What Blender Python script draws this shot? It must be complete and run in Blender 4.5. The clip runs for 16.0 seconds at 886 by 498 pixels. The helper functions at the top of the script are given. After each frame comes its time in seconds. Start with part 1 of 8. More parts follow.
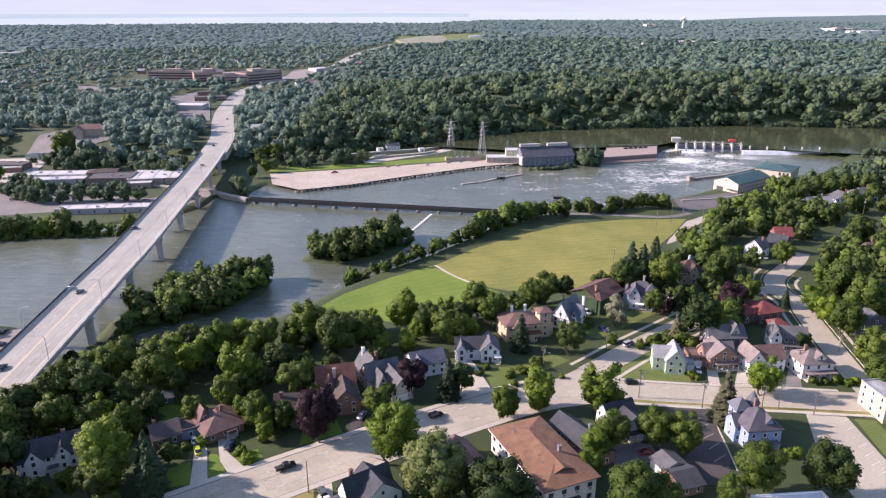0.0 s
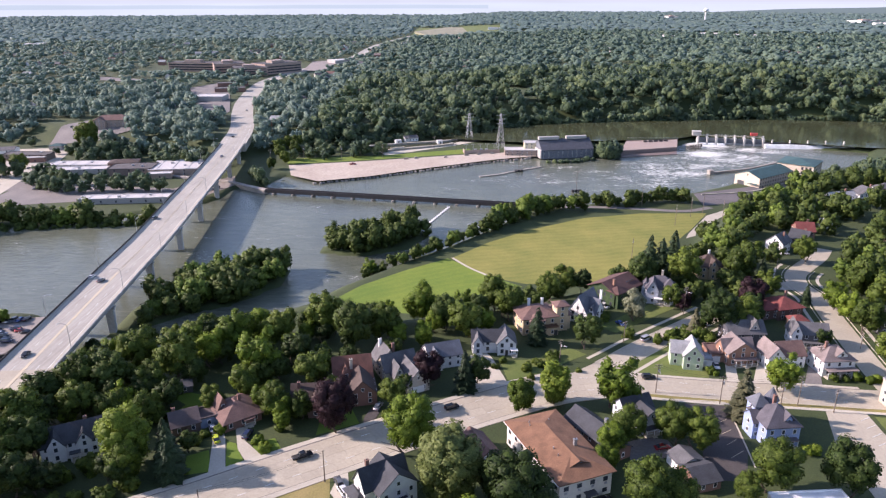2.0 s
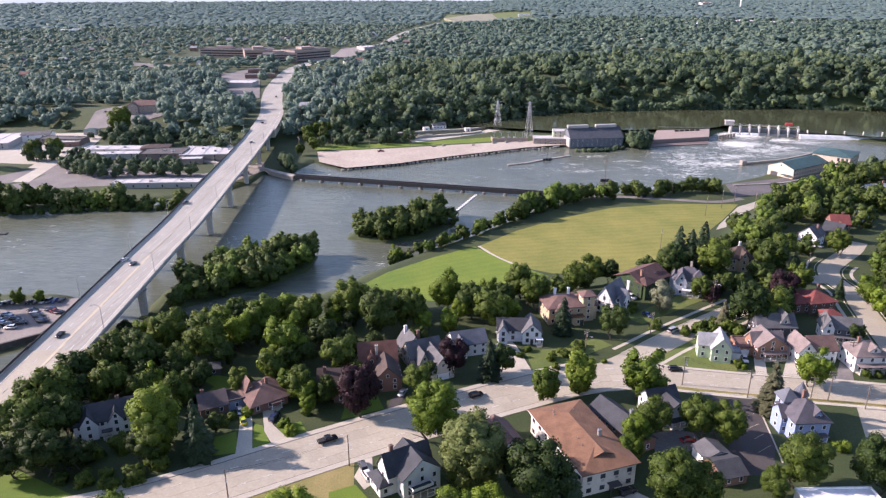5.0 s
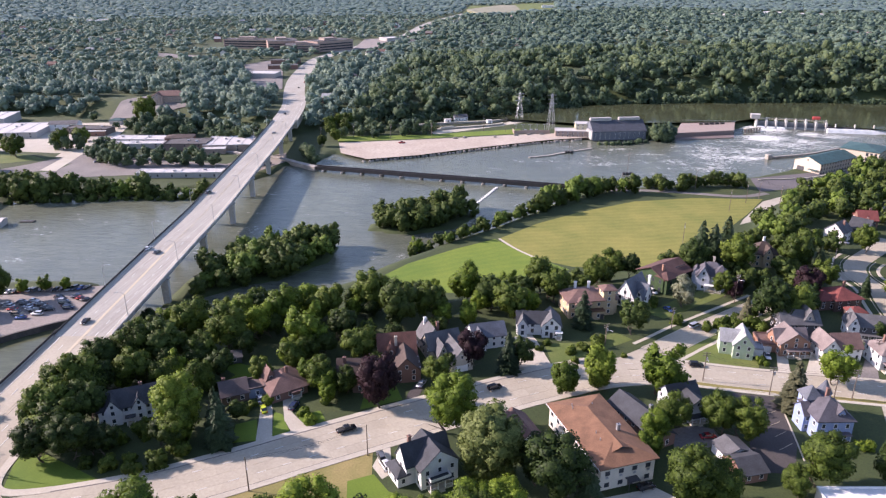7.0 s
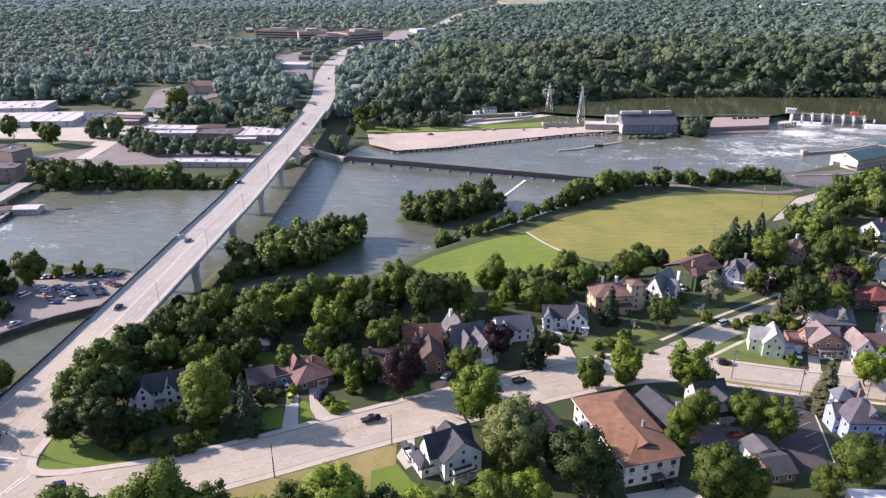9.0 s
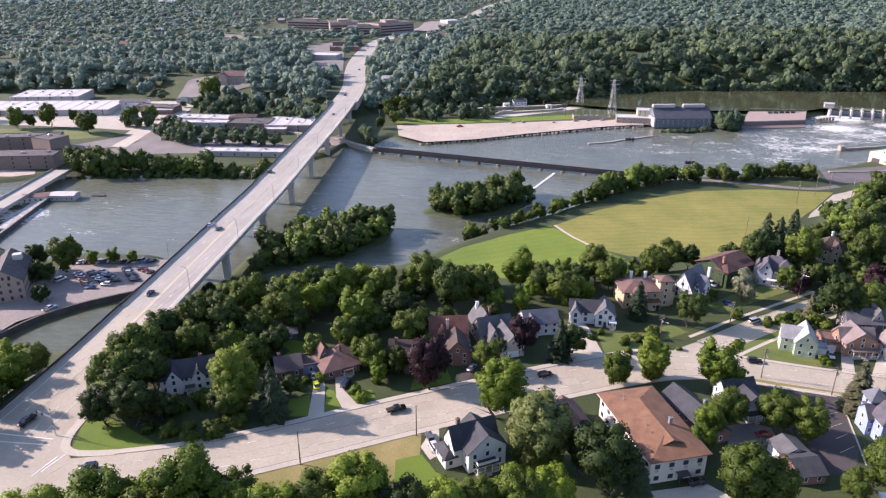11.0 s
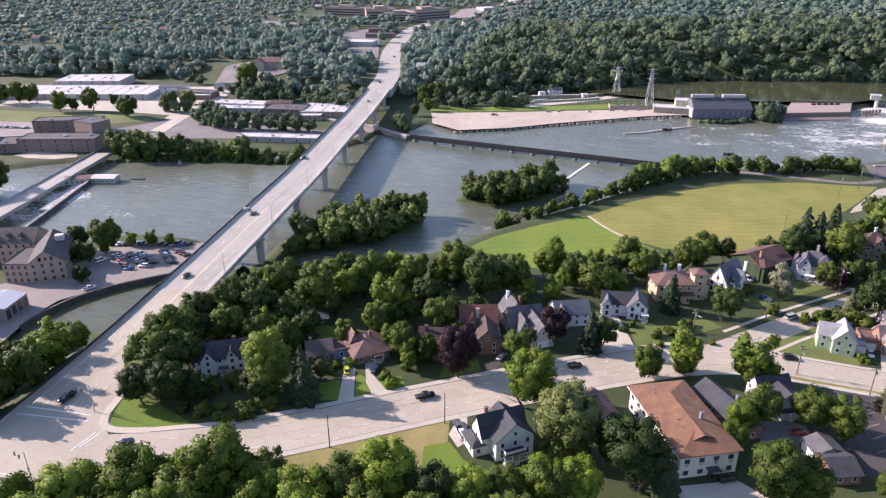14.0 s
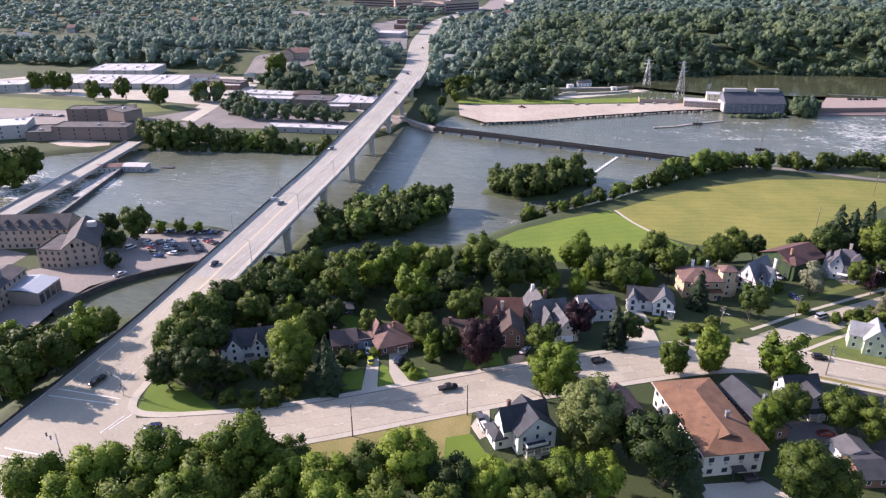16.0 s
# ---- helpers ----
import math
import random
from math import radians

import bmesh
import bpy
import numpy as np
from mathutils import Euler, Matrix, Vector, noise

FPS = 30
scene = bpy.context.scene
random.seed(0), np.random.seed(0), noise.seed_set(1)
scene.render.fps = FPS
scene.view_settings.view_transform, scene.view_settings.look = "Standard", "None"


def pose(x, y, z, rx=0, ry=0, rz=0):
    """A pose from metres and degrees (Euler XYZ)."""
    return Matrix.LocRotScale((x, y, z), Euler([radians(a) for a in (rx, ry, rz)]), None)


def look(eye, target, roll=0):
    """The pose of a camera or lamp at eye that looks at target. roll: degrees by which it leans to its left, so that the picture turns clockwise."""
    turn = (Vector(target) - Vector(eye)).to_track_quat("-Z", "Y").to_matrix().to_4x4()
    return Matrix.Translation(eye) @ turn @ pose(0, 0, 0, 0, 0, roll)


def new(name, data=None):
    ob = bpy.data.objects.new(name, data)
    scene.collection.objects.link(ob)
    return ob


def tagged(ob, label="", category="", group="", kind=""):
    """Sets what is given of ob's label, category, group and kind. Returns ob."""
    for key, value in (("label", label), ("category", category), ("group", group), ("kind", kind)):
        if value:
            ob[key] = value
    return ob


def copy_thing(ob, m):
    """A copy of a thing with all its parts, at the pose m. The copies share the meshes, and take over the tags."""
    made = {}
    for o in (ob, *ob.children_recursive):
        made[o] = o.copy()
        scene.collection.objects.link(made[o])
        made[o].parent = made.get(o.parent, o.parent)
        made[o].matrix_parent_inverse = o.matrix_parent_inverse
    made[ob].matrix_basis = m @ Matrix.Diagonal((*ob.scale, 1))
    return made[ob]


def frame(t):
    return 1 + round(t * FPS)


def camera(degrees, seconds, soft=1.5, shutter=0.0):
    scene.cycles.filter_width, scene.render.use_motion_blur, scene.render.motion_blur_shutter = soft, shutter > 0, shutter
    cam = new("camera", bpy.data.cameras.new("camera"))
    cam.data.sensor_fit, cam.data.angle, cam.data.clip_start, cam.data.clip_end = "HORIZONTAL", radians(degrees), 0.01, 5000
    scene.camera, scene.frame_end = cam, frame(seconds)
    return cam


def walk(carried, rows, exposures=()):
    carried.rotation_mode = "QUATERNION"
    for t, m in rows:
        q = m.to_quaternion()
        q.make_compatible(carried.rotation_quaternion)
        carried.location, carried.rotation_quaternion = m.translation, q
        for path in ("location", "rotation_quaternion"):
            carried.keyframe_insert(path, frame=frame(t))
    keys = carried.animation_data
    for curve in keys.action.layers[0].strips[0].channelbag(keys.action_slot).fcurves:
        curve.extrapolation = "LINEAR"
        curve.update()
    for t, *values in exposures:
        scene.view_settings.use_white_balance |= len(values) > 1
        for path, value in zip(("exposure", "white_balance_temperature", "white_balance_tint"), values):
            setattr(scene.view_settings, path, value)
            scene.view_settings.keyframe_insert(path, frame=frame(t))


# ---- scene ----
# The camera hovers over one spot and pans to its left while it tips down.
cam = camera(64.64, 16.0, soft=1.28)
EYE = (0.0, 0.0, 120.0)
TURNS = [
    (0.0, 0.0, -19.09), (0.5, 0.36, -19.25), (1.0, 0.73, -19.4), (1.5, 1.12, -19.56), (2.0, 1.5, -19.71), (2.5, 1.88, -19.86), (3.0, 2.26, -20.03),
    (3.5, 2.65, -20.19), (4.0, 3.06, -20.36), (6.5, 5.04, -21.19), (7.0, 5.57, -21.35), (7.5, 6.11, -21.51), (8.0, 6.71, -21.67),
    (8.5, 7.31, -21.82), (9.0, 7.93, -21.98), (11.5, 10.99, -22.8), (12.0, 11.61, -22.96), (12.5, 12.08, -23.12),
    (13.0, 12.46, -23.28), (13.5, 12.8, -23.43), (14.0, 13.17, -23.59), (14.5, 13.64, -23.75), (15.0, 14.19, -23.91),
    (15.5, 14.79, -24.06), (16.0, 15.42, -24.23),
]
walk(cam, [(t, pose(*EYE, 90 + pitch, 0.0, yaw)) for t, yaw, pitch in TURNS], exposures=[(0.0, 0.95, 6300, 29), (7.0, 1.01, 6300, 30), (16.0, 1.03, 6300, 30)])

# ---- daylight: a clear morning, the sun off to the side of the view ----
SUN_EL, SUN_AZ = radians(27), math.atan2(-0.995, 0.09)
sun_to = Vector((math.sin(SUN_AZ) * math.cos(SUN_EL), math.cos(SUN_AZ) * math.cos(SUN_EL), math.sin(SUN_EL)))
world = bpy.data.worlds.new("sky")
scene.world = world
world.use_nodes = True
wn = world.node_tree
sky = wn.nodes.new("ShaderNodeTexSky")
sky.sky_type, sky.sun_disc, sky.sun_elevation, sky.sun_rotation = "NISHITA", False, SUN_EL, SUN_AZ
sky.air_density, sky.dust_density, sky.ozone_density = 1.0, 0.6, 1.0
wn.links.new(sky.outputs["Color"], wn.nodes["Background"].inputs["Color"])
wn.nodes["Background"].inputs["Strength"].default_value = 0.14
sun = new("sun", bpy.data.lights.new("sun", "SUN"))
sun.data.energy, sun.data.angle, sun.data.color = 5.0, radians(0.55), (1.0, 0.88, 0.76)
sun.matrix_world = look(sun_to * 500, (0, 0, 0))

# ---- materials ----
def nodes_of(name):
    m = bpy.data.materials.new(name)
    m.use_nodes = True
    return m, m.node_tree, m.node_tree.nodes["Principled BSDF"]


def noise_node(nt, scale, detail=3.0, rough=0.55, stretch=None, turn=0.0):
    """Noise in world metres; scale: features per metre."""
    pos = nt.nodes.new("ShaderNodeNewGeometry")
    out = pos.outputs["Position"]
    if stretch:
        mp = nt.nodes.new("ShaderNodeMapping")
        mp.inputs["Scale"].default_value = stretch
        mp.inputs["Rotation"].default_value = (0, 0, radians(turn))
        nt.links.new(out, mp.inputs["Vector"])
        out = mp.outputs["Vector"]
    n = nt.nodes.new("ShaderNodeTexNoise")
    n.inputs["Scale"].default_value, n.inputs["Detail"].default_value, n.inputs["Roughness"].default_value = scale, detail, rough
    nt.links.new(out, n.inputs["Vector"])
    return n.outputs["Fac"]


def ramp(nt, fac, stops):
    r = nt.nodes.new("ShaderNodeValToRGB")
    el = r.color_ramp.elements
    while len(el) < len(stops):
        el.new(0.5)
    for e, (p, c) in zip(el, stops):
        e.position, e.color = p, (*c, 1)
    nt.links.new(fac, r.inputs["Fac"])
    return r.outputs["Color"]


def blend(nt, fac, a, b, mode="MIX"):
    m = nt.nodes.new("ShaderNodeMix")
    m.data_type, m.blend_type = "RGBA", mode
    for sock, v in ((m.inputs[0], fac), (m.inputs[6], a), (m.inputs[7], b)):
        if hasattr(v, "is_output"):
            nt.links.new(v, sock)
        else:
            sock.default_value = v if isinstance(v, float) else (*v, 1)
    return m.outputs[2]


def calc(nt, op, a, b=0.0, c=0.0):
    m = nt.nodes.new("ShaderNodeMath")
    m.operation = op
    for sock, v in zip(m.inputs, (a, b, c)):
        if hasattr(v, "is_output"):
            nt.links.new(v, sock)
        else:
            sock.default_value = v
    return m.outputs[0]


def bump(nt, bsdf, height, strength, distance):
    b = nt.nodes.new("ShaderNodeBump")
    b.inputs["Strength"].default_value, b.inputs["Distance"].default_value = strength, distance
    nt.links.new(height, b.inputs["Height"])
    nt.links.new(b.outputs["Normal"], bsdf.inputs["Normal"])


def surface(name, a, b, big=0.15, fine=3.0, rough=0.8, relief=0.02, metal=0.0, vary=0.0, stain=0.35):
    """A weathered surface: broad patches between colours a and b, fine grain, blotchy stains, fine relief; vary: lightness by piece."""
    m, nt, bsdf = nodes_of(name)
    col = ramp(nt, noise_node(nt, big, 4), [(0.3, a), (0.7, b)])
    grain = ramp(nt, noise_node(nt, fine, 3, 0.7), [(0.3, (1 - stain,) * 3), (0.7, (1.0,) * 3)])
    col = blend(nt, 1.0, col, grain, "MULTIPLY")
    if vary:
        info = nt.nodes.new("ShaderNodeObjectInfo")
        tone = ramp(nt, info.outputs["Random"], [(0.0, (1 - vary,) * 3), (1.0, (1.0,) * 3)])
        col = blend(nt, 1.0, col, tone, "MULTIPLY")
    nt.links.new(col, bsdf.inputs["Base Color"])
    bsdf.inputs["Roughness"].default_value, bsdf.inputs["Metallic"].default_value = rough, metal
    if relief:
        bump(nt, bsdf, noise_node(nt, fine * 2, 3), 0.6, relief)
    return m


def leaves(name, dark, mid, light, grain=0.9, through_light=0.22, island=False, relief=0.0, groves=0.0, crown=0.0, haze_sheen=0.0):
    """Foliage: tone by tree, by clump and by noise, with some light passing through; crown: trees per metre in a joined
    wood; the last value is a bluish sheen that paints haze onto far leaves.
    """
    m, nt, bsdf = nodes_of(name)
    info = nt.nodes.new("ShaderNodeObjectInfo")
    geo = nt.nodes.new("ShaderNodeNewGeometry")
    tone = calc(nt, "MULTIPLY", noise_node(nt, grain, 4, 0.7), 0.75)
    tone = calc(nt, "ADD", tone, calc(nt, "MULTIPLY", geo.outputs["Random Per Island"], 0.3 if island else 0.25))
    if not island:
        tone = calc(nt, "ADD", tone, calc(nt, "MULTIPLY_ADD", noise_node(nt, 3.2, 3, 0.75), 1.3, -0.65))
    if groves:
        tone = calc(nt, "ADD", tone, calc(nt, "MULTIPLY_ADD", noise_node(nt, groves, 3, 0.6), 0.9, -0.42))
    if crown:
        cell = nt.nodes.new("ShaderNodeTexVoronoi")
        cell.inputs["Scale"].default_value = crown
        nt.links.new(geo.outputs["Position"], cell.inputs["Vector"])
        sep = nt.nodes.new("ShaderNodeSeparateColor")
        nt.links.new(cell.outputs["Color"], sep.inputs["Color"])
        tone = calc(nt, "ADD", tone, calc(nt, "MULTIPLY_ADD", sep.outputs[0], 0.42, -0.21))
    # bluish sheen stands in for haze over distant leaves
    if haze_sheen:
        bsdf.inputs["Sheen Weight"].default_value, bsdf.inputs["Sheen Roughness"].default_value = haze_sheen, 0.6
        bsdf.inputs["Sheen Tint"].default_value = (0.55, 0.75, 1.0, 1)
    if not island:
        tone = calc(nt, "ADD", tone, calc(nt, "MULTIPLY_ADD", info.outputs["Random"], 0.34, -0.2))
    col = ramp(nt, tone, [(0.12, dark), (0.45, mid), (0.85, light)])
    nt.links.new(col, bsdf.inputs["Base Color"])
    bsdf.inputs["Roughness"].default_value = 0.6
    bsdf.inputs["Specular IOR Level"].default_value = 0.16
    if relief:
        bump(nt, bsdf, noise_node(nt, grain, 4, 0.75), 1.0, relief)
    if through_light:
        tr = nt.nodes.new("ShaderNodeBsdfTranslucent")
        nt.links.new(col, tr.inputs["Color"])
        mix = nt.nodes.new("ShaderNodeMixShader")
        mix.inputs[0].default_value = through_light
        nt.links.new(bsdf.outputs[0], mix.inputs[1])
        nt.links.new(tr.outputs[0], mix.inputs[2])
        nt.links.new(mix.outputs[0], nt.nodes["Material Output"].inputs["Surface"])
    return m


def plain(name, col, rough=0.5, metal=0.0):
    return surface(name, [c * 0.92 for c in col], col, 0.4, 5.0, rough, 0.0, metal, stain=0.12)


def glass_dark(name, col, rough=0.08):
    m, nt, bsdf = nodes_of(name)
    nt.links.new(ramp(nt, noise_node(nt, 0.5, 2), [(0.35, [c * 0.6 for c in col]), (0.7, col)]), bsdf.inputs["Base Color"])
    bsdf.inputs["Roughness"].default_value, bsdf.inputs["Specular IOR Level"].default_value = rough, 0.7
    return m


def water_mat(name, deep, silt, calm, foam_at=(), rough=0.14):
    """Turbid river water with wind ripples in relief and painted light and dark streaks; foam_at: (x, y, radius,
    amount) of churned stretches.
    """
    m, nt, bsdf = nodes_of(name)
    col = ramp(nt, noise_node(nt, 0.012, 4, 0.6, (1.0, 0.5, 1.0), 20), [(0.35, deep), (0.68, silt)])
    rip = noise_node(nt, 0.45, 5, 0.62, (0.55, 1.6, 1.0), -8)
    # ripple glints and troughs painted into the colour as light and dark streaks
    col = blend(nt, 1.0, col, ramp(nt, noise_node(nt, 0.3, 6, 0.7, (0.4, 1.5, 1.0), -12), [(0.3, (0.72, 0.74, 0.74)), (0.52, (1.0, 1.0, 1.0)), (0.75, (1.35, 1.33, 1.3))]), "MULTIPLY")
    swirl = noise_node(nt, 0.05, 4, 0.6, (0.5, 1.3, 1.0), -14)
    if foam_at:
        pos = nt.nodes.new("ShaderNodeNewGeometry")
        near = None
        for x, y, r, amount in foam_at:
            d = nt.nodes.new("ShaderNodeVectorMath")
            d.operation = "DISTANCE"
            nt.links.new(pos.outputs["Position"], d.inputs[0])
            d.inputs[1].default_value = (x, y, -15)
            fall = calc(nt, "MULTIPLY", calc(nt, "MAXIMUM", calc(nt, "SUBTRACT", 1.0, calc(nt, "DIVIDE", d.outputs["Value"], r)), 0.0), amount)
            near = fall if near is None else calc(nt, "MAXIMUM", near, fall)
        streak = noise_node(nt, 0.55, 7, 0.78, (0.5, 1.5, 1.0), -25)
        clump = noise_node(nt, 0.045, 4, 0.6, (0.6, 1.4, 1.0), -25)
        f = calc(nt, "ADD", calc(nt, "MULTIPLY", streak, 0.65), calc(nt, "MULTIPLY", clump, 0.35))
        f = calc(nt, "ADD", f, calc(nt, "MULTIPLY", near, 0.27))
        mask = nt.nodes.new("ShaderNodeMapRange")
        mask.inputs["From Min"].default_value, mask.inputs["From Max"].default_value = 0.6, 0.68
        nt.links.new(f, mask.inputs["Value"])
        foam = mask.outputs["Result"]
        col = blend(nt, foam, col, (0.66, 0.67, 0.62))
        rough = calc(nt, "MULTIPLY_ADD", foam, 0.5, 0.14)
        nt.links.new(rough, bsdf.inputs["Roughness"])
    else:
        bsdf.inputs["Roughness"].default_value = rough
    nt.links.new(col, bsdf.inputs["Base Color"])
    bsdf.inputs["IOR"].default_value = 1.33
    bump(nt, bsdf, calc(nt, "ADD", rip, swirl), calm, 0.35)
    return m


def streaked(name, a, b, big, fine, rough, relief, vary=0.0, stain=0.2):
    """Concrete with long wheel tracks that run roughly along y."""
    m = surface(name, a, b, big, fine, rough, relief, vary=vary, stain=stain)
    nt = m.node_tree
    bsdf = nt.nodes["Principled BSDF"]
    col = bsdf.inputs["Base Color"].links[0].from_socket
    track = ramp(nt, noise_node(nt, 1.0, 3, 0.6, (1.3, 0.012, 1.0), -8), [(0.35, (0.78, 0.77, 0.76)), (0.65, (1.0, 1.0, 1.0))])
    nt.links.new(blend(nt, 1.0, col, track, "MULTIPLY"), bsdf.inputs["Base Color"])
    return m


M_CONCRETE = surface("road_concrete", (0.365, 0.33, 0.25), (0.445, 0.404, 0.31), 0.06, 1.2, 0.85, 0.01, vary=0.1, stain=0.2)
# dark tone for the shadow line painted beside the kerb
M_KERB_SHADE = surface("joint_filler", (0.16, 0.145, 0.13), (0.22, 0.2, 0.18), 0.3, 2.0, 0.9)
M_DECK = streaked("bridge_deck_concrete", (0.36, 0.345, 0.295), (0.435, 0.418, 0.36), 0.05, 1.0, 0.85, 0.01, vary=0.08, stain=0.18)
M_WALK = surface("pavement_concrete", (0.445, 0.41, 0.325), (0.525, 0.485, 0.39), 0.1, 2.0, 0.85, 0.01, vary=0.12, stain=0.2)
M_PIER = surface("pier_concrete", (0.40, 0.40, 0.38), (0.52, 0.51, 0.48), 0.12, 1.0, 0.85, 0.02)
M_ASPHALT = surface("asphalt", (0.056, 0.05, 0.049), (0.088, 0.078, 0.073), 0.08, 2.0, 0.9, 0.01)
M_ASPHALT_OLD = surface("worn_asphalt", (0.16, 0.15, 0.14), (0.24, 0.22, 0.2), 0.05, 1.5, 0.9, 0.01)
M_LOT = surface("pinkish_lot_paving", (0.24, 0.215, 0.19), (0.30, 0.265, 0.235), 0.06, 1.0, 0.9, 0.01)
M_SAND = surface("bare_sandy_fill", (0.40, 0.335, 0.265), (0.50, 0.435, 0.35), 0.03, 0.5, 0.95, 0.1, stain=0.3)
M_PAINT_W = plain("white_road_paint", (0.72, 0.72, 0.68), 0.7)
M_PAINT_Y = plain("faded_yellow_road_paint", (0.5, 0.43, 0.3), 0.7)
M_GRASS = surface("rough_grass", (0.03, 0.053, 0.011), (0.06, 0.085, 0.02), 0.05, 1.6, 0.9, 0.1, stain=0.5)
M_LAWN = surface("mown_lawn", (0.08, 0.148, 0.006), (0.125, 0.195, 0.011), 0.08, 2.5, 0.9, 0.04, stain=0.3)
M_LAWN_DRY = surface("sunburnt_lawn", (0.17, 0.17, 0.04), (0.30, 0.24, 0.09), 0.09, 2.0, 0.9, 0.05, stain=0.3)
# dull olive grass; on lawns by the side street it stands for tree shade
M_LAWN_DULL = surface("worn_olive_lawn", (0.08, 0.125, 0.02), (0.15, 0.175, 0.04), 0.06, 1.5, 0.9, 0.05, stain=0.35)
M_STEEL = plain("galvanised_steel", (0.42, 0.43, 0.44), 0.45, 0.6)
M_STEEL_BLUE = plain("grey_painted_steel", (0.30, 0.35, 0.40), 0.5, 0.2)
M_RAIL_DARK = surface("dark_weathered_steel", (0.022, 0.022, 0.025), (0.045, 0.042, 0.04), 0.5, 2.0, 0.7)
M_WOOD_POLE = surface("weathered_pole_wood", (0.14, 0.11, 0.085), (0.22, 0.18, 0.14), 0.6, 6.0, 0.9)
M_BARK = surface("bark", (0.07, 0.055, 0.04), (0.13, 0.105, 0.08), 0.8, 6.0, 0.95, 0.03)
M_STONE = surface("quarry_stone", (0.26, 0.24, 0.21), (0.40, 0.37, 0.32), 0.3, 1.5, 0.95, 0.08)
M_RUBBER = plain("tyre_rubber", (0.02, 0.02, 0.02), 0.85)
M_CAR_GLASS = glass_dark("car_glass", (0.03, 0.035, 0.04))
M_PANE = glass_dark("window_glass", (0.05, 0.06, 0.075))
M_TRIM = plain("white_trim_paint", (0.78, 0.78, 0.76), 0.5)
M_TRIM_DARK = plain("dark_trim_paint", (0.06, 0.06, 0.065), 0.5)
M_LEAF = leaves("broad_leaves", (0.019, 0.034, 0.007), (0.06, 0.093, 0.014), (0.145, 0.19, 0.03))
M_LEAF_BRIGHT = leaves("bright_leaves", (0.026, 0.047, 0.006), (0.09, 0.142, 0.014), (0.205, 0.275, 0.03))
M_LEAF_STREET = leaves("street_tree_leaves", (0.022, 0.038, 0.006), (0.074, 0.118, 0.013), (0.18, 0.24, 0.03))
M_LEAF_DARK = leaves("dark_leaves", (0.009, 0.019, 0.006), (0.03, 0.054, 0.012), (0.08, 0.115, 0.024))
M_LEAF_POPLAR = leaves("poplar_leaves", (0.028, 0.042, 0.012), (0.082, 0.11, 0.03), (0.18, 0.215, 0.068))
M_LEAF_PURPLE = leaves("purple_leaves", (0.01, 0.006, 0.008), (0.028, 0.014, 0.018), (0.06, 0.03, 0.034))
M_LEAF_PALE = leaves("pale_flowering_leaves", (0.08, 0.10, 0.045), (0.2, 0.215, 0.13), (0.42, 0.41, 0.31))
M_NEEDLE = leaves("spruce_needles", (0.01, 0.02, 0.009), (0.024, 0.042, 0.018), (0.05, 0.08, 0.033))
M_NEEDLE_GREY = leaves("grey_spruce_needles", (0.036, 0.042, 0.022), (0.09, 0.092, 0.048), (0.175, 0.168, 0.098))
M_LEAF_BANK = leaves("bank_leaves", (0.014, 0.026, 0.007), (0.044, 0.07, 0.016), (0.125, 0.165, 0.034), 0.7, 0.2, True)
M_LEAF_BANK_BRIGHT = leaves("bright_bank_leaves", (0.03, 0.056, 0.011), (0.085, 0.135, 0.022), (0.17, 0.23, 0.042), 0.7, 0.2, True)
# canopies below: paler, bluer leaf colours and sheen paint in the haze
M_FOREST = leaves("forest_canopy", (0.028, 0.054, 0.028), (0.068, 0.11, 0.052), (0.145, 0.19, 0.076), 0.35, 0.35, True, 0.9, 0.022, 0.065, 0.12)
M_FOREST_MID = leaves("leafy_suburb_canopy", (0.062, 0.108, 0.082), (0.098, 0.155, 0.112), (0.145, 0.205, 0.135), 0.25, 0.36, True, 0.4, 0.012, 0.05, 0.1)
M_SUBURB_HAZED = leaves("pale_suburb_canopy", (0.088, 0.142, 0.112), (0.135, 0.2, 0.15), (0.2, 0.262, 0.18), 0.25, 0.36, True, 0.4, 0.012, 0.05, 0.12)
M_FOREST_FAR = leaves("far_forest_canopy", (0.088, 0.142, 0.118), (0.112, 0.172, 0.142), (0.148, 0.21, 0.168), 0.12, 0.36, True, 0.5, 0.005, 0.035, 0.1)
M_WATER = water_mat("river_water", (0.088, 0.101, 0.077), (0.13, 0.144, 0.104), 0.8, (
    (238, 682, 34, 0.85), (224, 645, 44, 0.66), (228, 616, 50, 0.54), (200, 590, 46, 0.46), (190, 561, 46, 0.52), (158, 545, 40, 0.45), (254, 626, 36, 0.56), (288, 657, 28, 0.62), (172, 588, 62, 0.48), (148, 552, 70, 0.36), (272, 662, 26, 0.62), (240, 636, 20, 0.5), (110, 545, 110, 0.26),
    (-56.2, 329.2, 60, 0.2), (60, 480, 120, 0.14), (-303, 324, 22, 0.8), (-318, 296, 34, 0.6), (-350, 310, 45, 0.5)))
M_POND = water_mat("pond_water", (0.045, 0.055, 0.03), (0.06, 0.066, 0.035), 0.08, (), 0.08)


# ---- building blocks ----
def part(name, bm, material, parent=None, label="", smooth=False):
    """Links a bmesh as one mesh object, under a thing or a part if one is given."""
    me = bpy.data.meshes.new(name)
    bmesh.ops.recalc_face_normals(bm, faces=bm.faces)
    bm.to_mesh(me)
    bm.free()
    if smooth:
        me.polygons.foreach_set("use_smooth", [True] * len(me.polygons))
    me.materials.append(material)
    ob = new(name, me)
    ob.parent = parent
    return tagged(ob, label)


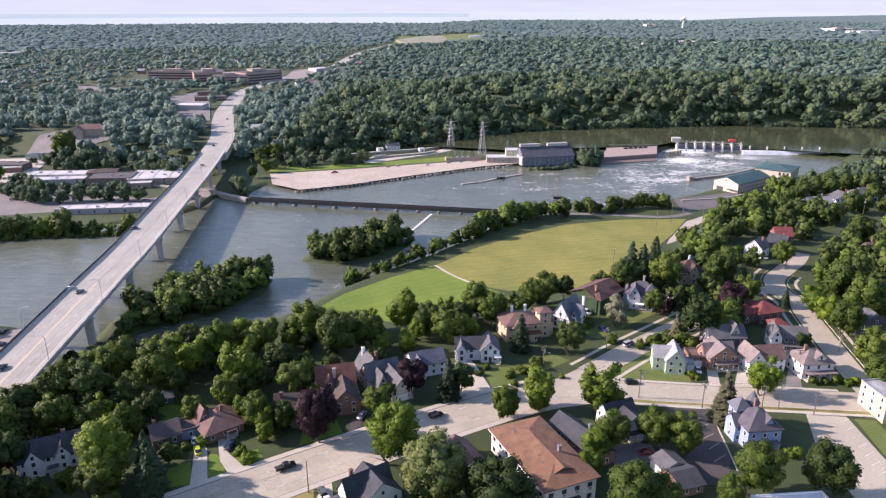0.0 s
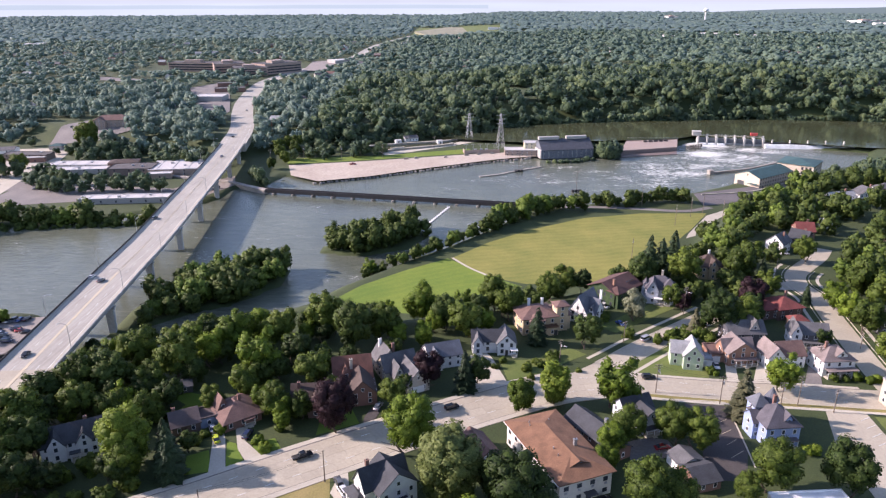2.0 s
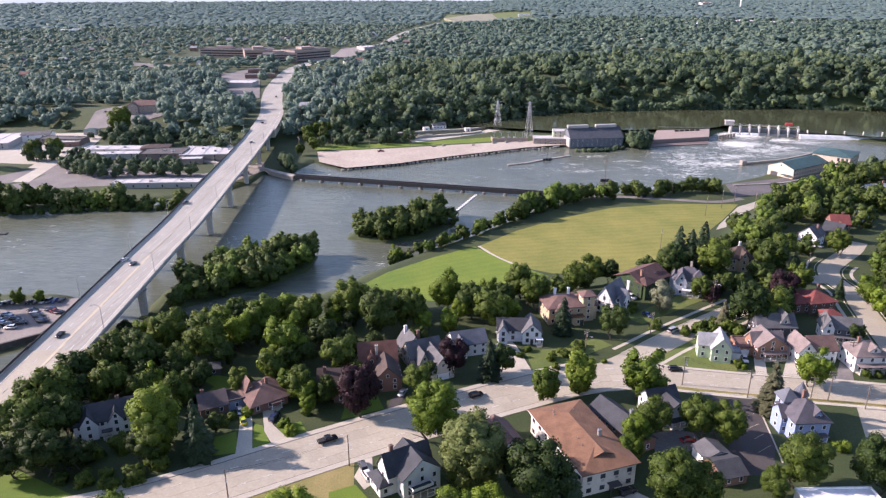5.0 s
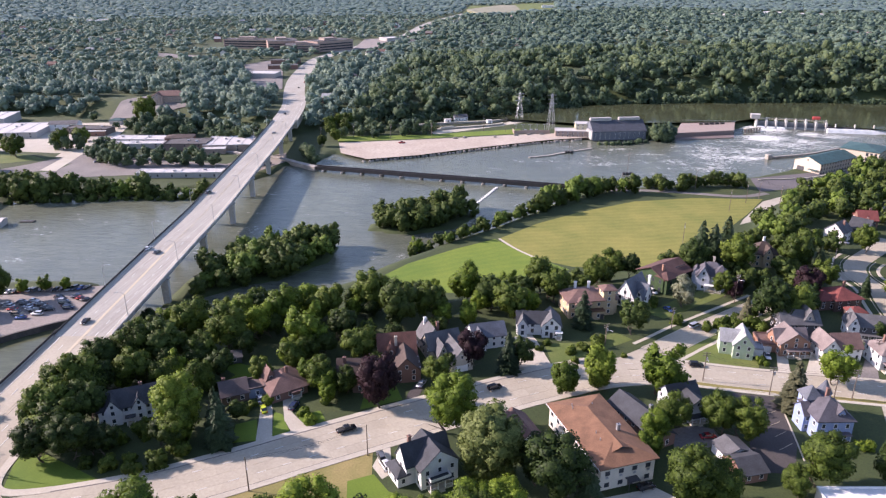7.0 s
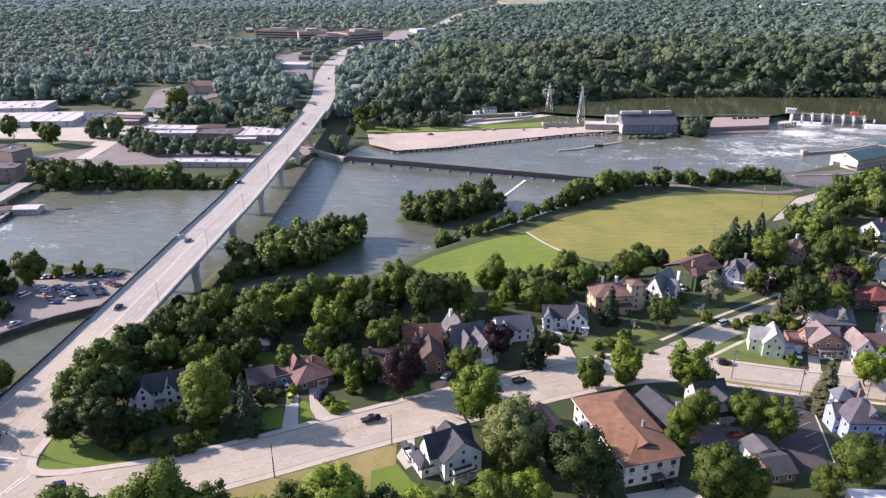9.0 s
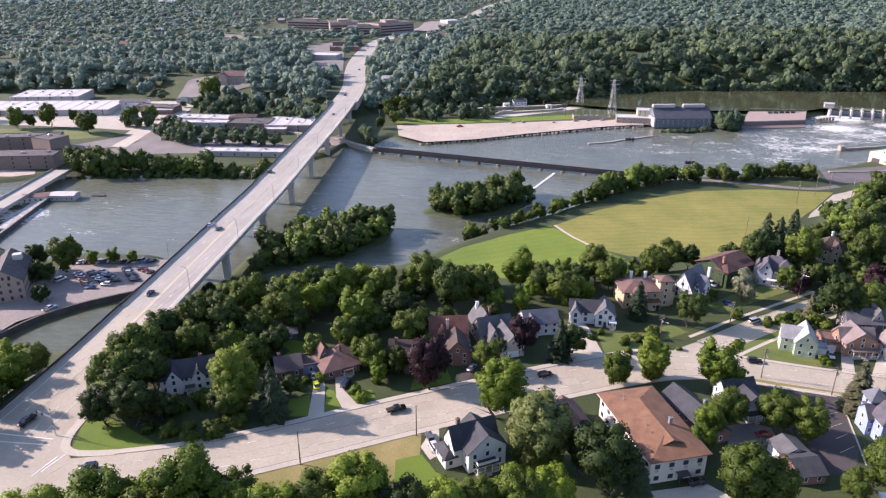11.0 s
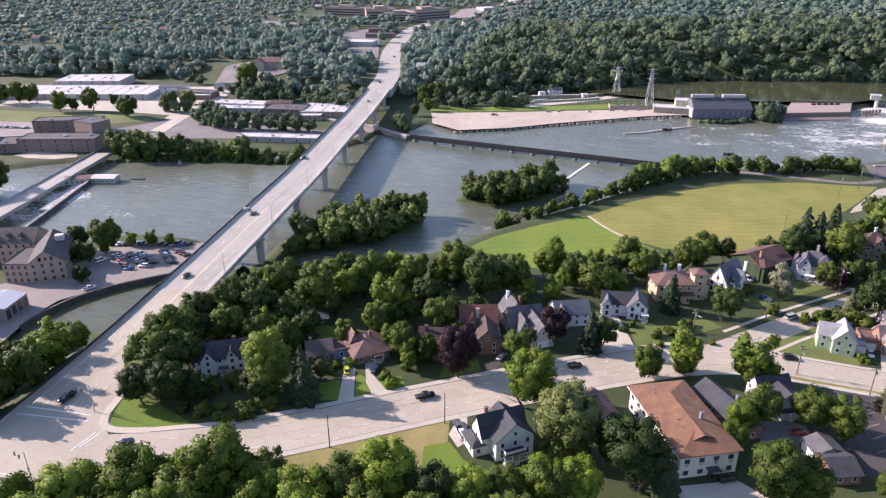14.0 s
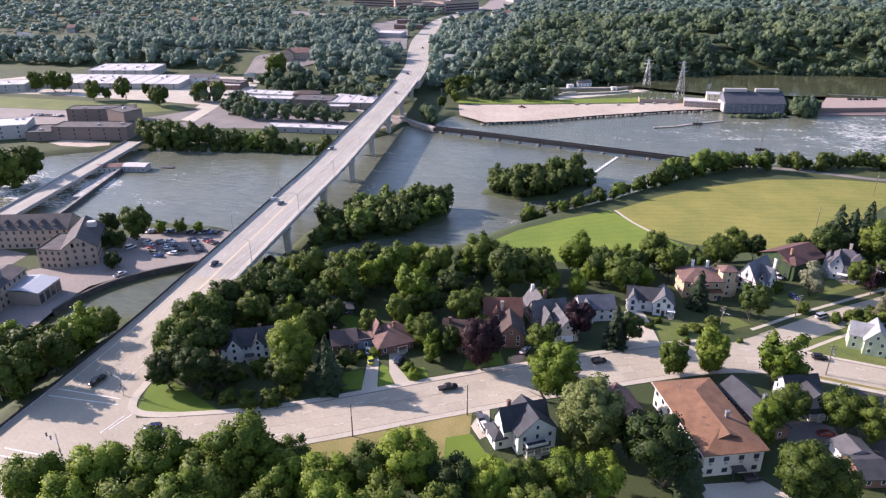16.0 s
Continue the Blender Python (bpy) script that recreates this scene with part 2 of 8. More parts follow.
def same_part(ob, parent, m):
    """Another part on the mesh of ob, at the pose m under parent."""
    o = new(ob.name.split(".")[0], ob.data)
    o.parent, o.matrix_basis = parent, m
    return o


def raw_mesh(name, verts, faces, material, smooth=True, normals=None):
    """A mesh from arrays: verts (n, 3), faces (m, 3) or (m, 4)."""
    me = bpy.data.meshes.new(name)
    verts, faces = np.ascontiguousarray(verts, np.float32), np.ascontiguousarray(faces, np.int32)
    me.vertices.add(len(verts))
    me.vertices.foreach_set("co", verts.ravel())
    k = faces.shape[1]
    me.loops.add(faces.size)
    me.loops.foreach_set("vertex_index", faces.ravel())
    me.polygons.add(len(faces))
    me.polygons.foreach_set("loop_start", np.arange(0, faces.size, k, dtype=np.int32))
    me.polygons.foreach_set("loop_total", np.full(len(faces), k, np.int32))
    me.update(calc_edges=True)
    me.polygons.foreach_set("use_smooth", np.full(len(faces), smooth, bool))
    me.materials.append(material)
    if normals is not None:
        at = me.attributes.new("custom_normal", "FLOAT_VECTOR", "POINT")
        at.data.foreach_set("vector", np.ascontiguousarray(normals, np.float32).ravel())
    return me


def thing(name, x, y, z, turn=0.0, label="", category="", group="", kind=""):
    ob = new(name)
    ob.empty_display_size = 0.5
    ob.matrix_basis = pose(x, y, z, 0, 0, turn)
    return tagged(ob, label, category, group, kind)


def box(bm, x0, x1, y0, y1, z0, z1, bevel=0.0):
    vs = [bm.verts.new((x, y, z)) for z in (z0, z1) for x, y in ((x0, y0), (x1, y0), (x1, y1), (x0, y1))]
    fs = [bm.faces.new([vs[i] for i in f]) for f in ((3, 2, 1, 0), (4, 5, 6, 7), (0, 1, 5, 4), (1, 2, 6, 5), (2, 3, 7, 6), (3, 0, 4, 7))]
    if bevel:
        bmesh.ops.bevel(bm, geom=list({e for f in fs for e in f.edges}), offset=bevel, segments=1, affect="EDGES")
    return bm


def boxed(*spans, bevel=0.0):
    bm = bmesh.new()
    for s in spans:
        box(bm, *s, bevel=bevel)
    return bm


def tube(bm, a, b, ra, rb, n=8):
    """A tapered round bar from a to b."""
    a, b = Vector(a), Vector(b)
    q = (b - a).to_track_quat("Z", "Y").to_matrix()
    rings = []
    for p, r in ((a, ra), (b, rb)):
        rings.append([bm.verts.new(p + q @ Vector((r * math.cos(k * math.tau / n), r * math.sin(k * math.tau / n), 0))) for k in range(n)])
    for k in range(n):
        bm.faces.new((rings[0][k], rings[0][(k + 1) % n], rings[1][(k + 1) % n], rings[1][k]))
    bm.faces.new(rings[0][::-1])
    bm.faces.new(rings[1])
    return bm


def slab(bm, pts, z0, z1):
    """A flat plate with the outline pts from z0 to z1."""
    low = [bm.verts.new((x, y, z0)) for x, y in pts]
    top = [bm.verts.new((x, y, z1)) for x, y in pts]
    bm.faces.new(top)
    bm.faces.new(low[::-1])
    for k in range(len(pts)):
        j = (k + 1) % len(pts)
        bm.faces.new((low[k], low[j], top[j], top[k]))
    return bm


def curve_through(pts, step=4.0):
    """Points along a smooth line through pts, with left-hand unit normals."""
    p = [Vector(q[:2]) for q in pts]
    p = [2 * p[0] - p[1], *p, 2 * p[-1] - p[-2]]
    out = []
    for i in range(1, len(p) - 2):
        n = max(1, round((p[i + 1] - p[i]).length / step))
        for k in range(n + (i == len(p) - 3)):
            t = k / n
            a, b, c, d = p[i - 1:i + 3]
            out.append(0.5 * (2 * b + (c - a) * t + (2 * a - 5 * b + 4 * c - d) * t * t + (3 * b - a - 3 * c + d) * t ** 3))
    line = []
    for i, q in enumerate(out):
        d = (out[min(i + 1, len(out) - 1)] - out[max(i - 1, 0)]).normalized()
        line.append((q, Vector((-d.y, d.x))))
    return line


def ribbon(bm, line, left, right, z0, z1, height=None):
    """A band along a line between two offsets (to its left), as a closed body; height: z of the line's k-th point."""
    rows = []
    for k, (q, n) in enumerate(line):
        h = height(k) if height else 0.0
        a, b = q + n * left, q + n * right
        rows.append([bm.verts.new((v.x, v.y, z + h)) for v, z in ((a, z0), (b, z0), (b, z1), (a, z1))])
    for r, s in zip(rows, rows[1:]):
        for k in range(4):
            bm.faces.new((r[k], r[(k + 1) % 4], s[(k + 1) % 4], s[k]))
    bm.faces.new(rows[0])
    bm.faces.new(rows[-1][::-1])
    return bm


def inside(px, py, poly):
    """Which of the points lie in the polygon, and how far each is from its outline."""
    if px.size < 40:
        e = np.array(poly, float)
        f = np.roll(e, -1, axis=0)
        (xa, ya), (xb, yb) = e.T[:, :, None], f.T[:, :, None]
        qx, qy = px.ravel()[None], py.ravel()[None]
        rise = np.where(yb == ya, 1.0, yb - ya)
        hit = (((ya > qy) != (yb > qy)) & (qx < (xb - xa) * (qy - ya) / rise + xa)).sum(0) % 2 == 1
        t = np.clip(((qx - xa) * (xb - xa) + (qy - ya) * (yb - ya)) / ((xb - xa) ** 2 + (yb - ya) ** 2), 0, 1)
        return hit.reshape(px.shape), np.hypot(qx - xa - t * (xb - xa), qy - ya - t * (yb - ya)).min(0).reshape(px.shape)
    hit, dist = np.zeros(px.shape, bool), np.full(px.shape, 1e9)
    for (xa, ya), (xb, yb) in zip(poly, poly[1:] + poly[:1]):
        if ya != yb:
            hit ^= ((ya > py) != (yb > py)) & (px < (xb - xa) * (py - ya) / (yb - ya) + xa)
        t = np.clip(((px - xa) * (xb - xa) + (py - ya) * (yb - ya)) / ((xb - xa) ** 2 + (yb - ya) ** 2), 0, 1)
        dist = np.minimum(dist, np.hypot(px - xa - t * (xb - xa), py - ya - t * (yb - ya)))
    return hit, dist


# ---- the lie of the land ----
WATER, POND, LOW, FLATS = -15.0, -10.0, -11.0, -13.0
TOE_NORTH = [(-181, 60), (-178, 172), (-153, 207), (-125, 236), (-80, 254), (-40, 268), (0, 280), (45, 300), (85, 320), (115, 355), (140, 398), (165, 430),
             (205, 470), (262, 500), (340, 562), (430, 600), (1500, 590), (1500, -900), (-1500, -900), (-1500, 40), (-260, 60)]
TOE_SOUTH = [(-6000, 300), (-1200, 560), (-700, 640), (-450, 668), (-260, 612), (-205, 585), (-165, 640), (-100, 668), (9, 712), (46, 754), (110, 783), (201, 797),
             (335, 813), (499, 797), (900, 765), (6000, 300), (6000, 6000), (-6000, 6000)]
RIVER = [(-207, 140), (-204, 184), (-190, 189), (-177, 195), (-160, 217), (-147, 240), (-131, 252), (-112, 264), (-84, 284), (-68, 299), (-60, 315), (-48, 330), (-29, 354),
         (-8, 376), (16, 407), (46, 452), (88, 465), (127, 478), (168, 497), (197, 517), (229, 549), (262, 570), (300, 572), (350, 600), (378, 650), (289, 681), (233, 706),
         (209, 678), (147, 652), (70, 629), (33, 611), (-30, 572), (-74, 542), (-108, 528), (-142, 548), (-150, 514), (-171, 506), (-173, 478), (-191, 446),
         (-228, 430), (-278, 411), (-330, 399), (-430, 320), (-500, 240), (-430, 220), (-330, 258), (-286, 268), (-244, 267), (-225, 281), (-191, 283),
         (-181, 270), (-186, 244), (-203, 228), (-219, 195), (-222, 140)]
POND_EDGE = [(-25, 690), (60, 668), (130, 677), (209, 690), (233, 706), (289, 681), (372, 652), (480, 628), (900, 605), (1500, 560), (1500, 700), (900, 760), (499, 792),
             (335, 808), (201, 792), (110, 777), (46, 748), (-10, 705)]
ISLANDS = [[(-150, 259), (-141, 264), (-126, 282), (-106, 295), (-88, 320), (-87, 343), (-104, 345), (-126, 330), (-143, 312), (-152, 288)],
           [(-79, 367), (-57, 361), (-30, 374), (-17, 400), (-28, 416), (-57, 401), (-80, 378)]]


def smooth(t):
    t = np.clip(t, 0, 1)
    return t * t * (3 - 2 * t)


def land(x, y):
    """The ground's height at the points (arrays)."""
    x, y = np.asarray(x, float), np.asarray(y, float)
    h = np.where(y > 340 + (x + 400) * 0.415, FLATS, LOW)
    base = h.copy()
    for poly, wide in ((TOE_NORTH, 24.0), (TOE_SOUTH, 45.0)):
        hit, d = inside(x, y, poly)
        h = np.where(hit, base - base * smooth(d / wide), h)
    hit, d = inside(x, y, TOE_SOUTH)
    h = h + np.where(hit, (11 + 10 * smooth((x - 120) / 220)) * smooth(d / 70) * smooth((x + 90) / 190), 0)
    far = smooth((np.hypot(x, y) - 1900) / 2900)
    h = h + far * (9 + 4 * np.sin(x * 0.0021) * np.cos(y * 0.0017))
    hit, d = inside(x, y, POND_EDGE)
    h = np.where(hit, np.minimum(h, POND - 0.2 - np.minimum(3, d * 0.3)), np.where(d < 6, np.minimum(h, POND + 0.3 + d * 0.4), h))
    hit, d = inside(x, y, RIVER)
    h = np.where(hit, WATER - 0.1 - np.minimum(3, d * 0.4), np.where(d < 9, np.minimum(h, WATER + 0.9 + d * 0.5), h))
    for poly in ISLANDS:
        hit, d = inside(x, y, poly)
        h = np.where(hit, np.maximum(h, WATER + np.minimum(1.2, d * 0.3)), h)
    return h


def ground_at(x, y):
    return float(land(np.array([x]), np.array([y]))[0])


def spaced(stops):
    return np.concatenate([np.arange(a, b, s) for a, b, s in stops] + [[stops[-1][1]]])


gx = spaced([(-4950, -1000, 160), (-1000, -440, 40), (-440, -240, 8), (-240, 240, 3.5), (240, 480, 8), (480, 1000, 40), (1000, 4950, 160)])
gy = spaced([(-1200, 40, 60), (40, 130, 10), (130, 560, 3.5), (560, 860, 6), (860, 1400, 40), (1400, 4900, 140)])
X, Y = np.meshgrid(gx, gy)
Z = land(X, Y)
n = len(gx)
quad = np.arange(len(gy) * n).reshape(len(gy), n)
ground_me = raw_mesh("ground", np.stack([X.ravel(), Y.ravel(), Z.ravel()], -1),
                     np.stack([quad[:-1, :-1], quad[:-1, 1:], quad[1:, 1:], quad[1:, :-1]], -1).reshape(-1, 4), M_GRASS)
tagged(new("ground", ground_me), "uneven green ground under the trees and houses", "ground", kind="structure")


def sheet(name, pts, z, material, label, category, kind="structure", thick=0.12):
    bm = bmesh.new()
    slab(bm, pts, z - thick, z)
    return tagged(part(name, bm, material), label, category, kind=kind)


sheet("water", [(-620, 100), (420, 100), (420, 720), (-620, 720)], WATER, M_WATER, "grey-green river water with wind ripples and foam", "water", thick=0.3)
sheet("water", POND_EDGE, POND, M_POND, "calm dark olive water held above the dam", "water", thick=0.3)

# distance: glowing bands painted as a hazy lake and a far shore, beyond the woods
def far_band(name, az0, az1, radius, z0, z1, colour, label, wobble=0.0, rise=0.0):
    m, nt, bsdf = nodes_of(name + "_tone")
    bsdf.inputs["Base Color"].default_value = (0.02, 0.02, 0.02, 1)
    # the band glows by itself; haze is mixed into its colour
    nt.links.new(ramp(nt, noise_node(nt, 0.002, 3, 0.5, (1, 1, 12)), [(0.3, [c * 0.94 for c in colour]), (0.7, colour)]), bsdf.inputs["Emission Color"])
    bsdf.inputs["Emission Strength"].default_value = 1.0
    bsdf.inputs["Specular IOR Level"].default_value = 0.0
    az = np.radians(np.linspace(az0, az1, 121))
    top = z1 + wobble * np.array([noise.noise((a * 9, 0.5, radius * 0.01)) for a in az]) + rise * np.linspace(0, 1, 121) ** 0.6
    ring = np.stack([radius * np.sin(az), radius * np.cos(az)], -1)
    v = np.concatenate([np.c_[ring, np.full(121, z0)], np.c_[ring, top]])
    k = np.arange(120)
    ob = new(name, raw_mesh(name, v, np.stack([k, k + 1, k + 122, k + 121], -1), m))
    ob.visible_shadow = False
    return tagged(ob, label, "backdrop", kind="structure")


far_band("backdrop", -75, 75, 4970, 40, 330, (0.385, 0.43, 0.475), "glowing backdrop of pale milky sky low over the horizon")
far_band("backdrop", -75, 75, 4960, -60, 88, (0.395, 0.455, 0.50), "glowing backdrop lake at the horizon, haze painted in")
far_band("backdrop", -60, 2, 4950, 55, 78, (0.32, 0.39, 0.43), "glowing backdrop shore of the lake, hazed faint blue", 6)
far_band("backdrop", 17, 40, 4940, -60, 26, (0.11, 0.155, 0.16), "glowing backdrop of wooded land, hazed blue-grey", 5, 66)

# ---- streets ----
def street(name, pts, width, z, material, label, kerb=True, kind="structure", step=4.0, category="road"):
    line = main_road(step) if pts is MAIN else curve_through(pts, step)
    ob = tagged(part(name, ribbon(bmesh.new(), line, width / 2, -width / 2, -0.3, z), material), label, category, kind=kind)
    return ob, line


BRIDGE = [(-141, 60), (-142, 100), (-143.5, 140), (-146, 177), (-150.5, 220), (-154.5, 258), (-159.5, 304), (-163, 340), (-167, 372), (-176, 437), (-187, 519), (-203, 620), (-217, 688),
          (-243, 776), (-267, 872), (-291, 1012), (-297, 1123), (-273, 1312), (-232, 1530), (-224, 2000), (-130, 2700)]
MAIN = [(-230, 70), (-150, 108), (-111.5, 122), (-88.5, 131.3), (-68.2, 143), (-48, 156), (-19.8, 173.4), (7, 189), (27, 199.3), (41, 203.6), (57, 204.5), (70, 202.8), (83, 201.2), (98, 200), (115, 198.5), (142, 196), (230, 192), (420, 190)]
SIDE = [(40, 206), (53, 217), (67, 230), (86, 246), (103, 260)]
HILL = [(140, 197), (142, 215), (144.5, 232), (149, 260), (152, 276), (150.5, 291), (154, 303), (163, 314), (175, 327), (184, 340)]
STREETS = [("road", MAIN, 15.5, 0.06, "wide pale concrete street with worn joints"),
           ("road", SIDE, 9.5, 0.05, "pale concrete side street between lawns"),
           ("road", HILL, 9.0, 0.04, "pale concrete street climbing between the houses"),
           ("road", [(153, 290), (146, 290.5), (137, 290)], 9.0, 0.035, "short pale concrete spur under the trees")]


def main_road(step):
    """The street's line; its normals shrink where the carriageway narrows past the fork."""
    return [(q, n * (1.0 - 0.25 * min(1.0, max(0.0, (q.x - 42) / 18)))) for q, n in curve_through(MAIN, step)]


ROAD_LINES = {}
for nm, pts, w, z, label in STREETS:
    ob, line = street(nm, pts, w, z, M_CONCRETE, label)
    ROAD_LINES[label] = line
bridge_line = curve_through(BRIDGE, 6.0)
on_land = [(q, nn) for q, nn in bridge_line if q.y < 212]
tagged(part("road", ribbon(bmesh.new(), on_land, 10.5, -11.0, -0.3, 0.07), M_CONCRETE), "wide pale concrete street leading onto the bridge", "road", kind="structure")
sheet_pts = [(-130.3, 100.2), (-120.4, 126), (-125, 130.4), (-128.1, 140.6), (-136, 162.1), (-154.7, 153.5), (-152.7, 123.9), (-154.8, 103.9)]
tagged(part("road", slab(bmesh.new(), sheet_pts, -0.2, 0.082), M_CONCRETE), "pale concrete intersection worn by turning wheels", "road", kind="structure")
beyond = [(q, nn) for q, nn in bridge_line if q.y > 596]


def beyond_z(k):
    return max(0.0, ground_at(*beyond[k][0]))


tagged(part("road", ribbon(bmesh.new(), beyond, 11.5, -11.5, -6.0, 0.1, beyond_z), M_DECK), "pale concrete road running on from the bridge through the woods", "road", kind="structure")

# ---- the long bridge ----
bridge = thing("road_bridge", 0, 0, 0, 0, "long grey concrete road bridge on tall twin piers", "bridge")
span = [(q, nn) for q, nn in bridge_line if 203 < q.y < 606]
part("deck", ribbon(bmesh.new(), span, 10.4, -10.4, -0.35, 0.07), M_DECK, bridge, "pale concrete deck with worn wheel tracks")
part("walkway", ribbon(bmesh.new(), span, -8.2, -10.2, 0.07, 0.25), M_WALK, bridge)
part("walkway", ribbon(bmesh.new(), span, 10.2, 8.2, 0.07, 0.25), M_WALK, bridge)
part("parapet", ribbon(bmesh.new(), span, 10.4, 10.1, -0.5, 0.5), M_PIER, bridge, "low concrete parapet")
part("parapet", ribbon(bmesh.new(), span, -10.1, -10.4, -0.5, 0.95), M_PIER, bridge, "concrete parapet")
# solid dark band: railing together with the parapet's shaded inner side
part("railing", ribbon(bmesh.new(), span, 10.34, 10.16, 0.55, 1.4), M_RAIL_DARK, bridge, "solid dark band for the railing and its shade")
part("railing", ribbon(bmesh.new(), span, -10.16, -10.34, 1.25, 1.35), M_STEEL, bridge, "steel handrail")
for off in (8.8, 4.4, 0.0, -4.4, -8.8):
    part("girder", ribbon(bmesh.new(), span, off + 0.3, off - 0.3, -2.3, -0.35), M_STEEL_BLUE, bridge, "grey painted steel girder")


def along(line, y):
    """The place and left normal on a line where it crosses y."""
    for (p, n0), (q, n1) in zip(line, line[1:]):
        if p.y <= y <= q.y:
            t = (y - p.y) / (q.y - p.y)
            return p.lerp(q, t), n0.lerp(n1, t).normalized()


for y in (212, 265, 318, 371.5, 425, 478, 531, 580):
    q, nn = along(span, y)
    foot = min(ground_at(q.x, q.y), WATER) - 3.0 if y < 450 else ground_at(q.x, q.y) - 1.5
    turn = math.degrees(math.atan2(nn.y, nn.x))
    for s in (-7.6, 7.6):
        bm = bmesh.new()
        low = [bm.verts.new((s + sx * 1.35, sy, foot)) for sx, sy in ((-1, -1), (1, -1), (1, 1), (-1, 1))]
        top = [bm.verts.new((s + sx * 1.7, sy, -3.6)) for sx, sy in ((-1, -1), (1, -1), (1, 1), (-1, 1))]
        bm.faces.new(top), bm.faces.new(low[::-1])
        for k in range(4):
            bm.faces.new((low[k], low[(k + 1) % 4], top[(k + 1) % 4], top[k]))
        bmesh.ops.bevel(bm, geom=bm.edges[:], offset=0.12, segments=1, affect="EDGES")
        pier = part("pier", bm, M_PIER, bridge, "pale tapered concrete column")
        pier.matrix_basis = pose(q.x, q.y, 0, 0, 0, turn)
    bm = bmesh.new()
    prof = [(-10.0, -2.35), (10.0, -2.35), (10.0, -3.0), (7.0, -4.1), (-7.0, -4.1), (-10.0, -3.0)]
    rows = [[bm.verts.new((x, yy, z)) for x, z in prof] for yy in (-1.1, 1.1)]
    bm.faces.new(rows[0][::-1]), bm.faces.new(rows[1])
    for k in range(6):
        bm.faces.new((rows[0][k], rows[0][(k + 1) % 6], rows[1][(k + 1) % 6], rows[1][k]))
    cap = part("pier_cap", bm, M_PIER, bridge)
    cap.matrix_basis = pose(q.x, q.y, 0, 0, 0, turn)


# ---- trees ----
def ico(sub):
    bm = bmesh.new()
    bmesh.ops.create_icosphere(bm, subdivisions=sub, radius=1.0)
    v = np.array([tuple(p.co) for p in bm.verts])
    f = np.array([[p.index for p in q.verts] for q in bm.faces])
    bm.free()
    return v, f


ICO = {k: ico(k) for k in (1, 2)}


def lump(v, rng, rough=0.25):
    """Uneven radii for a ball of points."""
    k = rng.normal(size=(5, 3)) * 2.2
    ph = rng.uniform(0, 6.28, 5)
    return v * (1 + rough * np.sin(v @ k.T + ph).mean(1) * 1.6 + rng.normal(size=len(v)) * rough * 0.25)[:, None]


def crown_lobes(rng, count, tall):
    """Centres and radii of the billows of one crown of radius 1 (height tall)."""
    out = [(np.array([0, 0, 0.0]), 0.62)]
    even = tall > 1.2
    if even:
        out += [(np.array([0, 0, 0.42 * tall]), 0.42), (np.array([0, 0, -0.4 * tall]), 0.46)]
    for k in range(count):
        a, up = rng.uniform(0, 6.28), rng.uniform(-1.05, 0.95)
        r = 0.62 * math.sqrt(max(0.12, 1 - up * up * 0.8))
        out.append((np.array([r * math.cos(a), r * math.sin(a), up * 0.68 * tall]) * (rng.uniform(0.92, 1.06) if even else rng.uniform(0.85, 1.2)), rng.uniform(0.7, 1.25) * (0.36 if count < 14 else 0.3 if count < 24 else 0.24)))
    return out


def crown_arrays(rng, cards, lobes, tall, size):
    """Points and triangles of a crown: dense billows under a skin of many small leaf clumps with an uneven outline."""
    vs, fs, base = [], [], 0
    balls = crown_lobes(rng, lobes, tall)
    ns = []
    for c, r in balls:
        v, f = ICO[1]
        vs.append(lump(v, rng, 0.2) * r * 0.8 + c)
        ns.append(v * 0.7 + c * 0.7)
        fs.append(f + base)
        base += len(v)
    mid, rad = np.array([c for c, _ in balls]), np.array([r for _, r in balls])
    pick = rng.choice(len(balls), cards * 3, p=rad ** 2 / (rad ** 2).sum())
    d = rng.normal(size=(cards * 3, 3))
    d /= np.linalg.norm(d, axis=1)[:, None]
    cen = mid[pick] + d * rad[pick][:, None] * rng.uniform(0.78, 1.16, (cards * 3, 1))
    depth = (np.linalg.norm(cen[:, None] - mid[None], axis=2) / rad[None])
    depth[np.arange(len(cen)), pick] = 9
    seen = np.nonzero(depth.min(1) > 0.8)[0][:cards]
    d, cen, cards = d[seen], cen[seen], len(seen)
    nrm = d + rng.normal(size=(cards, 3)) * 0.55 + np.array([0, 0, 0.3])
    nrm /= np.linalg.norm(nrm, axis=1)[:, None]
    side = np.cross(nrm, rng.normal(size=(cards, 3)))
    side /= np.linalg.norm(side, axis=1)[:, None]
    fwd = np.cross(nrm, side)
    s = size * rng.uniform(0.6, 1.4, (cards, 1))
    quad = np.stack([cen - side * s, cen - fwd * s * 0.8 - nrm * s * 0.3, cen + side * s * 1.1, cen + fwd * s * 0.9 - nrm * s * 0.2], 1).reshape(-1, 3)
    k = np.arange(cards)[:, None] * 4 + base
    fs.append(np.concatenate([k + [[0, 1, 2]], k + [[0, 2, 3]]]))
    vs.append(quad)
    soft = nrm * 0.55 + d * 0.75 + cen * 0.55
    ns.append(np.repeat(soft, 4, axis=0))
    ns = np.concatenate(ns)
    return np.concatenate(vs), np.concatenate(fs), ns / np.linalg.norm(ns, axis=1)[:, None]


def crown_mesh(name, seed, material, cards=1500, lobes=13, tall=1.0, size=0.085):
    v, f, n = crown_arrays(np.random.default_rng(seed), cards, lobes, tall, size)
    return raw_mesh(name, v, f, material, True, n)


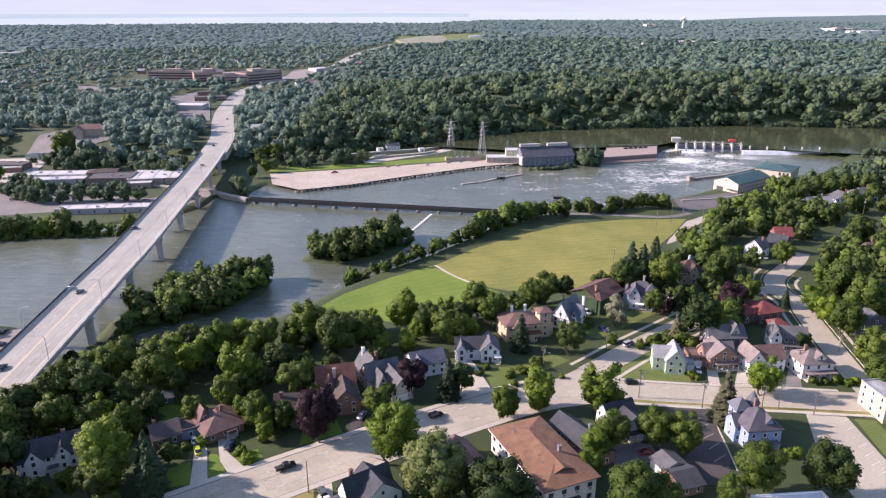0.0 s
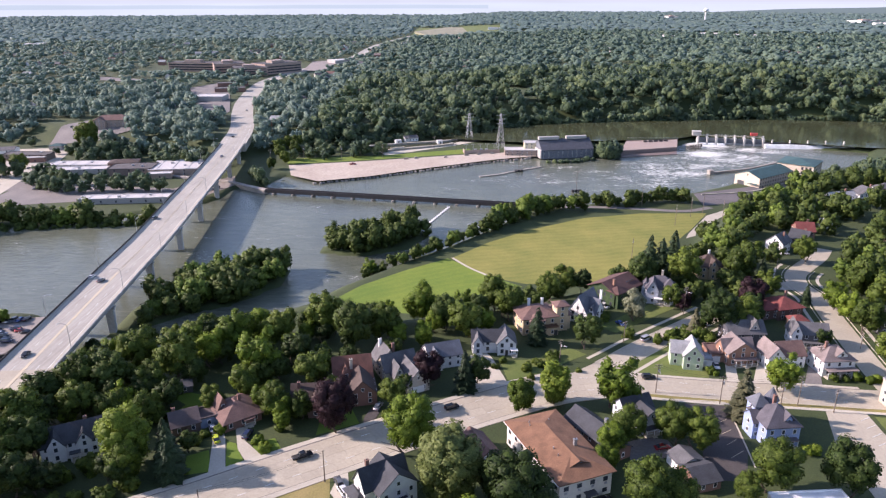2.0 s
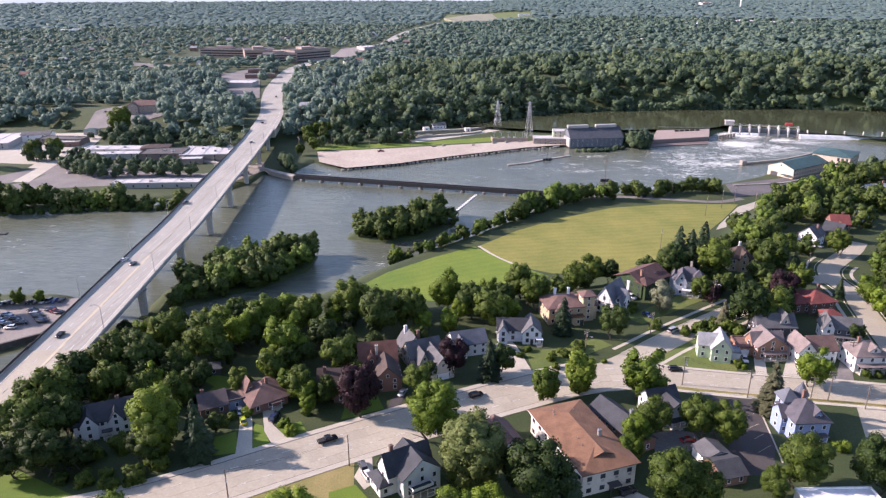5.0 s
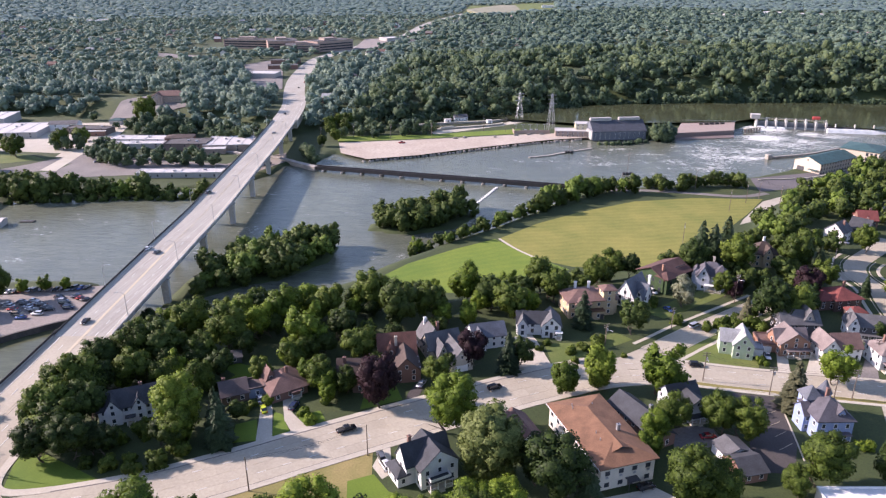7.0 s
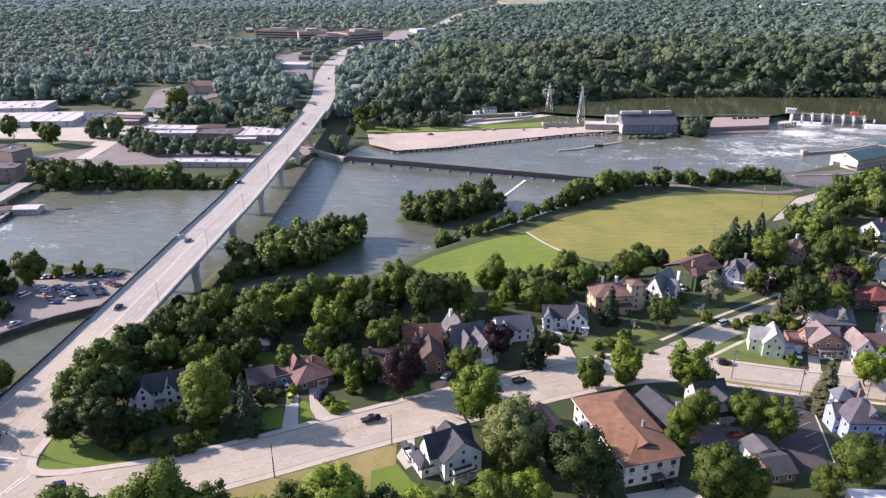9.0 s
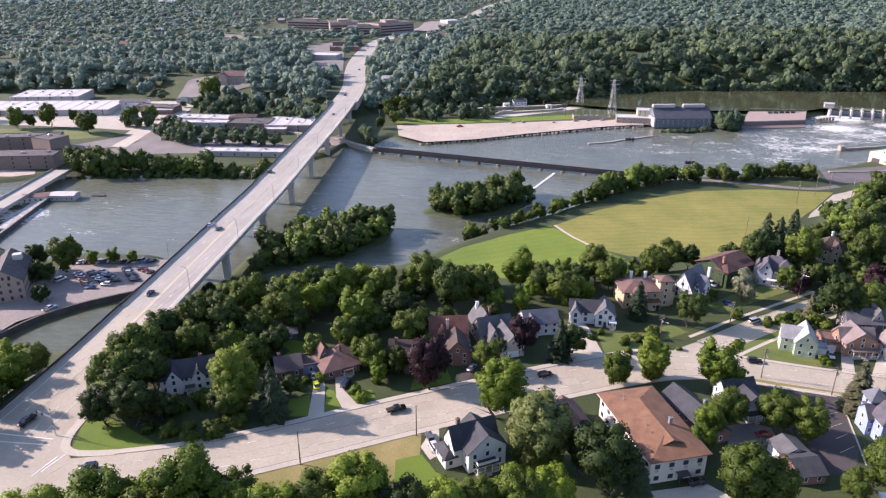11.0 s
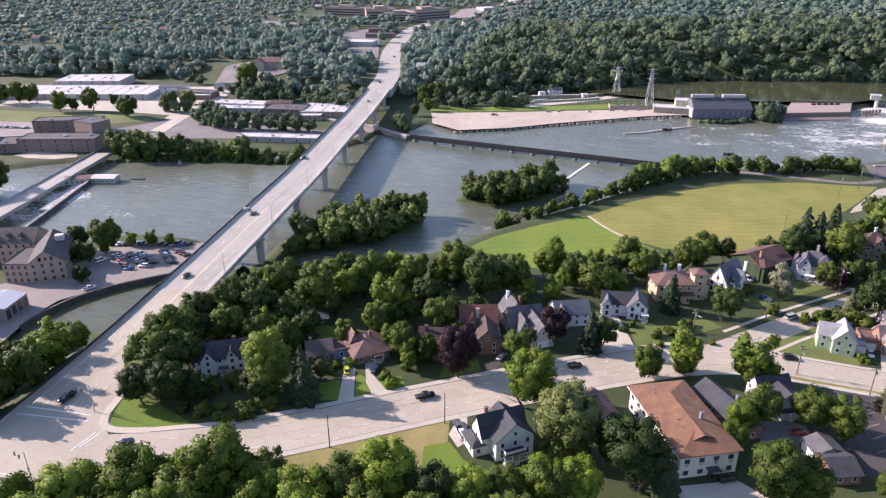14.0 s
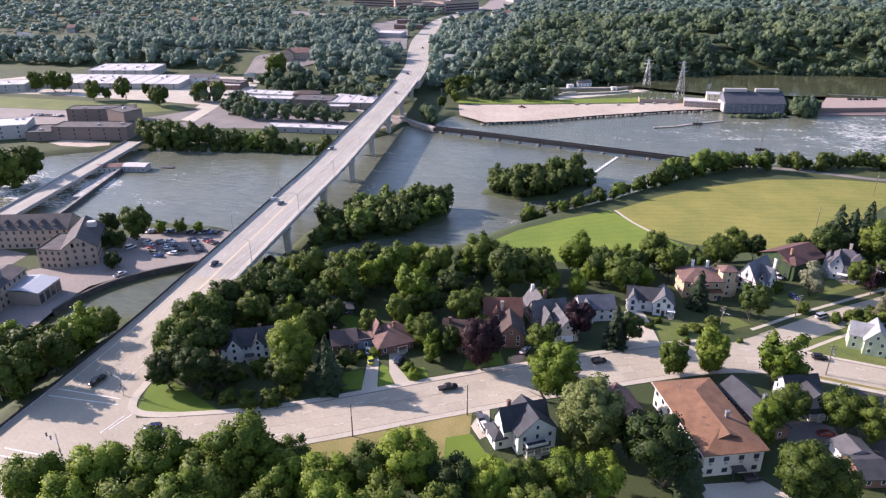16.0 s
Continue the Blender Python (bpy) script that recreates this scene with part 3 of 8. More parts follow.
def spruce_mesh(name, seed, material, tiers=17, per=34):
    """A spruce: drooping fans of needles in tiers, height 1 from base 0, radius about 0.24."""
    rng = np.random.default_rng(seed)
    vs, fs = [], []
    for t in range(tiers):
        z = 0.06 + 0.92 * t / tiers
        reach = (0.30 * (1 - z) ** 0.75 + 0.012) * rng.uniform(0.8, 1.15)
        for _ in range(max(7, int(per * (1 - z) + 4))):
            a = rng.uniform(0, 6.28)
            r = reach * rng.uniform(0.75, 1.15)
            dirn, sd = np.array([math.cos(a), math.sin(a), 0]), np.array([-math.sin(a), math.cos(a), 0])
            w = r * rng.uniform(0.22, 0.34) + 0.008
            zz = z + rng.uniform(-0.02, 0.03)
            b = len(vs) * 5
            vs.append(np.array([[0, 0, zz + 0.02], dirn * r * 0.6 + sd * w + [0, 0, zz - 0.012], dirn * r + [0, 0, zz - 0.045 * rng.uniform(0.4, 1.5)],
                                dirn * r * 0.6 - sd * w + [0, 0, zz - 0.012], dirn * r * 0.55 + [0, 0, zz + 0.018]]))
            fs += [(b, b + 1, b + 4), (b + 1, b + 2, b + 4), (b + 2, b + 3, b + 4), (b + 3, b, b + 4)]
    return raw_mesh(name, np.concatenate(vs), np.array(fs), material, smooth=False)


def trunk_mesh(seed, height, girth, limbs=7):
    rng = random.Random(seed)
    bm = bmesh.new()
    p, r = Vector((0, 0, -0.4)), girth
    for k in range(4):
        q = p + Vector((rng.uniform(-0.12, 0.12), rng.uniform(-0.12, 0.12), height / 4))
        tube(bm, p, q, r, r * 0.8, 7)
        p, r = q, r * 0.8
        if k > 0:
            for _ in range(limbs // 3):
                a = rng.uniform(0, 6.28)
                tube(bm, p, p + Vector((math.cos(a), math.sin(a), 0.8)) * height * 0.28, r * 0.6, r * 0.15, 5)
    me = bpy.data.meshes.new("trunk")
    bm.to_mesh(me)
    bm.free()
    me.materials.append(M_BARK)
    return me


def crowns(kind_seeds, material, cards, lobes, tall, size):
    return [crown_mesh("crown", k, material, cards, lobes, tall, size) for k in kind_seeds]


FINE = {
    "maple": crowns((1, 2, 3, 4), M_LEAF, 4400, 40, 0.95, 0.034), "bright": crowns((5, 6, 7), M_LEAF_BRIGHT, 4600, 42, 1.05, 0.033),
    "dark": crowns((8, 9), M_LEAF_DARK, 4000, 38, 1.0, 0.035), "purple": crowns((10,), M_LEAF_PURPLE, 4000, 34, 1.0, 0.037),
    "oval": crowns((22, 23), M_LEAF_STREET, 4600, 46, 1.35, 0.036), "poplar": crowns((12, 13), M_LEAF_POPLAR, 6400, 56, 1.6, 0.036),
}
KINDS = {
    "maple": crowns((31, 32, 33, 34), M_LEAF, 2000, 34, 0.95, 0.05), "bright": crowns((35, 36, 37), M_LEAF_BRIGHT, 2000, 34, 1.05, 0.049),
    "dark": crowns((38, 39), M_LEAF_DARK, 1900, 34, 1.0, 0.05), "purple": crowns((40,), M_LEAF_PURPLE, 1600, 24, 1.0, 0.06),
    "pale": crowns((11,), M_LEAF_PALE, 2200, 22, 1.3, 0.06), "oval": crowns((42, 43), M_LEAF_STREET, 2600, 36, 1.35, 0.055),
    "shrub": crowns((14, 15), M_LEAF_BRIGHT, 560, 9, 0.7, 0.1), "shrub_dark": crowns((16, 17), M_LEAF, 560, 9, 0.7, 0.1),
    "spruce": [spruce_mesh("crown", s, M_NEEDLE) for s in (18, 19)], "grey_spruce": [spruce_mesh("crown", s, M_NEEDLE_GREY) for s in (20,)],
}
TRUNKS = [trunk_mesh(30 + k, 1.0, 0.035) for k in range(3)]
LABELS = {"maple": "full green broadleaf tree with a rounded uneven crown", "bright": "sunlit yellow-green broadleaf tree with a dense crown",
          "dark": "dark green broadleaf tree with a dense crown", "purple": "dark purple-leaved maple with a broad crown",
          "pale": "tree in pale cream blossom beside the street", "oval": "upright green street tree with an oval crown", "poplar": "tall green poplar with an open ragged crown",
          "shrub": "rounded yellow-green garden shrub", "shrub_dark": "dense dark green bush", "spruce": "dark green spruce with drooping boughs",
          "grey_spruce": "grey-green old spruce with thin boughs"}
tree_rng = random.Random(5)


def tree(kind, x, y, r, where="", squash=1.0):
    """One tree (or shrub) with crown radius r in metres, rooted in the ground at x, y."""
    z = ground_at(x, y)
    bush = kind.startswith("shrub")
    spr = kind.endswith("spruce")
    th = thing("bush" if bush else "tree", x, y, z, tree_rng.uniform(0, 360), LABELS[kind] + (" " + where if where else ""), "bush" if bush else "tree",
               "bushes" if bush else "trees")
    shelf = FINE if kind in FINE and (math.hypot(x, y) < 185 or kind not in KINDS) else KINDS
    crown = new("crown", tree_rng.choice(shelf[kind]))
    crown.parent = th
    if spr:
        height = r * 3.6
        crown.matrix_basis = Matrix.Diagonal((height, height, height, 1))
    elif bush:
        crown.matrix_basis = pose(0, 0, r * 0.45) @ Matrix.Diagonal((r, r, r, 1))
        return th
    else:
        height = r * 1.6
        crown.matrix_basis = pose(0, 0, r * 1.3 * squash) @ Matrix.Diagonal((r, r, r * tree_rng.uniform(0.9, 1.08), 1))
    trunk = new("trunk", tree_rng.choice(TRUNKS))
    trunk.parent = th
    trunk.matrix_basis = Matrix.Diagonal((r * 1.9, r * 1.9, height * (0.9 if spr else 0.75), 1))
    return th


def in_any(x, y, polys, margin=0.0):
    hit = np.zeros(np.shape(x), bool)
    for p in polys:
        h, d = inside(np.asarray(x, float), np.asarray(y, float), p)
        hit |= h | (d < margin)
    return hit


def stand(name, x, y, r, material, label, lod, seed, lift=0.75):
    """A wood too large to count: lumpy crowns joined into one body."""
    rng = np.random.default_rng(seed)
    z = land(x, y)
    protos = []
    for _ in range(10):
        if lod == -1:
            v, f, nr = crown_arrays(rng, 420, 18, 1.0, 0.09)
        elif lod == 0:
            v, f, nr = crown_arrays(rng, 120, 11, 1.0, 0.12)
        elif lod == 1:
            v, f, nr = crown_arrays(rng, 20, 6, 0.9, 0.2)
        else:
            v, nr = lump(ICO[1][0], rng, 0.4), ICO[1][0]
            f = ICO[1][1]
        low = v[f][:, :, 2].min(1) > (-2 if lod < 0 else -0.45)
        f = f[low]
        used = np.unique(f)
        back = np.zeros(len(v), int)
        back[used] = np.arange(len(used))
        protos.append((v[used], back[f], nr[used]))
    pick = rng.integers(0, len(protos), len(x))
    vs, fs, ns, base = [], [], [], 0
    for k, (v, f, nr) in enumerate(protos):
        idx = np.nonzero(pick == k)[0]
        if not len(idx):
            continue
        a = rng.uniform(0, 6.28, len(idx))
        c, s = np.cos(a)[:, None], np.sin(a)[:, None]
        rr = r[idx][:, None]
        px = v[None, :, 0] * c - v[None, :, 1] * s
        py = v[None, :, 0] * s + v[None, :, 1] * c
        hh = rr * (rng.uniform(0.5, 0.74, (len(idx), 1)) if lod > 0 else rng.uniform(0.85, 1.2, (len(idx), 1)))
        pts = np.stack([px * rr + x[idx][:, None], py * rr + y[idx][:, None], v[None, :, 2] * hh + z[idx][:, None] + hh * lift * (1.35 if lod > 0 else 1.0)], -1)
        vs.append(pts.reshape(-1, 3))
        ns.append(np.stack([nr[None, :, 0] * c - nr[None, :, 1] * s, nr[None, :, 0] * s + nr[None, :, 1] * c, np.broadcast_to(nr[None, :, 2], px.shape)], -1).reshape(-1, 3))
        fs.append((f[None] + (np.arange(len(idx)) * len(v))[:, None, None] + base).reshape(-1, 3))
        base += len(idx) * len(v)
    ob = new(name, raw_mesh(name, np.concatenate(vs), np.concatenate(fs), material, True, np.concatenate(ns) if lod < 2 else None))
    return tagged(ob, label, "trees", kind="stuff")


def scatter(x0, x1, y0, y1, step, seed):
    rng = np.random.default_rng(seed)
    gx, gy = np.meshgrid(np.arange(x0, x1, step), np.arange(y0, y1, step))
    return (gx + rng.uniform(-0.45, 0.45, gx.shape) * step).ravel(), (gy + rng.uniform(-0.45, 0.45, gy.shape) * step).ravel(), rng


def clear_of_roads(x, y, wide):
    ok = np.ones(x.shape, bool)
    pts = np.array([tuple(q) for q, _ in bridge_line])
    for a, b in zip(pts, pts[1:]):
        t = np.clip(((x - a[0]) * (b[0] - a[0]) + (y - a[1]) * (b[1] - a[1])) / ((b - a) ** 2).sum(), 0, 1)
        ok &= np.hypot(x - a[0] - t * (b[0] - a[0]), y - a[1] - t * (b[1] - a[1])) > wide
    return ok


def sector(x, y, d0, d1):
    """Points between two distances, in the sector that lies before the viewpoint."""
    d, az = np.hypot(x, y), np.degrees(np.arctan2(x, y))
    return (d > d0) & (d < d1) & (az > -52) & (az < 37)


# ---- woods of the far side ----
CLEARINGS = [
    [(-330, 1170), (-250, 1170), (-210, 1420), (-300, 1420)],
    [(-560, 1180), (-250, 1180), (-250, 1420), (-560, 1420)],
    [(-300, 790), (-262, 790), (-275, 900), (-320, 900)],
    [(-430, 650), (-350, 650), (-350, 720), (-430, 720)],
    [(-170.5, 2337.6), (134.5, 2407.6), (155.2, 3042.5), (-185.8, 3042.5)],
    [(-277.4, 1239.5), (-242.1, 1259.5), (-247, 1472.4), (-299.3, 1445.4)],
    [(-395, 655.8), (-348.8, 655.8), (-316.8, 669.2), (-350, 715), (-385, 720), (-400, 690)],
    [(-272.4, 736.7), (-259, 782.9), (-353.5, 1083.7), (-384.1, 999.3), (-320.2, 844.3)],
    [(-568.8, 1099.1), (-451.5, 1046.9), (-473.2, 1099.1), (-593.2, 1148)],
    [(-502.8, 799.6), (-503.5, 938.1), (-521.9, 973.9), (-524, 835)],
    [(-112, 690), (-96, 697), (-98, 706), (-114, 700)],
    [(-124.3, 844.3), (-77.7, 938.1), (-80.5, 973.9), (-129.8, 883.7)],
    [(159.6, 1148), (266.1, 1099.1), (277.6, 1148), (166.8, 1201.3)],
    [(560, 2000), (1100, 1900), (1120, 2080), (600, 2180)],
    [(1500, 2500), (2000, 2400), (2100, 2650), (1500, 2700)],
]
x, y, rng = scatter(-900, 900, 600, 1150, 12.4, 1)
hit, d = inside(x, y, TOE_SOUTH)
keep = hit & (d > 1.5) & sector(x, y, 0, 1080) & clear_of_roads(x, y, 17) & ~in_any(x, y, CLEARINGS, 2) & ~in_any(x, y, [POND_EDGE], 2)
gap = np.array([noise.noise((a * 0.006, b * 0.006, 0)) for a, b in zip(x, y)])
keep &= ~((gap > 0.44) & (d > 60)) & ((x > -250) | (rng.uniform(size=x.shape) > 0.12))
# left-hand town trees take a paler canopy colour, standing in for haze
town_side = keep & (x < -150)
stand("forest", x[town_side], y[town_side], rng.choice([4.8, 6.4, 8.0, 9.4], town_side.sum(), p=[0.25, 0.3, 0.3, 0.15]), M_SUBURB_HAZED, "town trees above the flats, paled for haze", 0, 12)
keep &= ~town_side
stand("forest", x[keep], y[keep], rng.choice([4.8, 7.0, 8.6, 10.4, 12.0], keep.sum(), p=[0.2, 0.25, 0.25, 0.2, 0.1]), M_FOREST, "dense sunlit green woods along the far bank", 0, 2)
x, y, rng = scatter(-160, 900, 640, 860, 5.6, 9)
hit, d = inside(x, y, TOE_SOUTH)
keep = hit & (d > 0.6) & (d < 9) & sector(x, y, 0, 1080) & clear_of_roads(x, y, 12) & ~in_any(x, y, [POND_EDGE], 1)
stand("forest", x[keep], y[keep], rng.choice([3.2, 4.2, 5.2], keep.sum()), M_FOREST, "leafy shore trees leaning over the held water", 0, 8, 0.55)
x, y, rng = scatter(-2300, 1500, 700, 2300, 18.0, 3)
hit, d = inside(x, y, TOE_SOUTH)
keep = hit & sector(x, y, 1075, 2250) & clear_of_roads(x, y, 19) & ~in_any(x, y, CLEARINGS, 2) & (rng.uniform(size=x.shape) > np.where(x < -120, 0.22, 0.05))
town_side = keep & (x < -150)
stand("forest", x[town_side], y[town_side], rng.choice([5.6, 7.4, 9.4, 11.4], town_side.sum(), p=[0.25, 0.3, 0.3, 0.15]), M_SUBURB_HAZED, "leafy suburb in the distance, paled for haze", 1, 14)
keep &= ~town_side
stand("forest", x[keep], y[keep], rng.choice([6.0, 8.4, 10.4, 12.4, 14.4], keep.sum(), p=[0.2, 0.25, 0.25, 0.2, 0.1]), M_FOREST_MID, "green woods in the distance, hazed in their colour", 1, 4)
x, y, rng = scatter(-3900, 3300, 1300, 4950, 25, 5)
keep = sector(x, y, 2245, 4900) & clear_of_roads(x, y, 22) & ~in_any(x, y, CLEARINGS, 4)
stand("forest", x[keep], y[keep], rng.uniform(7, 13.5, keep.sum()), M_FOREST_FAR, "woods reaching to the horizon, hazed blue-green in their colour", 2, 6, 0.4)
for pts, mat, label in (
        (CLEARINGS[4], M_LAWN_DULL, "pale open field among far woods"), (CLEARINGS[5], M_LOT, "pale paved lot beside the far road"),
        (CLEARINGS[6], M_ASPHALT_OLD, "grey lot and road beside the inn"), (CLEARINGS[7], M_ASPHALT_OLD, "pale lots among roadside shops"),
        (CLEARINGS[8], M_ASPHALT_OLD, "grey street seen between far trees"), (CLEARINGS[9], M_ASPHALT_OLD, "grey street seen between far trees"),
        (CLEARINGS[11], M_LAWN_DULL, "grassy glade among trees"), (CLEARINGS[12], M_LAWN_DULL, "grassy glade among trees")):
    bm = bmesh.new()
    bmesh.ops.triangulate(bm, faces=[bm.faces.new([bm.verts.new((*p, 0)) for p in pts])])
    bmesh.ops.subdivide_edges(bm, edges=bm.edges[:], cuts=7, use_grid_fill=True)
    for v in bm.verts:
        v.co.z = ground_at(v.co.x, v.co.y) + 0.6
    bmesh.ops.recalc_face_normals(bm, faces=bm.faces[:])
    tagged(part("ground", bm, mat), label, "ground", kind="structure")

# ---- open ground: the meadow, lots, lawns and drives ----
def mown(name, a, b, turn):
    m, nt, bsdf = nodes_of(name)
    pos = nt.nodes.new("ShaderNodeNewGeometry")
    mp = nt.nodes.new("ShaderNodeMapping")
    mp.inputs["Rotation"].default_value = (0, 0, radians(turn))
    nt.links.new(pos.outputs["Position"], mp.inputs["Vector"])
    wv = nt.nodes.new("ShaderNodeTexWave")
    wv.inputs["Scale"].default_value, wv.inputs["Distortion"].default_value, wv.inputs["Detail"].default_value, wv.inputs["Detail Scale"].default_value = 0.06, 9.0, 4.0, 0.5
    nt.links.new(mp.outputs["Vector"], wv.inputs["Vector"])
    f = calc(nt, "MULTIPLY_ADD", wv.outputs["Fac"], 0.09, calc(nt, "MULTIPLY", noise_node(nt, 0.045, 6, 0.65), 0.91))
    col = blend(nt, 1.0, ramp(nt, f, [(0.3, a), (0.66, b)]), ramp(nt, noise_node(nt, 1.2, 4, 0.7), [(0.3, (0.68, 0.7, 0.66)), (0.7, (1, 1, 1))]), "MULTIPLY")
    nt.links.new(col, bsdf.inputs["Base Color"])
    bsdf.inputs["Roughness"].default_value = 0.95
    bump(nt, bsdf, noise_node(nt, 1.5, 3), 0.7, 0.15)
    return m


M_MEADOW = mown("mown_meadow", (0.15, 0.17, 0.028), (0.265, 0.245, 0.054), 78)
M_MEADOW_GREEN = mown("green_meadow", (0.1, 0.172, 0.012), (0.165, 0.225, 0.02), 60)
FIELD = [(-4.8, 350.7), (16.4, 377.5), (41.1, 400.3), (77.6, 425.6), (116.2, 436.9), (158.9, 438.2), (139.7, 405.8), (121.8, 379.4), (104.7, 351.6), (86.9, 327.2),
         (59.5, 316.1), (32, 316.1), (17.2, 323.4)]
sheet("ground", FIELD, LOW + 0.05, M_MEADOW, "sun-bleached mown meadow with tractor stripes", "field")
GREEN_END = [(-6.6, 350.7), (16.3, 324.2), (30.3, 312.5), (4.2, 295.7), (-20.9, 280.5), (-46, 282.8), (-56.5, 297.7), (-47.5, 312.5), (-27.1, 333.4)]
sheet("ground", GREEN_END, LOW + 0.04, M_MEADOW_GREEN, "bright green mown grass by the river", "field")
tagged(part("path", ribbon(bmesh.new(), curve_through([(-4.2, 351.6), (4.7, 337.4), (14.7, 325.7)], 4), 0.7, -0.7, LOW - 0.1, LOW + 0.09), M_WALK),
       "thin gravel track across the meadow", "path", kind="structure")
tagged(part("path", ribbon(bmesh.new(), curve_through([(-95.5, 225.8), (-83.8, 232.5), (-63, 241.2), (-45.9, 246.9)], 4), 1.6, -1.6, -9, -5.4), M_WALK),
       "pale path behind the gardens", "path", kind="structure")
tagged(part("road", ribbon(bmesh.new(), curve_through([(52, 449), (82, 451), (114, 448), (146, 443), (166, 452)], 5), 2.4, -2.4, LOW - 0.3, LOW + 0.1), M_ASPHALT_OLD),
       "narrow service road along the far edge of the meadow", "road", kind="structure")
sheet("ground", [(134.6, 395.9), (157.2, 433.1), (180.3, 451.4), (173, 429.3), (148.8, 400.3), (130.7, 387.5)], LOW + 0.06, M_WALK, "pale gravel drive leading to the meadow", "road")
sheet("ground", [(-145.5, 577.5), (-135.4, 541.8), (-110.3, 523.7), (-73.3, 539.9), (-30, 569.2), (32.8, 606.2), (68.1, 620.3), (60.7, 640.1), (8.2, 625.2), (-89.6, 592.6)], FLATS + 0.08, M_SAND, "broad bare sandy fill by the river", "ground")
sheet("ground", [(-147.4, 581.8), (-90.2, 597.1), (8.2, 630.1), (8.5, 650.5), (-72.9, 617.9), (-155.1, 601.6)], FLATS + 0.07, M_MEADOW_GREEN, "strip of green grass behind the sandy fill", "ground")

# lots and drives among the houses
layer = 0.0
for pts, mat, label in (
        ([(70.8, 193), (83.6, 191.7), (81.9, 169.8), (76.3, 155.3), (65.7, 155.3), (69, 169.8)], M_ASPHALT, "dark asphalt parking lot with yellow bays"),
        ([(108.9, 191.1), (124.9, 191.1), (124.9, 187.2), (124, 165.9), (111.5, 145), (106.1, 145), (107.3, 169.8)], M_CONCRETE, "pale concrete parking lot by the street"),
        ([(24, 140.8), (39.4, 146.6), (47, 141.1), (43.3, 133), (22.7, 127.4)], M_WALK, "pale concrete forecourt before the apartments"),
        ([(48.6, 172), (54.7, 174.3), (60.2, 173.4), (61.6, 167.5), (54, 162.8), (47.4, 163.6)], M_ASPHALT_OLD, "worn grey yard behind the houses"),
        ([(-66.8, 153.6), (-62.4, 154.8), (-67.5, 170.6), (-73.5, 182.6), (-76, 182), (-70.9, 169.7)], M_WALK, "concrete driveway beside the lawn"),
        ([(-57.2, 158.2), (-53, 161.1), (-61, 169.2), (-62.6, 176.9), (-66.1, 175.9), (-62.4, 165.7)], M_WALK, "concrete driveway of the bungalow"),
        ([(3.9, 199.5), (16.4, 202.9), (11.5, 221.1), (9, 226.6), (3.9, 222.3), (5.6, 211.6)], M_WALK, "broad concrete driveway by the white house"),
        ([(-28.7, 178), (-25, 182.2), (-24.1, 187.4), (-27, 188.3), (-28.7, 182.8)], M_ASPHALT, "dark asphalt driveway"),
        ([(-33, 147.7), (-31.5, 157), (-29.7, 156.4), (-27.5, 145.6), (-29.6, 143.1)], M_WALK, "drive beside the white house"),
        ([(89.1, 206.7), (92.9, 206.7), (96.3, 219.5), (92.8, 219.5)], M_WALK, "narrow concrete driveway"),
        ([(97.5, 206.3), (104.7, 206.3), (108.4, 223.6), (106, 223.6)], M_WALK, "narrow concrete driveway"),
        ([(113.5, 204.8), (119.5, 204.8), (125, 219.5), (121.8, 219.5)], M_ASPHALT_OLD, "grey driveway between houses")):
    layer += 0.004
    sheet("pavement", pts, 0.05 + layer, mat, label, "pavement")

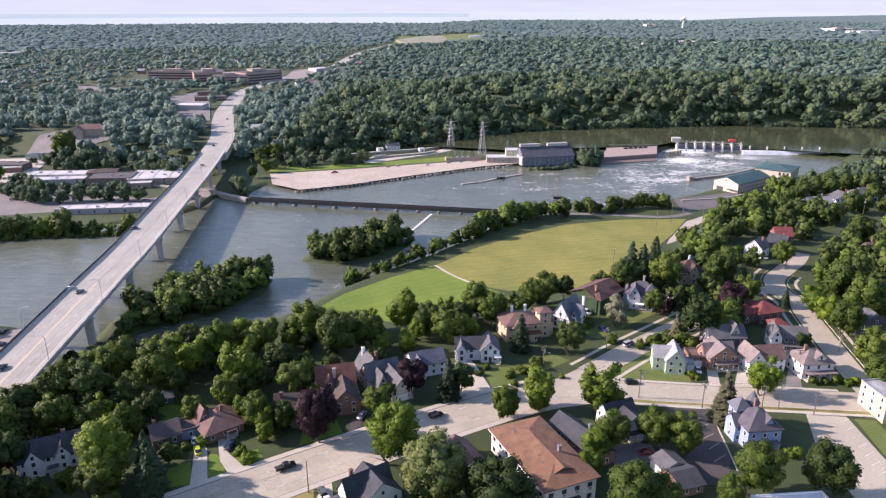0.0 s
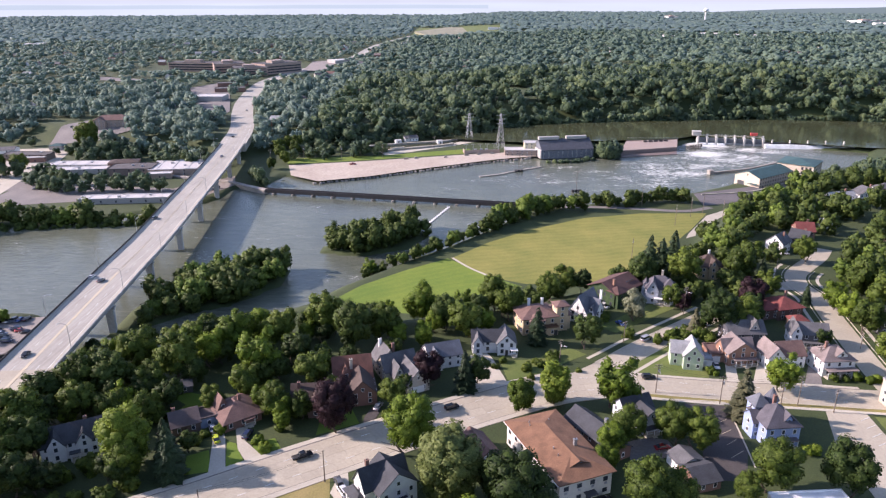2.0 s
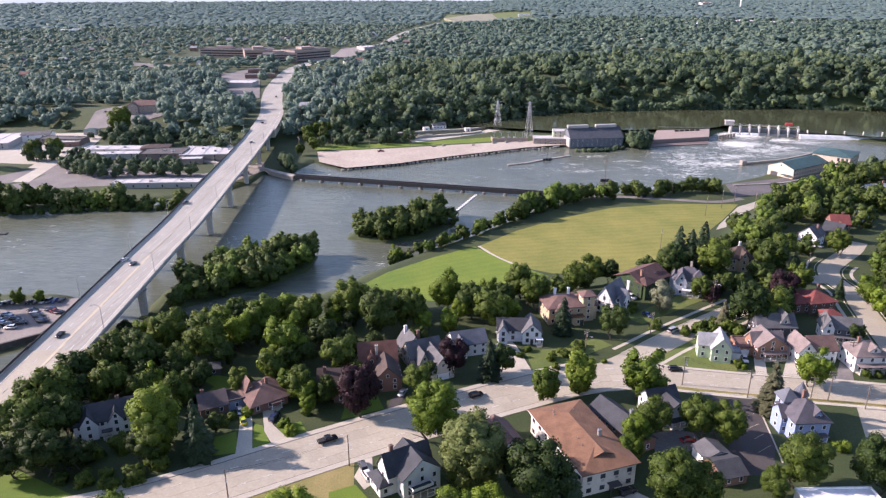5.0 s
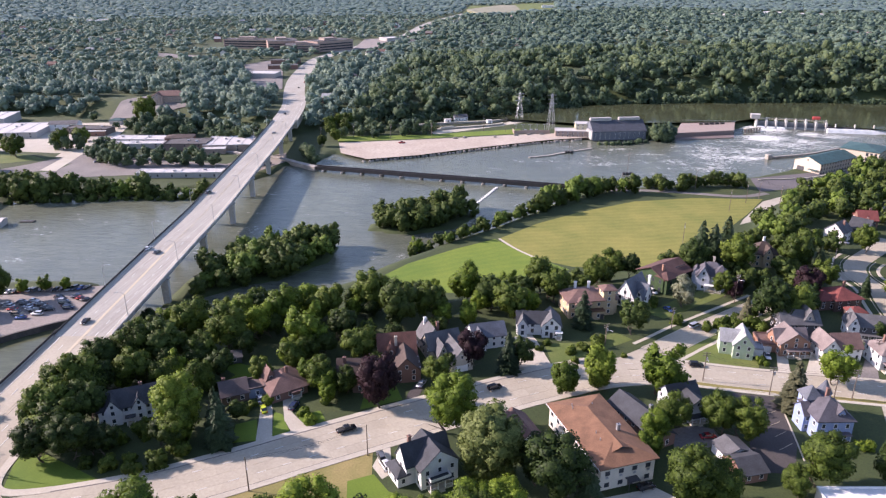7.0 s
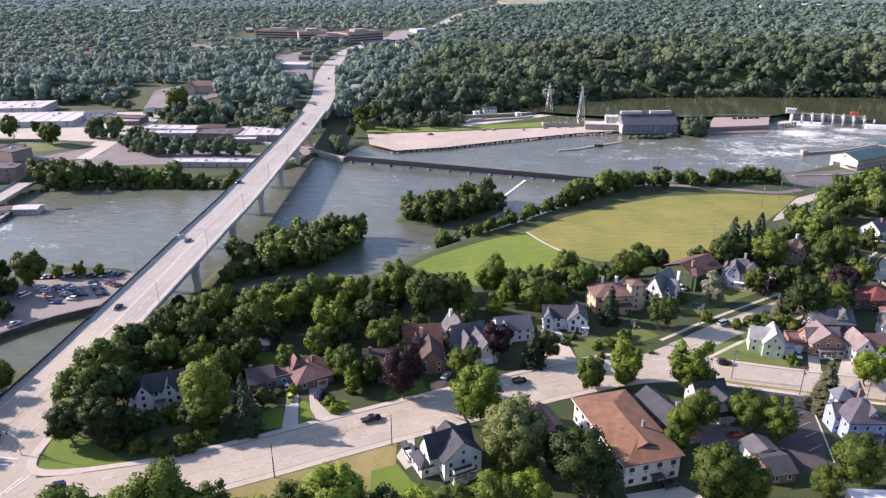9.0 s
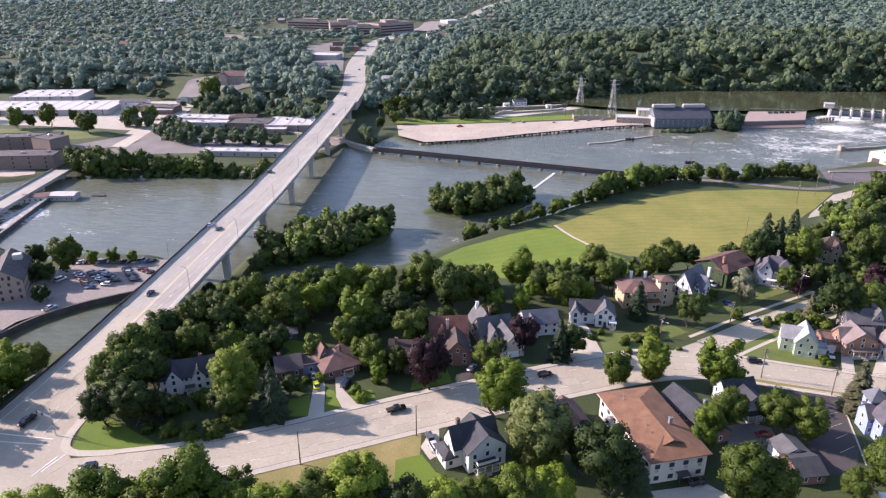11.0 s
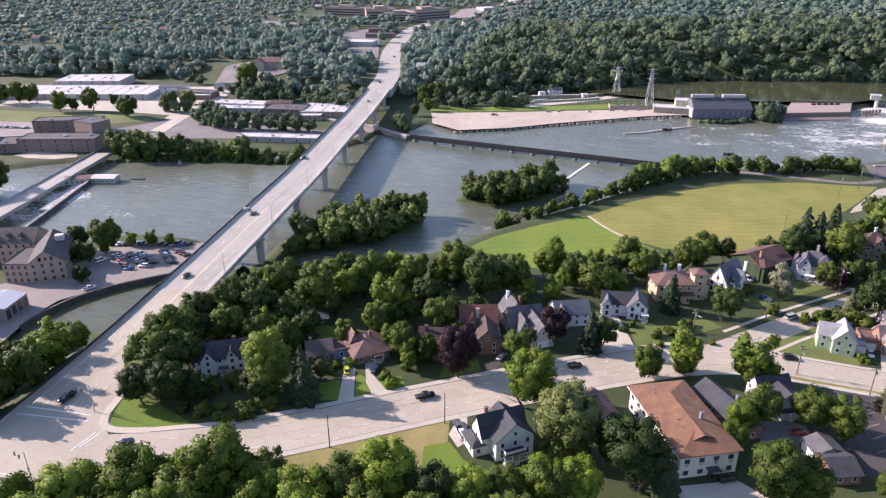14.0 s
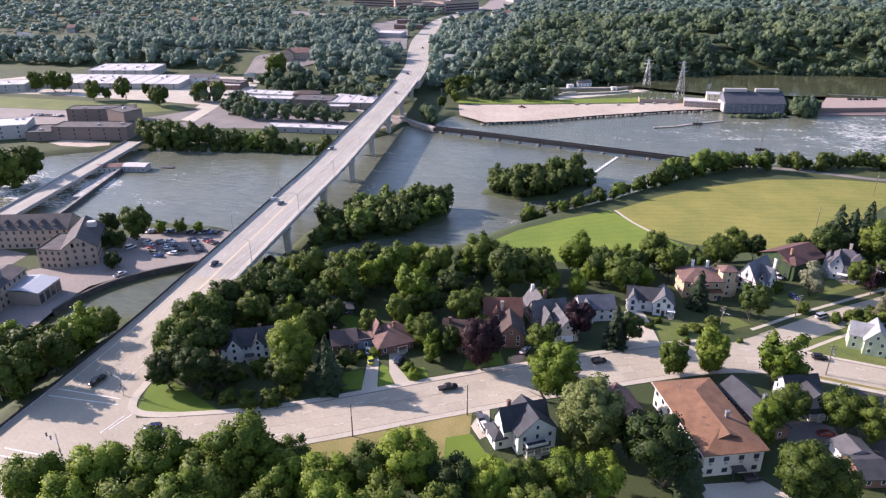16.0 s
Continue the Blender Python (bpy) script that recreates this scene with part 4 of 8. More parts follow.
layer = 0.0
for pts, mat, label in (
        ([(-123.4, 129.8), (-114.4, 128.7), (-101.3, 132.8), (-101.4, 135.8), (-116.3, 142.1), (-128.8, 147.6), (-127.1, 139.2)], M_LAWN, "clipped bright green corner lawn"),
        ([(-92.6, 193.2), (-88.5, 195.4), (-80.4, 193.6), (-79.2, 186.4), (-85.7, 188.1)], M_LAWN, "sunlit back lawn behind the brick bungalow"),
        ([(-71.8, 134), (-56.2, 144.6), (-42.6, 157.2), (-34.5, 156.2), (-32.1, 142), (-45.5, 121.4), (-71.5, 114.3)], M_LAWN_DRY, "lawn scorched tan in patches"),
        ([(-38.3, 141.5), (-32.1, 144.8), (-27.2, 138.8), (-20.2, 136), (-8.9, 141.2), (-1.8, 139.4), (-18.8, 124.9), (-34.1, 120.7)], M_LAWN, "green side lawn of the white house"),
        ([(-62.9, 156.1), (-58.5, 159.3), (-63.8, 168.4), (-66.5, 169.3)], M_LAWN, "strip of lawn between two drives"),
        ([(-57.2, 161.7), (-50.3, 166.5), (-53.2, 171.3), (-58.8, 168.2)], M_LAWN, "small front lawn with shrubs"),
        ([(-41.6, 172.9), (-29.8, 179.3), (-33, 186.7), (-41.9, 181.5)], M_LAWN, "shaded front lawn"),
        ([(-73.8, 153.7), (-66.7, 155.6), (-70.4, 165.1), (-75.5, 162.1)], M_LAWN, "shaded front lawn"),
        ([(16.4, 205), (29.4, 211.4), (25.4, 220.1), (20.2, 219.5), (14.3, 217.9)], M_LAWN_DULL, "green front lawn of the white house"),
        # duller grass colour here in place of shade from trees
        ([(30.4, 212.7), (45.5, 224.4), (40.5, 229), (31.1, 224.4), (26.2, 219.1)], M_LAWN_DULL, "green lawn beside the side street, dulled for tree shade"),
        ([(59.2, 212.3), (83.3, 207.8), (85.9, 213.9), (74.3, 217.5), (79.6, 236), (70.9, 227.1), (61.9, 219.5)], M_LAWN_DULL, "green lawn round the green house"),
        # tree shade put into the lawn's dull colour here too
        ([(59.6, 241.7), (84.8, 262.4), (94.3, 270.9), (88.9, 276.9), (68, 259.6), (54, 246.6)], M_LAWN_DULL, "patchy lawn along the side street, dulled for tree shade"),
        ([(-88, 182.3), (-82.2, 195.6), (-77.2, 185.3), (-77.7, 181.5)], M_LAWN, "back lawn under the trees"),
        # darker grass laid where the house and trees shade the lawn
        ([(105.6, 204.1), (113.5, 190.7), (107, 169.8), (98.3, 167.7), (102.4, 185.7), (99, 192)], M_GRASS, "lawn beside the blue house, darker grass for shade"),
        ([(126.6, 186.6), (132.7, 185.7), (131.3, 159.6), (123.7, 152.6)], M_LAWN_DULL, "weedy strip beside the parking lot")):
    layer += 0.004
    sheet("lawn", pts, 0.012 + layer, mat, label, "lawn")

# ---- houses ----
def wall_body(bm, x0, x1, y0, y1, h, roof, rise, z0=0.0):
    """Walls of one wing, with its gable ends."""
    if roof == "x":
        prof = [(y0, z0), (y1, z0), (y1, h), ((y0 + y1) / 2, h + rise), (y0, h)]
        rows = [[bm.verts.new((x, y, z)) for y, z in prof] for x in (x0, x1)]
    elif roof == "y":
        prof = [(x0, z0), (x1, z0), (x1, h), ((x0 + x1) / 2, h + rise), (x0, h)]
        rows = [[bm.verts.new((x, y, z)) for x, z in prof] for y in (y0, y1)]
    else:
        return box(bm, x0, x1, y0, y1, z0, h)
    bm.faces.new(rows[0]), bm.faces.new(rows[1][::-1])
    for k in range(5):
        bm.faces.new((rows[0][k], rows[0][(k + 1) % 5], rows[1][(k + 1) % 5], rows[1][k]))
    return bm


def roof_body(bm, x0, x1, y0, y1, h, roof, rise, over=0.5, t=0.22):
    """The roof's shell: eaves, ridge and thickness."""
    if roof in "xy":
        a, b = (y0, y1) if roof == "x" else (x0, x1)
        c, half = (a + b) / 2, (b - a) / 2
        drop = rise * over / half
        prof = [(a - over, h - drop), (c, h + rise), (b + over, h - drop), (b + over, h - drop + t), (c, h + rise + t * 1.15), (a - over, h - drop + t)]
        e0, e1 = (x0 - over * 0.7, x1 + over * 0.7) if roof == "x" else (y0 - over * 0.7, y1 + over * 0.7)
        rows = [[bm.verts.new((e, u, z) if roof == "x" else (u, e, z)) for u, z in prof] for e in (e0, e1)]
        for q in ((0, 1, 4, 5), (1, 2, 3, 4)):
            bm.faces.new([rows[0][k] for k in q]), bm.faces.new([rows[1][k] for k in q[::-1]])
        for k in range(6):
            bm.faces.new((rows[0][k], rows[0][(k + 1) % 6], rows[1][(k + 1) % 6], rows[1][k]))
    elif roof == "hip":
        X0, X1, Y0, Y1 = x0 - over, x1 + over, y0 - over, y1 + over
        w, d = X1 - X0, Y1 - Y0
        m = min(w, d) / 2 * 0.96
        low = [bm.verts.new(v) for v in ((X0, Y0, h - 0.1), (X1, Y0, h - 0.1), (X1, Y1, h - 0.1), (X0, Y1, h - 0.1))]
        eave = [bm.verts.new((v.co.x, v.co.y, h + 0.14)) for v in low]
        if w >= d:
            r = [bm.verts.new((X0 + m, (Y0 + Y1) / 2, h + rise)), bm.verts.new((X1 - m, (Y0 + Y1) / 2, h + rise))]
            fs = [(eave[0], eave[1], r[1], r[0]), (eave[1], eave[2], r[1]), (eave[2], eave[3], r[0], r[1]), (eave[3], eave[0], r[0])]
        else:
            r = [bm.verts.new(((X0 + X1) / 2, Y0 + m, h + rise)), bm.verts.new(((X0 + X1) / 2, Y1 - m, h + rise))]
            fs = [(eave[0], eave[1], r[0]), (eave[1], eave[2], r[1], r[0]), (eave[2], eave[3], r[1]), (eave[3], eave[0], r[0], r[1])]
        for f in fs:
            bm.faces.new(f)
        bm.faces.new(low[::-1])
        for k in range(4):
            bm.faces.new((low[k], low[(k + 1) % 4], eave[(k + 1) % 4], eave[k]))
    else:
        rings = []
        for o, z in ((-0.15, h), (-0.15, h + 0.5), (0.2, h + 0.5), (0.2, h + 0.12)):
            rings.append([bm.verts.new(v) for v in ((x0 + o, y0 + o, z), (x1 - o, y0 + o, z), (x1 - o, y1 - o, z), (x0 + o, y1 - o, z))])
        for a, b in zip(rings, rings[1:]):
            for k in range(4):
                bm.faces.new((a[k], a[(k + 1) % 4], b[(k + 1) % 4], b[k]))
        bm.faces.new(rings[-1]), bm.faces.new(rings[0][::-1])
    return bm


def window_meshes():
    bm = bmesh.new()
    rings = []
    for yy in (-0.07, 0.01):
        for o in (0.0, 0.1):
            rings.append([bm.verts.new((x, yy, z)) for x, z in ((-0.54 + o, -0.06 + o * 0.9), (0.54 - o, -0.06 + o * 0.9), (0.54 - o, 1.04 - o * 0.9), (-0.54 + o, 1.04 - o * 0.9))])
    for a, b in ((0, 1), (2, 3), (0, 2), (1, 3)):
        for k in range(4):
            bm.faces.new((rings[a][k], rings[a][(k + 1) % 4], rings[b][(k + 1) % 4], rings[b][k]))
    bmesh.ops.recalc_face_normals(bm, faces=bm.faces)
    f = bpy.data.meshes.new("window")
    bm.to_mesh(f)
    bm.free()
    bm = boxed((-0.44, 0.44, -0.035, 0.005, 0.03, 0.95))
    p = bpy.data.meshes.new("pane")
    bm.to_mesh(p)
    bm.free()
    p.materials.append(M_PANE)
    return f, p


WIN, PANE = window_meshes()
FRAMES = {}


def window(th, x, y, z, facing, w, h, trim):
    """A sash window: frame, sill and glass; facing: degrees from the house's front."""
    if trim not in FRAMES:
        FRAMES[trim] = WIN.copy()
        FRAMES[trim].materials.append(trim)
    ob = new("window", FRAMES[trim])
    ob.parent = th
    ob.matrix_basis = pose(x, y, z, 0, 0, facing) @ Matrix.Diagonal((w, 1.0, h, 1))
    pane = new("pane", PANE)
    pane.parent = ob


def windows_for(th, x0, x1, y0, y1, h, trim, z0=0.0, every=2.7, sides="flr", w=1.0, tall=1.4):
    storeys = max(1, round((h - z0) / 2.8))
    for s in range(storeys):
        z = z0 + s * (h - z0) / storeys + 0.95
        for side, a, b in (("f", x0, x1), ("l", y0, y1), ("r", y0, y1)):
            if side in sides:
                n = max(1, int((b - a - 0.8) / every))
                for k in range(n):
                    u = a + (b - a) * (k + 0.5) / n
                    at = {"f": (u, y0, z, 0), "l": (x0, u, z, -90), "r": (x1, u, z, 90)}[side]
                    window(th, *at, w, tall, trim)


def wing(th, cx, y0, w, d, h, roof, rise, wall, top, trim=None, z0=0.0, every=2.7, sides="flr", over=0.5, bare=False):
    """One wing of a house: cx, y0: middle of its front; w, d, h: its size to the eaves."""
    part("wall", wall_body(bmesh.new(), cx - w / 2, cx + w / 2, y0, y0 + d, h, roof, rise, z0 - (0.4 if z0 == 0 else 0)), wall, th)
    part("roof", roof_body(bmesh.new(), cx - w / 2, cx + w / 2, y0, y0 + d, h, roof, rise, over), top, th)
    if not bare:
        windows_for(th, cx - w / 2, cx + w / 2, y0, y0 + d, h, trim or M_TRIM, z0, every, sides)
        if roof == "y" and rise > 2.4:
            window(th, cx, y0, h + rise * 0.18, 0, 0.9, 1.2, trim or M_TRIM)


def chimney(th, x, y, z0, z1, material):
    """A chimney stack with a projecting cap and a flue."""
    bm = bmesh.new()
    rings = [[bm.verts.new((x + sx * (0.45 + o), y + sy * (0.35 + o), z)) for sx, sy in ((-1, -1), (1, -1), (1, 1), (-1, 1))] for o, z in ((0, z0), (0, z1 - 0.3), (0.08, z1 - 0.25), (0.08, z1))]
    for a, b in zip(rings, rings[1:]):
        for k in range(4):
            bm.faces.new((a[k], a[(k + 1) % 4], b[(k + 1) % 4], b[k]))
    bm.faces.new(rings[-1]), bm.faces.new(rings[0][::-1])
    ch = part("chimney", bm, material, th)
    part("flue", tube(bmesh.new(), (x, y, z1), (x, y, z1 + 0.3), 0.16, 0.14), M_TRIM_DARK, ch)


def porch(th, cx, y0, w, d, h, top, trim):
    """A porch: floor, posts, flat-pitched roof and steps before the front wall."""
    part("porch_floor", boxed((cx - w / 2, cx + w / 2, y0 - d, y0, -0.3, 0.45)), M_WALK, th)
    part("porch_roof", boxed((cx - w / 2 - 0.2, cx + w / 2 + 0.2, y0 - d - 0.25, y0, h, h + 0.25), bevel=0.05), top, th)
    n = max(2, round(w / 2.2) + 1)
    for k in range(n):
        x = cx - w / 2 + 0.12 + (w - 0.24) * k / (n - 1)
        part("post", boxed((x - 0.09, x + 0.09, y0 - d + 0.03, y0 - d + 0.21, 0.45, h)), trim, th)
    for u0, u1 in ((cx - w / 2, cx - 0.7), (cx + 0.7, cx + w / 2)):
        if u1 - u0 > 0.4:
            part("porch_rail", boxed((u0, u1, y0 - d + 0.09, y0 - d + 0.15, 1.2, 1.3)), trim, th)
    for k in (1, 2):
        part("step", boxed((cx - 0.7, cx + 0.7, y0 - d - 0.35 * k, y0 - d - 0.35 * (k - 1), -0.3, 0.45 - 0.15 * k)), M_WALK, th)


def door(th, x, y, material, w=1.0, tall=2.1, z=0.0):
    d = part("door", boxed((x - w / 2, x + w / 2, y - 0.06, y + 0.02, z, z + tall), bevel=0.02), material, th)
    return d


def house(x, y, front, turn, label, category="house", z=None):
    return thing("house", x, y, ground_at(x, y) if z is None else z, turn, label, category, "houses along the streets")


def siding(name, col):
    return surface(name, [c * 0.86 for c in col], col, 0.5, 5.0, 0.65, 0.01, stain=0.15)


def shingles(name, col):
    return surface(name, [c * 0.7 for c in col], [c * 1.15 for c in col], 0.35, 4.0, 0.9, 0.03, stain=0.4)


W_WHITE, W_TAN, W_GREEN, W_BLUE = siding("white_siding", (0.76, 0.76, 0.74)), siding("tan_stucco", (0.56, 0.43, 0.27)), siding("pale_green_siding", (0.42, 0.52, 0.36)), siding("pale_blue_siding", (0.29, 0.37, 0.58))
W_BRICK, W_ORANGE, W_BROWN, W_CREAM = siding("red_brick", (0.23, 0.125, 0.095)), siding("orange_brick", (0.34, 0.185, 0.12)), siding("brown_shingle_wall", (0.15, 0.1, 0.08)), siding("cream_plaster", (0.66, 0.62, 0.54))
W_DARK, W_IVY, W_LIMESTONE = siding("charcoal_siding", (0.10, 0.10, 0.11)), surface("ivy_clad_wall", (0.02, 0.05, 0.015), (0.05, 0.09, 0.03), 0.8, 4, 0.9, 0.1), siding("limestone_block", (0.52, 0.46, 0.37))
S_GREY, S_DARK, S_BROWN, S_TAN = shingles("grey_shingles", (0.125, 0.126, 0.13)), shingles("charcoal_shingles", (0.055, 0.06, 0.068)), shingles("brown_shingles", (0.19, 0.115, 0.095)), shingles("rust_brown_shingles", (0.225, 0.118, 0.066))
S_RED, S_PINK, S_SLATE, S_LIGHT = shingles("dark_red_shingles", (0.22, 0.06, 0.05)), shingles("pinkish_shingles", (0.24, 0.195, 0.18)), shingles("blue_grey_slate", (0.135, 0.148, 0.172)), shingles("pale_grey_shingles", (0.36, 0.37, 0.37))
S_RUSTRED = shingles("rust_red_shingles", (0.19, 0.085, 0.06))
S_MAROON = shingles("maroon_shingles", (0.125, 0.066, 0.055))
S_UMBER = shingles("umber_shingles", (0.115, 0.09, 0.085))
S_DKBROWN = shingles("dark_brown_shingles", (0.085, 0.06, 0.05))
S_VIOLET, W_PALEBLUE = shingles("violet_grey_shingles", (0.105, 0.1, 0.115)), siding("pale_blue_grey_siding", (0.44, 0.47, 0.53))
D_DARK = plain("dark_door_paint", (0.05, 0.045, 0.045))


def at(x, y, front, turn):
    return x, y, front, turn


# two-storey block of flats with a hipped rust-brown roof
x, y, w, a = 32.4, 146.3, 15.3, 23
th = house(x, y, w, a, "long white two-storey apartment block with a rust-brown hipped roof", "apartments")
part("wall", boxed((-w / 2, w / 2, 0.6, 29.6, -0.4, 6.9)), W_CREAM, th)
part("roof", roof_body(bmesh.new(), -w / 2, w / 2, 0.6, 29.6, 6.9, "hip", 2.5, 0.8), S_TAN, th, "rust-brown shingled hipped roof")
windows_for(th, -w / 2, w / 2, 0.6, 29.6, 6.9, M_TRIM_DARK, 0, 3.4, "fl", 1.3, 1.2)
# charcoal wall colour carries the shade on the gablet's face
part("gablet_wall", wall_body(bmesh.new(), -3.0, 3.0, 4.4, 8.4, 8.1, "y", 1.15, 7.6), W_DARK, th, "gablet wall in charcoal, its shade painted in")
part("roof", roof_body(bmesh.new(), -3.0, 3.0, 4.2, 10.5, 8.1, "y", 1.2, 0.35, 0.16), S_TAN, th, "small rust-brown gablet over the hip")
part("canopy", boxed((-0.6, 2.6, -1.6, 0.55, 2.5, 2.7), bevel=0.03), M_TRIM_DARK, th)
for px in (-0.5, 2.4):
    part("post", boxed((px - 0.06, px + 0.06, -1.5, -1.38, 0, 2.5)), M_TRIM_DARK, th)
door(th, 1.0, 0.6, D_DARK, 1.6)
chimney(th, 3.2, 11.5, 8.0, 10.4, M_STEEL)
for vx, vy in ((-3.4, 9.0), (-3.0, 12.0), (-3.6, 24.0), (-3.2, 25.2), (2.4, 24.0)):
    part("vent_pipe", tube(bmesh.new(), (vx, vy, 7.8), (vx, vy, 9.2), 0.14, 0.12, 7), M_STEEL, th)
for k in range(4):
    part("air_conditioner", boxed((-6.2 + k * 3.9, -5.5 + k * 3.9, 0.3, 0.6, 3.5, 4.0)), M_STEEL, th)
part("gutter", boxed((-w / 2 - 0.92, -w / 2 - 0.8, -0.2, 30.4, 6.8, 6.95)), M_TRIM, th)

# white gabled house on the near lawn
x, y, w, a = -15.7, 142, 12.9, 34
th = house(x, y, w, a, "white two-storey house with steep charcoal gables and a front porch")
wing(th, 1.2, 0, w - 2.4, 10, 6, "y", 4.2, W_WHITE, S_DARK)
wing(th, -0.2, 3.5, w - 0.4, 6.0, 6, "x", 4.4, W_WHITE, S_DARK, sides="lr")
wing(th, -w / 2 - 0.8, 3.6, 3.0, 6.5, 3.2, "hip", 1.4, W_WHITE, S_DARK, sides="fl")
porch(th, 0.6, 0, 6.4, 2.2, 2.9, S_DARK, M_TRIM)
part("balcony", boxed((-2.4, 3.4, -2.1, -2.0, 3.2, 4.0), (-2.4, -2.3, -2.0, 0, 3.2, 4.0), (3.3, 3.4, -2.0, 0, 3.2, 4.0)), M_TRIM, th, "white balcony rail over the porch")
chimney(th, -3.6, 7.5, 6.5, 11.6, W_BRICK)

# white house with twin front gables under the corner trees
x, y, w, a = -105.6, 161.2, 17.6, 28
th = house(x, y, w, a, "white house with dark slate roof and two small front gables")
wing(th, 0, 0, w, 8.5, 5.2, "x", 3.4, W_WHITE, S_DARK, sides="flr")
wing(th, -w * 0.28, -0.9, 4.4, 5, 5.0, "y", 3.2, W_WHITE, S_DARK, sides="f")
wing(th, w * 0.12, -0.6, 3.6, 5, 5.0, "y", 2.6, W_WHITE, S_DARK, sides="f")
porch(th, -0.5, -0.9, 2.4, 1.5, 2.6, S_DARK, M_TRIM)
chimney(th, 3.0, 4.5, 7.0, 9.6, W_BRICK)

# small brown-roofed house with a blue-grey annex
x, y, w, a = -79.4, 172.6, 8, 29
th = house(x, y, w, a, "low brown house with umber shingle roof and blue-grey annex")
wing(th, 0, 0, w, 9, 3, "x", 2.5, W_BROWN, S_UMBER, sides="f")
wing(th, w / 2 + 2.6, 0.6, 5.0, 6.5, 3.1, "flat", 0, siding("blue_grey_siding", (0.20, 0.25, 0.33)), S_UMBER, sides="f")
chimney(th, -2.5, 5, 4.5, 6.6, W_BRICK)

# brown hipped bungalow
x, y, w, a = -63.9, 176.9, 11.4, 39
th = house(x, y, w, a, "brick bungalow with brown hipped roof and a pointed rear gable")
wing(th, 0, 0, w, 12.5, 2.9, "hip", 3.3, W_BRICK, S_BROWN, sides="flr", over=0.8)
wing(th, -3.2, 7.0, 4.2, 5, 3.2, "y", 4.4, W_BRICK, S_BROWN, sides="l")
porch(th, 1.6, 0, 3.2, 1.4, 2.4, S_BROWN, M_TRIM)
chimney(th, 1.5, 6, 5, 7.6, W_BRICK)

x, y, w, a = -45.3, 183.2, 11.5, 5
th = house(x, y, w, a, "dark brick house with a dark brown gabled roof")
wing(th, 0, 0, w, 10, 4.0, "x", 4.2, W_BROWN, S_DKBROWN)
wing(th, 1.8, -1.6, 4.6, 6, 4.0, "y", 3.0, W_BROWN, S_DKBROWN, sides="f")
chimney(th, -3.5, 4, 5, 9.4, W_BRICK)

x, y, w, a = -31.2, 188.6, 12.4, 14
th = house(x, y, w, a, "large brick house with a steep reddish-brown roof")
wing(th, 1.4, 0, w - 3.6, 10, 4.2, "y", 4.4, W_BRICK, S_DKBROWN)
wing(th, -0.6, 9.0, w, 11, 4.8, "x", 5.4, W_BRICK, S_RUSTRED, sides="lr")
wing(th, -2.8, 8.2, 2.4, 4, 6.6, "y", 2.0, W_BRICK, S_RUSTRED, z0=4.8, sides="f")
chimney(th, -1.0, 11.5, 6, 10.6, W_LIMESTONE)

x, y, w, a = -13.0, 197.2, 7.6, 27
th = house(x, y, w, a, "pale house with several grey cross gables and a garage")
wing(th, 0, 0, w, 13, 4.0, "y", 4.0, W_LIMESTONE, S_GREY, sides="flr")
wing(th, -2.2, 9.0, 11.5, 7.5, 4.8, "x", 4.2, W_LIMESTONE, S_GREY, sides="lr")
wing(th, -4.6, 13.0, 6.5, 9, 5.4, "y", 4.8, W_LIMESTONE, S_GREY, sides="fl")
wing(th, -4.4, 5.2, 3.2, 5, 4.6, "y", 3.4, W_LIMESTONE, S_GREY, sides="f")
part("garage_door", boxed((-2.0, 2.0, -0.08, 0.02, 0, 2.3), bevel=0.02), M_TRIM, th)
chimney(th, -2.6, 15.5, 6, 11.2, W_BRICK)
chimney(th, -5.5, 20, 7, 11.4, M_TRIM)

x, y, w, a = -4.6, 213.2, 12, 20
th = house(x, y, w, a, "white house with pale blue-grey roof")
wing(th, 0, 0, w, 8, 4.8, "x", 3.2, W_WHITE, S_SLATE)
wing(th, -w * 0.3, -1.2, 4, 6, 4.8, "y", 2.6, W_WHITE, S_SLATE, sides="f")

x, y, w, a = 12.6, 223.6, 15.2, 2
th = house(x, y, w, a, "neat white two-storey house with charcoal gabled roofs and garage wing")
wing(th, -2.4, 1.2, w - 4.0, 7.5, 4.7, "x", 2.8, W_WHITE, S_DARK, M_TRIM_DARK)
wing(th, w / 2 - 3.4, -0.8, 6.6, 9, 4.7, "y", 3.2, W_WHITE, S_GREY, M_TRIM_DARK)
wing(th, -w / 2 + 1.6, -0.6, 3.2, 8, 4.7, "y", 2.4, W_WHITE, S_GREY, M_TRIM_DARK, sides="fl")
porch(th, w / 2 - 0.8, -0.8, 2.2, 1.4, 2.5, W_WHITE, M_TRIM)
door(th, w / 2 - 3.4, -0.8, D_DARK)

# tan villa with a tower
x, y, w, a = 33.8, 241.2, 24, 15
th = house(x, y, w, a, "large tan stucco villa with brown hipped roofs and a square tower", "villa")
wing(th, -3.6, 0, 13.4, 11.5, 6.8, "hip", 2.4, W_TAN, S_BROWN, over=0.9)
wing(th, -5.2, -1.6, 5.0, 5, 6.4, "hip", 1.8, W_TAN, S_BROWN, over=0.8, sides="flr")
wing(th, 5.4, 1.6, 8.0, 10, 6.0, "hip", 2.0, W_TAN, S_BROWN, over=0.8)
wing(th, 5.6, 0.6, 4.6, 4.6, 10.2, "hip", 1.5, W_TAN, S_BROWN, over=0.7)
wing(th, 0.6, -2.4, 4.6, 2.6, 3.2, "flat", 0, W_TAN, S_TAN, sides="f")
